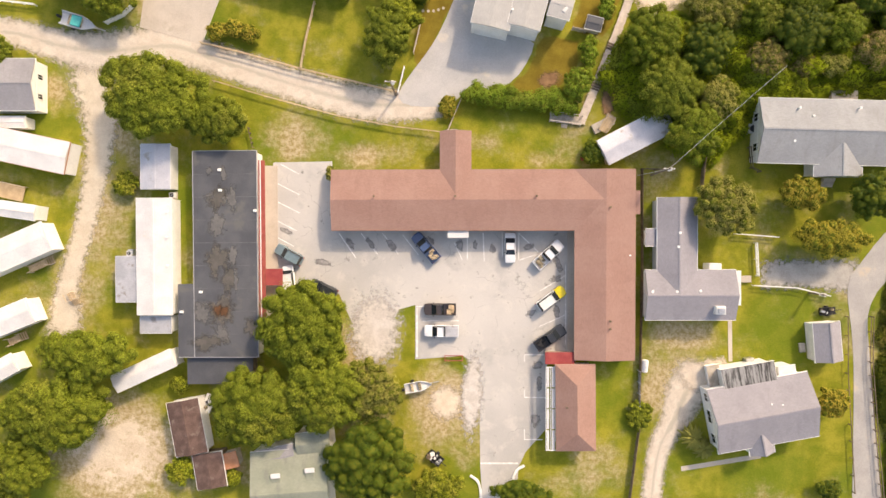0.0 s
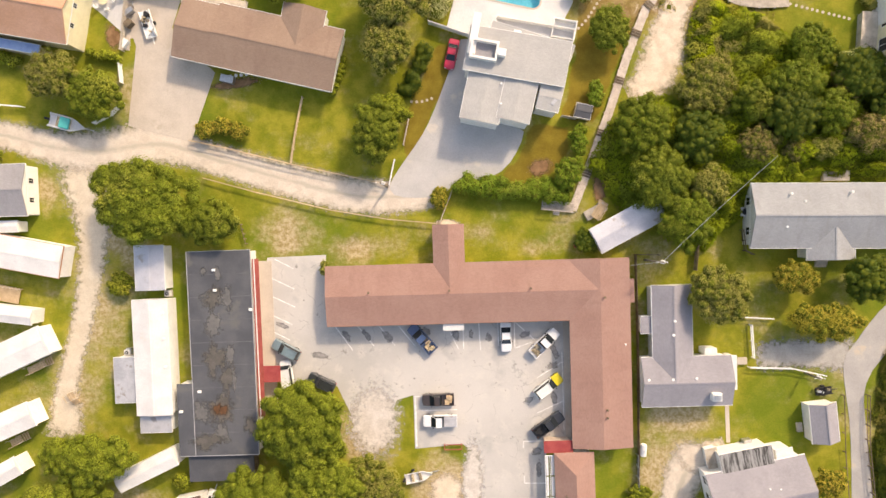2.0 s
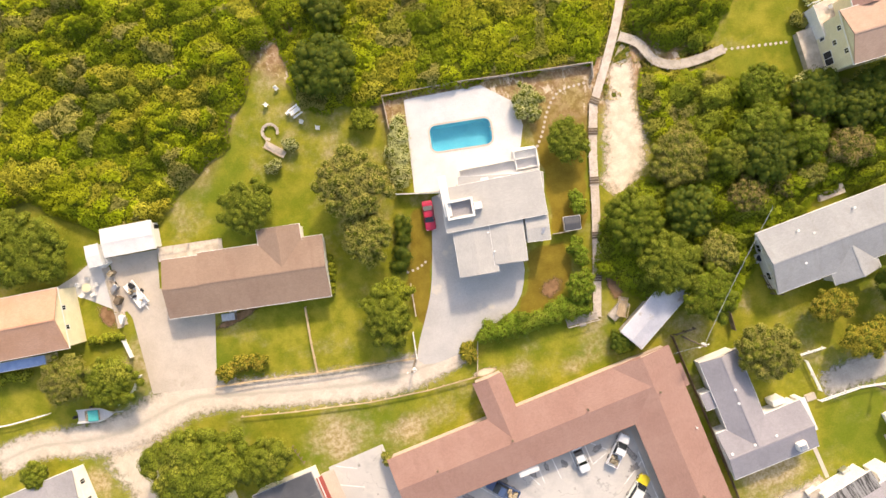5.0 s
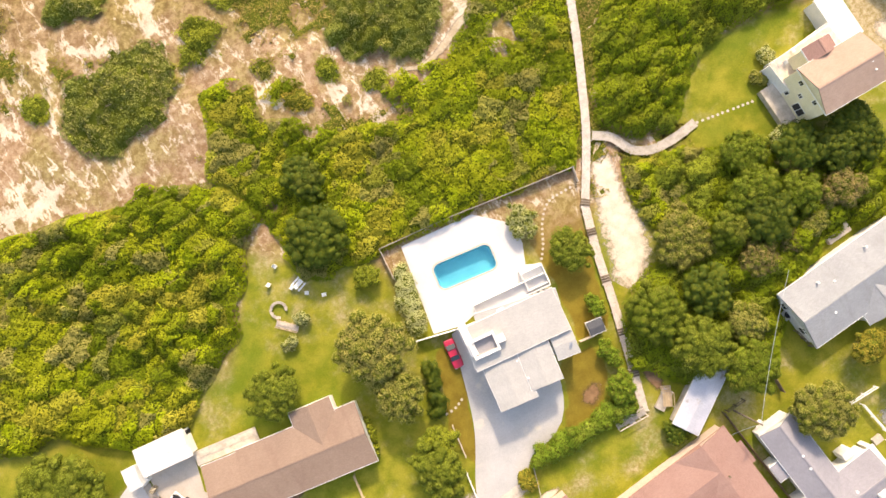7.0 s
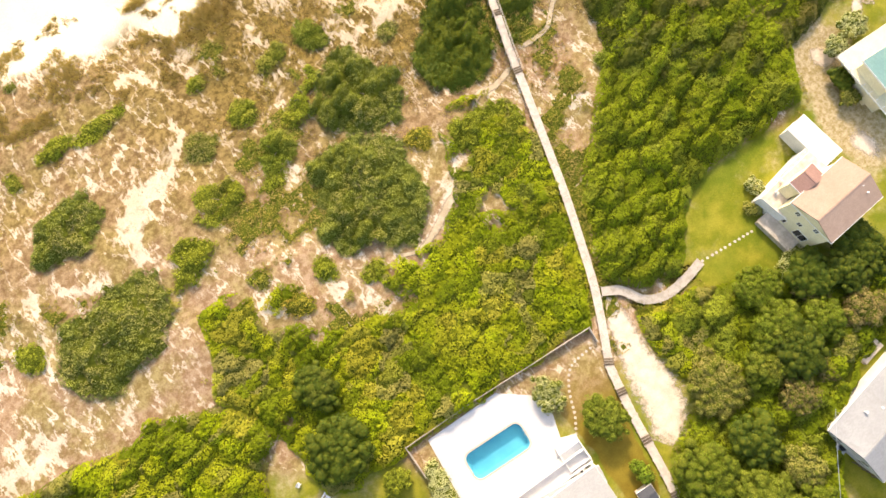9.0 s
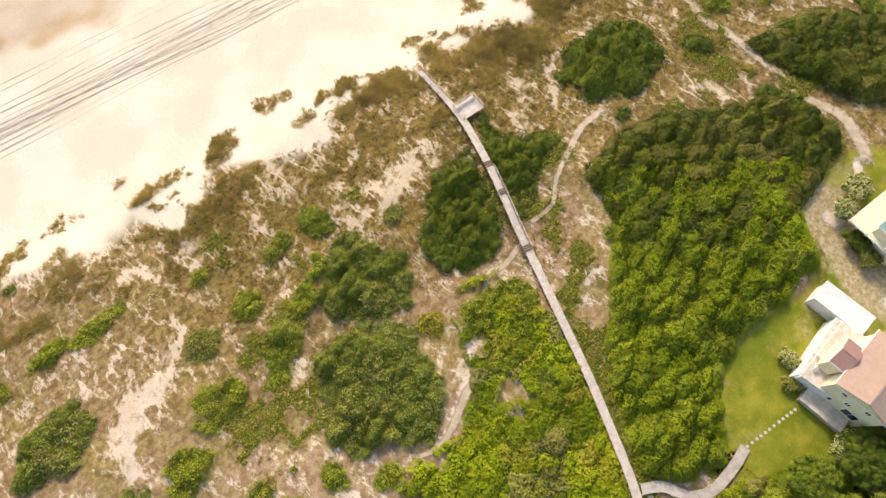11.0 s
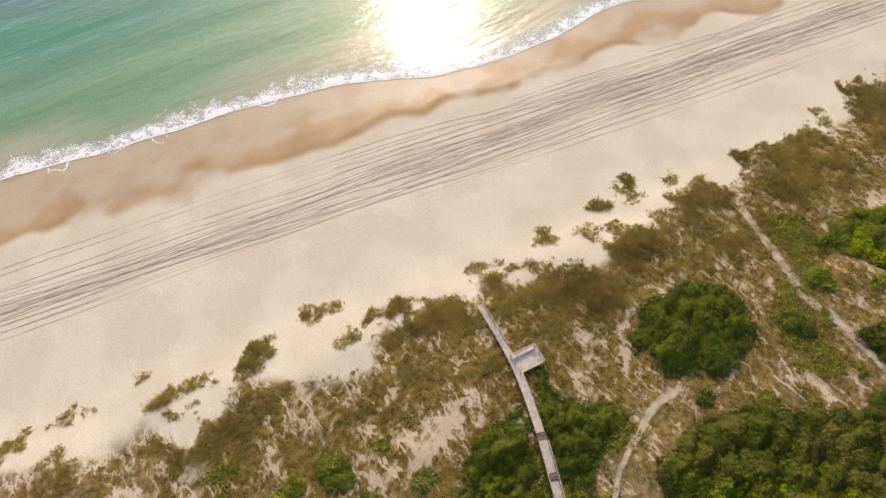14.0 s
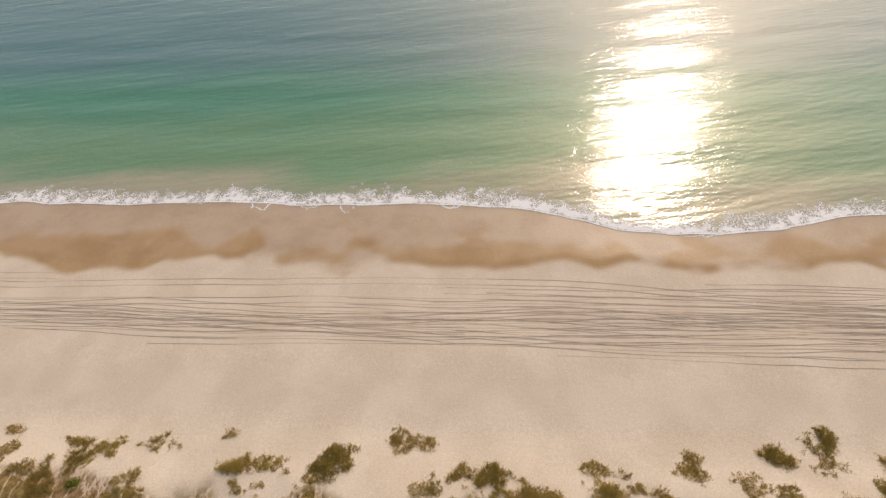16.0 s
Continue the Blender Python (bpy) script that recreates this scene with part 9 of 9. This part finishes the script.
P1, P2, P3, P4 = (33.14, 12.56), (-9.70, 23.88), (49.87, 28.80), (59.89, -5.58)
pole(P1, 8.0, "wooden utility pole with pale transformer behind the motel")
pole(P2, 8.0, "wooden utility pole at the lane corner")
pole(P4, 4.0, "short pale yard lamp pole", arm=False)
wire((*P1, 7.6), (*P3, 7.4), 0.5, "thin power line above the thicket")
wire((*P1, 7.6), (*(29.50, 11.81), 4.2), 0.3, "thin service wire to the motel")

# ---- yard things ----
def table_set(at, turn, label):
    ob = thing("picnic_table", at[0], at[1], float(ground_z(*at)), turn, label, "picnic table")
    part("tabletop", boxes(*[(-0.9, 0.9, -0.38 + 0.19 * k, -0.38 + 0.19 * k + 0.17, 0.72, 0.76) for k in range(4)]), M["white_trim"], ob)
    for side in (-0.75, 0.75):
        part("bench", boxes((-0.9, 0.9, side - 0.14, side + 0.14, 0.42, 0.46)), M["white_trim"], ob)
        part("trestle", boxes((side * 0.85 - 0.04, side * 0.85 + 0.04, -0.75, 0.75, 0.36, 0.42), (side * 0.85 - 0.04, side * 0.85 + 0.04, -0.3, -0.2, 0, 0.72), (side * 0.85 - 0.04, side * 0.85 + 0.04, 0.2, 0.3, 0, 0.72)), M["white_trim"], ob)
    return ob


def chair(at, turn, label, material="white_trim", z=None, group="garden chairs"):
    ob = thing("garden_chair", at[0], at[1], float(ground_z(*at)) if z is None else z, turn, label, "chair", group)
    part("seat", boxes((-0.3, 0.3, -0.28, 0.28, 0.38, 0.43)), M[material], ob)
    part("backrest", boxes((-0.3, 0.3, 0.26, 0.32, 0.43, 0.98)), M[material], ob)
    for dx in (-0.26, 0.26):
        part("armrest", boxes((dx - 0.05, dx + 0.05, -0.28, 0.28, 0.6, 0.65)), M[material], ob)
        for dy in (-0.24, 0.24):
            part("leg", boxes((dx - 0.03, dx + 0.03, dy - 0.03, dy + 0.03, 0, 0.6)), M[material], ob)
    return ob


table_set((-14.19, 69.46), 15, "white picnic table on a shady lawn")
for q, t0 in (((-15.83, 74.09), 20), ((-18.37, 72.16), 120), ((-15.47, 69.62), 200), ((-13.85, 67.46), -30), ((-11.58, 65.61), 70)):
    chair(q, t0, "white slatted garden chair on the lawn")
arbour = thing("garden_bridge", *(-19.54, 64.76), 0, -48, "weathered garden bridge with curved rails", "garden bridge")
part("ramp", boxes(*[(-1.9 + 0.2 * k, -1.72 + 0.2 * k, -0.55, 0.55, 0.3, 0.36) for k in range(19)]), M["old_wood"], arbour)
for side in (-0.6, 0.6):
    part("rail", boxes((-1.9, 1.9, side - 0.06, side + 0.06, 0.9, 1.0)), M["tan_wood"], arbour)
    for k in range(4):
        part("post", boxes((-1.85 + 1.2 * k, -1.75 + 1.2 * k, side - 0.05, side + 0.05, 0, 0.9)), M["tan_wood"], arbour)
seat_ring = thing("curved_bench", *(-19.33, 67.76), 0, 20, "weathered curved slatted bench", "bench")
for k in range(9):
    a = radians(-40 + 32 * k)
    moved(part("slat", boxes((-0.4, 0.4, -0.22, 0.22, 0.4, 0.46), (-0.06, 0.06, -0.2, 0.2, 0, 0.4)), M["old_wood"], seat_ring), 1.25 * math.cos(a), 1.25 * math.sin(a), 0, math.degrees(a) + 90)


def stepping_path(points, gap, label):
    line = spline(points, 0.2)
    x0, y0 = line[0]
    ob = thing("stepping_stones", x0, y0, 0, 0, label, "stepping stones")
    stone, d, last = None, 0.0, line[0]
    for p in line:
        d += (p - last).length
        last = p
        if d >= gap or stone is None:
            d = 0.0
            if stone is None:
                first = part("stone", tubes(((0, 0, 0), (0, 0, 0.05), 0.24), seg=9), M["concrete"], ob)
                stone = first.data
            else:
                first = new("stone", stone)
                first.parent = ob
            first.matrix_basis = pose(p.x - x0, p.y - y0, float(ground_z(p.x, p.y)), 0, 0, d * 900)


stepping_path([(31.98, 57.41), (27.77, 57.49), (24.98, 55.30), (22.79, 51.92), (20.81, 49.75)], 0.7, "line of pale stepping stones through the garden")
stepping_path([(55.42, 54.50), (59.41, 53.52), (64.87, 52.20)], 0.8, "line of pale stepping stones over the lawn")
stepping_path([(-5.86, 38.07), (-4.09, 38.11), (-2.51, 38.65)], 0.7, "short line of stepping stones to the drive")

bin_store = block("bin_store", ((20.67, 35.67), (23.23, 35.14), (21.23, 37.84)), 1.5, 0.2, "tar", "old_wood", "small dark-roofed store box beside the boardwalk", category="shed", over=0.1)
tank = thing("gas_tank", *(33.50, -18.89), 0, 88, "white gas tank on a stand by the fence", "gas tank")
part("tank", tubes(((-0.9, 0, 0.8), (0.9, 0, 0.8), 0.55), ((-1.05, 0, 0.8), (-0.9, 0, 0.8), 0.35, 0.55), ((0.9, 0, 0.8), (1.05, 0, 0.8), 0.55, 0.35), seg=16), M["white_sheet"], tank, smooth=False)
for dx in (-0.6, 0.6):
    part("stand", boxes((dx - 0.08, dx + 0.08, -0.5, 0.5, 0, 0.4)), M["steel"], tank)
part("valve", tubes(((0, 0, 1.3), (0, 0, 1.55), 0.12), seg=10), M["steel"], tank)
frame_ob = thing("red_barrier", *(2.09, -19.37), 0.0, MT, "red painted pipe barrier at the grass edge", "barrier")
part("rail", boxes((-1.5, 1.5, 0.35, 0.47, 0.5, 0.6), (-1.5, 1.5, -0.47, -0.35, 0.5, 0.6), (-1.5, -1.38, -0.35, 0.35, 0.5, 0.6), (1.38, 1.5, -0.35, 0.35, 0.5, 0.6)), M["red_paint"], frame_ob)
for dx in (-1.44, 1.44):
    for dy in (-0.41, 0.41):
        part("post", boxes((dx - 0.06, dx + 0.06, dy - 0.06, dy + 0.06, 0, 0.5)), M["red_paint"], frame_ob)


def scrap(name, at, turn, lx, ly, n, label, category, base="black", seed=0):
    """A small trailer or pallet heaped with odds and ends."""
    ob = thing(name, at[0], at[1], 0.0, turn, label, category)
    part("bed", boxes((-lx / 2, lx / 2, -ly / 2, ly / 2, 0.45, 0.55), (-lx / 2, lx / 2, -ly / 2, -ly / 2 + 0.06, 0.55, 0.85), (-lx / 2, lx / 2, ly / 2 - 0.06, ly / 2, 0.55, 0.85), (lx / 2, lx / 2 + 1.0, -0.05, 0.05, 0.42, 0.5)), M[base], ob)
    rnd = random.Random(seed)
    for k in range(n):
        w0, d0 = rnd.uniform(0.1, 0.35), rnd.uniform(0.1, 0.35)
        cx, cy = rnd.uniform(-lx / 2 + 0.3, lx / 2 - 0.3), rnd.uniform(-ly / 2 + 0.25, ly / 2 - 0.25)
        p = part("load", boxes((-w0, w0, -d0, d0, 0.0, rnd.uniform(0.2, 0.6)), bevel=0.03), M[rnd.choice(["clutter", "steel", "dark_wood", "white_trim", "black"])], ob)
        p.matrix_basis = pose(cx, cy, 0.55, 0, 0, rnd.uniform(0, 90))
    for side in (-1, 1):
        moved(part("wheel", tubes(((0, -0.1, 0), (0, 0.1, 0), 0.32), seg=14), M["black"], ob), 0, side * (ly / 2 + 0.12), 0.32)
    return ob


scrap("utility_trailer", (-0.21, -36.14), -35, 2.8, 1.6, 9, "black utility trailer heaped with scrap", "trailer", seed=2)
scrap("utility_trailer", (-49.81, 50.22), -72, 4.6, 1.8, 12, "white flat trailer loaded with odds and ends", "trailer", "white_trim", 3)
scrap("utility_trailer", (62.63, -8.35), 8, 2.6, 1.2, 5, "dark garden cart near the white fence", "trailer", "black", 4)
scrap("scrap_pallet", (62.98, 30.38), 0, 3.4, 1.4, 10, "pallet of mixed scrap behind the grey house", "scrap", "dark_wood", 5)
scrap("scrap_pallet", (-38.70, -29.16), 70, 3.0, 1.6, 12, "pale heap of household scrap beside a shack", "scrap", "white_trim", 6)
for k in range(5):
    chair(((-57.29, 54.04)[0] + 1.5 * math.cos(k * 1.26), (-57.29, 54.04)[1] + 1.5 * math.sin(k * 1.26)), k * 72 - 90, "white patio chair round a table", z=0.06, group="patio chairs")
round_table = thing("patio_table", *(-57.29, 54.04), 0.06, 0, "round cream patio table", "table")
part("tabletop", tubes(((0, 0, 0.7), (0, 0, 0.75), 0.75), seg=20), M["cream_wall"], round_table)
part("pedestal", tubes(((0, 0, 0), (0, 0, 0.7), 0.08), seg=8), M["white_trim"], round_table)
chair((21.69, 14.67), 20, "red garden chair near the tarp shed", "red_paint")
for q, t0 in (((16.93, 46.63), 10), ((17.98, 46.55), 80), ((18.50, 45.73), 160)):
    chair(q, t0, "white lounge chair on the upper deck", z=3.2, group="deck chairs")
for k, (q, lx, ly, hh, key) in enumerate((((-52.84, 56.77), 1.6, 0.8, 1.1, "white_trim"), ((-52.55, 54.87), 1.0, 0.7, 0.9, "clutter"), ((-53.14, 52.21), 1.8, 0.7, 0.8, "steel"), ((-52.98, 50.25), 1.2, 0.9, 1.0, "dark_wood"), ((-53.81, 47.06), 1.4, 0.8, 0.7, "white_trim"), ((-43.10, 59.54), 1.2, 1.0, 1.2, "black"), ((-43.52, 58.38), 0.8, 0.8, 0.9, "teal_cover"))):
    crate = tagged(part("storage_crate", boxes((-lx / 2, lx / 2, -ly / 2, ly / 2, 0, hh), (-lx / 2 - 0.04, lx / 2 + 0.04, -ly / 2 - 0.04, ly / 2 + 0.04, hh, hh + 0.06), bevel=0.02), M[key]), "lidded storage crate in the work yard", "crate", "yard crates")
    crate.matrix_basis = pose(*q, 0.05, 0, 0, 17 + 9 * k)


def palm(at, height, spread, label, fronds=20, seed=1):
    ob = thing("palm", at[0], at[1], float(ground_z(*at)), 0, label, "palm")
    part("trunk", tubes(((0, 0, -0.2), (0, 0, height), 0.2, 0.14), seg=9), M["bark"], ob)
    rnd = random.Random(seed)
    for f in range(fronds):
        a, up = f * 2.39996, rnd.uniform(0.1, 0.9)
        verts, faces = [], []
        for k in range(7):
            t = k / 6
            r, z = spread * t * math.cos(up * 0.7), height + spread * (up * t * 0.8 - 0.65 * t * t)
            w = 0.28 * math.sin(math.pi * min(0.97, t * 0.9 + 0.08)) + 0.02
            for sgn in (-1, 0, 1):
                verts.append((r * math.cos(a) - sgn * w * math.sin(a), r * math.sin(a) + sgn * w * math.cos(a), z - 0.12 * abs(sgn)))
        for k in range(6):
            for j in range(2):
                q = k * 3 + j
                faces.append((q, q + 1, q + 4, q + 3))
        p = new("frond", quick_mesh("frond", verts, faces, {}, [M["leaf_olive"]]))
        p.parent = ob
    return ob


palm((41.61, -30.12), 1.6, 2.3, "low bushy palm beside the grey house", seed=1)
palm((43.68, -31.97), 1.2, 2.0, "smaller bushy palm beside the grey house", seed=2)
palm((-11.84, 28.63), 3.0, 2.0, "palm leaning beneath the yard oak", seed=3)
palm((70.46, 56.94), 1.2, 1.2, "small palm by the tan house deck", seed=4)
palm((67.90, 54.11), 1.0, 1.0, "small palm by the tan house deck", seed=5)
palm((101.57, 64.16), 2.0, 1.6, "palm before the yellow house", seed=6)


# cooling units and wooden steps at the mobile homes
def cooling_unit(at, turn, label):
    ob = thing("air_conditioner", at[0], at[1], 0.0, turn, label, "air conditioner", "cooling units")
    part("pad", boxes((-0.6, 0.6, -0.6, 0.6, 0.0, 0.08)), M["concrete"], ob)
    part("casing", boxes((-0.45, 0.45, -0.45, 0.45, 0.08, 0.85), bevel=0.04), M["white_sheet"], ob)
    part("fan_grille", tubes(((0, 0, 0.85), (0, 0, 0.88), 0.34), seg=18), M["black"], ob, "dark fan grille")
    for k in range(4):
        p = part("grille_bar", boxes((-0.34, 0.34, -0.015, 0.015, 0.885, 0.9)), M["steel"], ob)
        p.matrix_basis = pose(0, 0, 0, 0, 0, k * 45)


def wooden_steps(at, turn, label, long=2.2, deep=1.3):
    ob = thing("wooden_steps", at[0], at[1], 0.0, turn, label, "steps", "wooden steps")
    for k in range(int(deep / 0.15)):
        part("board", boxes((-long / 2, long / 2, -deep / 2 + 0.15 * k, -deep / 2 + 0.15 * k + 0.135, 0.66, 0.7)), M["tan_wood"], ob)
    for k in range(3):
        part("tread", boxes((long / 2 + 0.03 + 0.28 * k, long / 2 + 0.29 + 0.28 * k, -deep / 2, deep / 2, 0.48 - 0.17 * k, 0.52 - 0.17 * k)), M["tan_wood"], ob)
    for x in (-long / 2 + 0.05, long / 2 - 0.05):
        for y in (-deep / 2 + 0.05, deep / 2 - 0.05):
            part("post", boxes((x - 0.045, x + 0.045, y - 0.045, y + 0.045, 0.0, 1.6)), M["old_wood"], ob)
    part("handrail", boxes((-long / 2, long / 2, -deep / 2, -deep / 2 + 0.09, 1.6, 1.66)), M["tan_wood"], ob)
    part("stringer", boxes((long / 2, long / 2 + 0.85, -deep / 2 - 0.05, -deep / 2 - 0.005, 0.05, 0.3)), M["old_wood"], ob)


cooling_unit((-53.19, -4.65), 2, "white cooling unit against a mobile home")
cooling_unit((-46.36, 5.45), 4, "white cooling unit between two trailers")
cooling_unit((-45.36, -9.70), 4, "white cooling unit beside the flat-roofed building")
cooling_unit((48.55, 20.51), 0, "white cooling unit beside a grey-roofed house")
wooden_steps((-68.72, -7.44), 27, "tan wooden steps along a white mobile home", 3.4)
wooden_steps((-72.28, -20.25), 28, "tan wooden steps beside a white trailer")
wooden_steps((25.16, 20.32), 60, "tan wooden steps beside the tarp shed", 2.4, 1.6)
wooden_steps((-62.79, -12.37), -60, "small tan steps at the end of a mobile home", 1.4, 1.2)
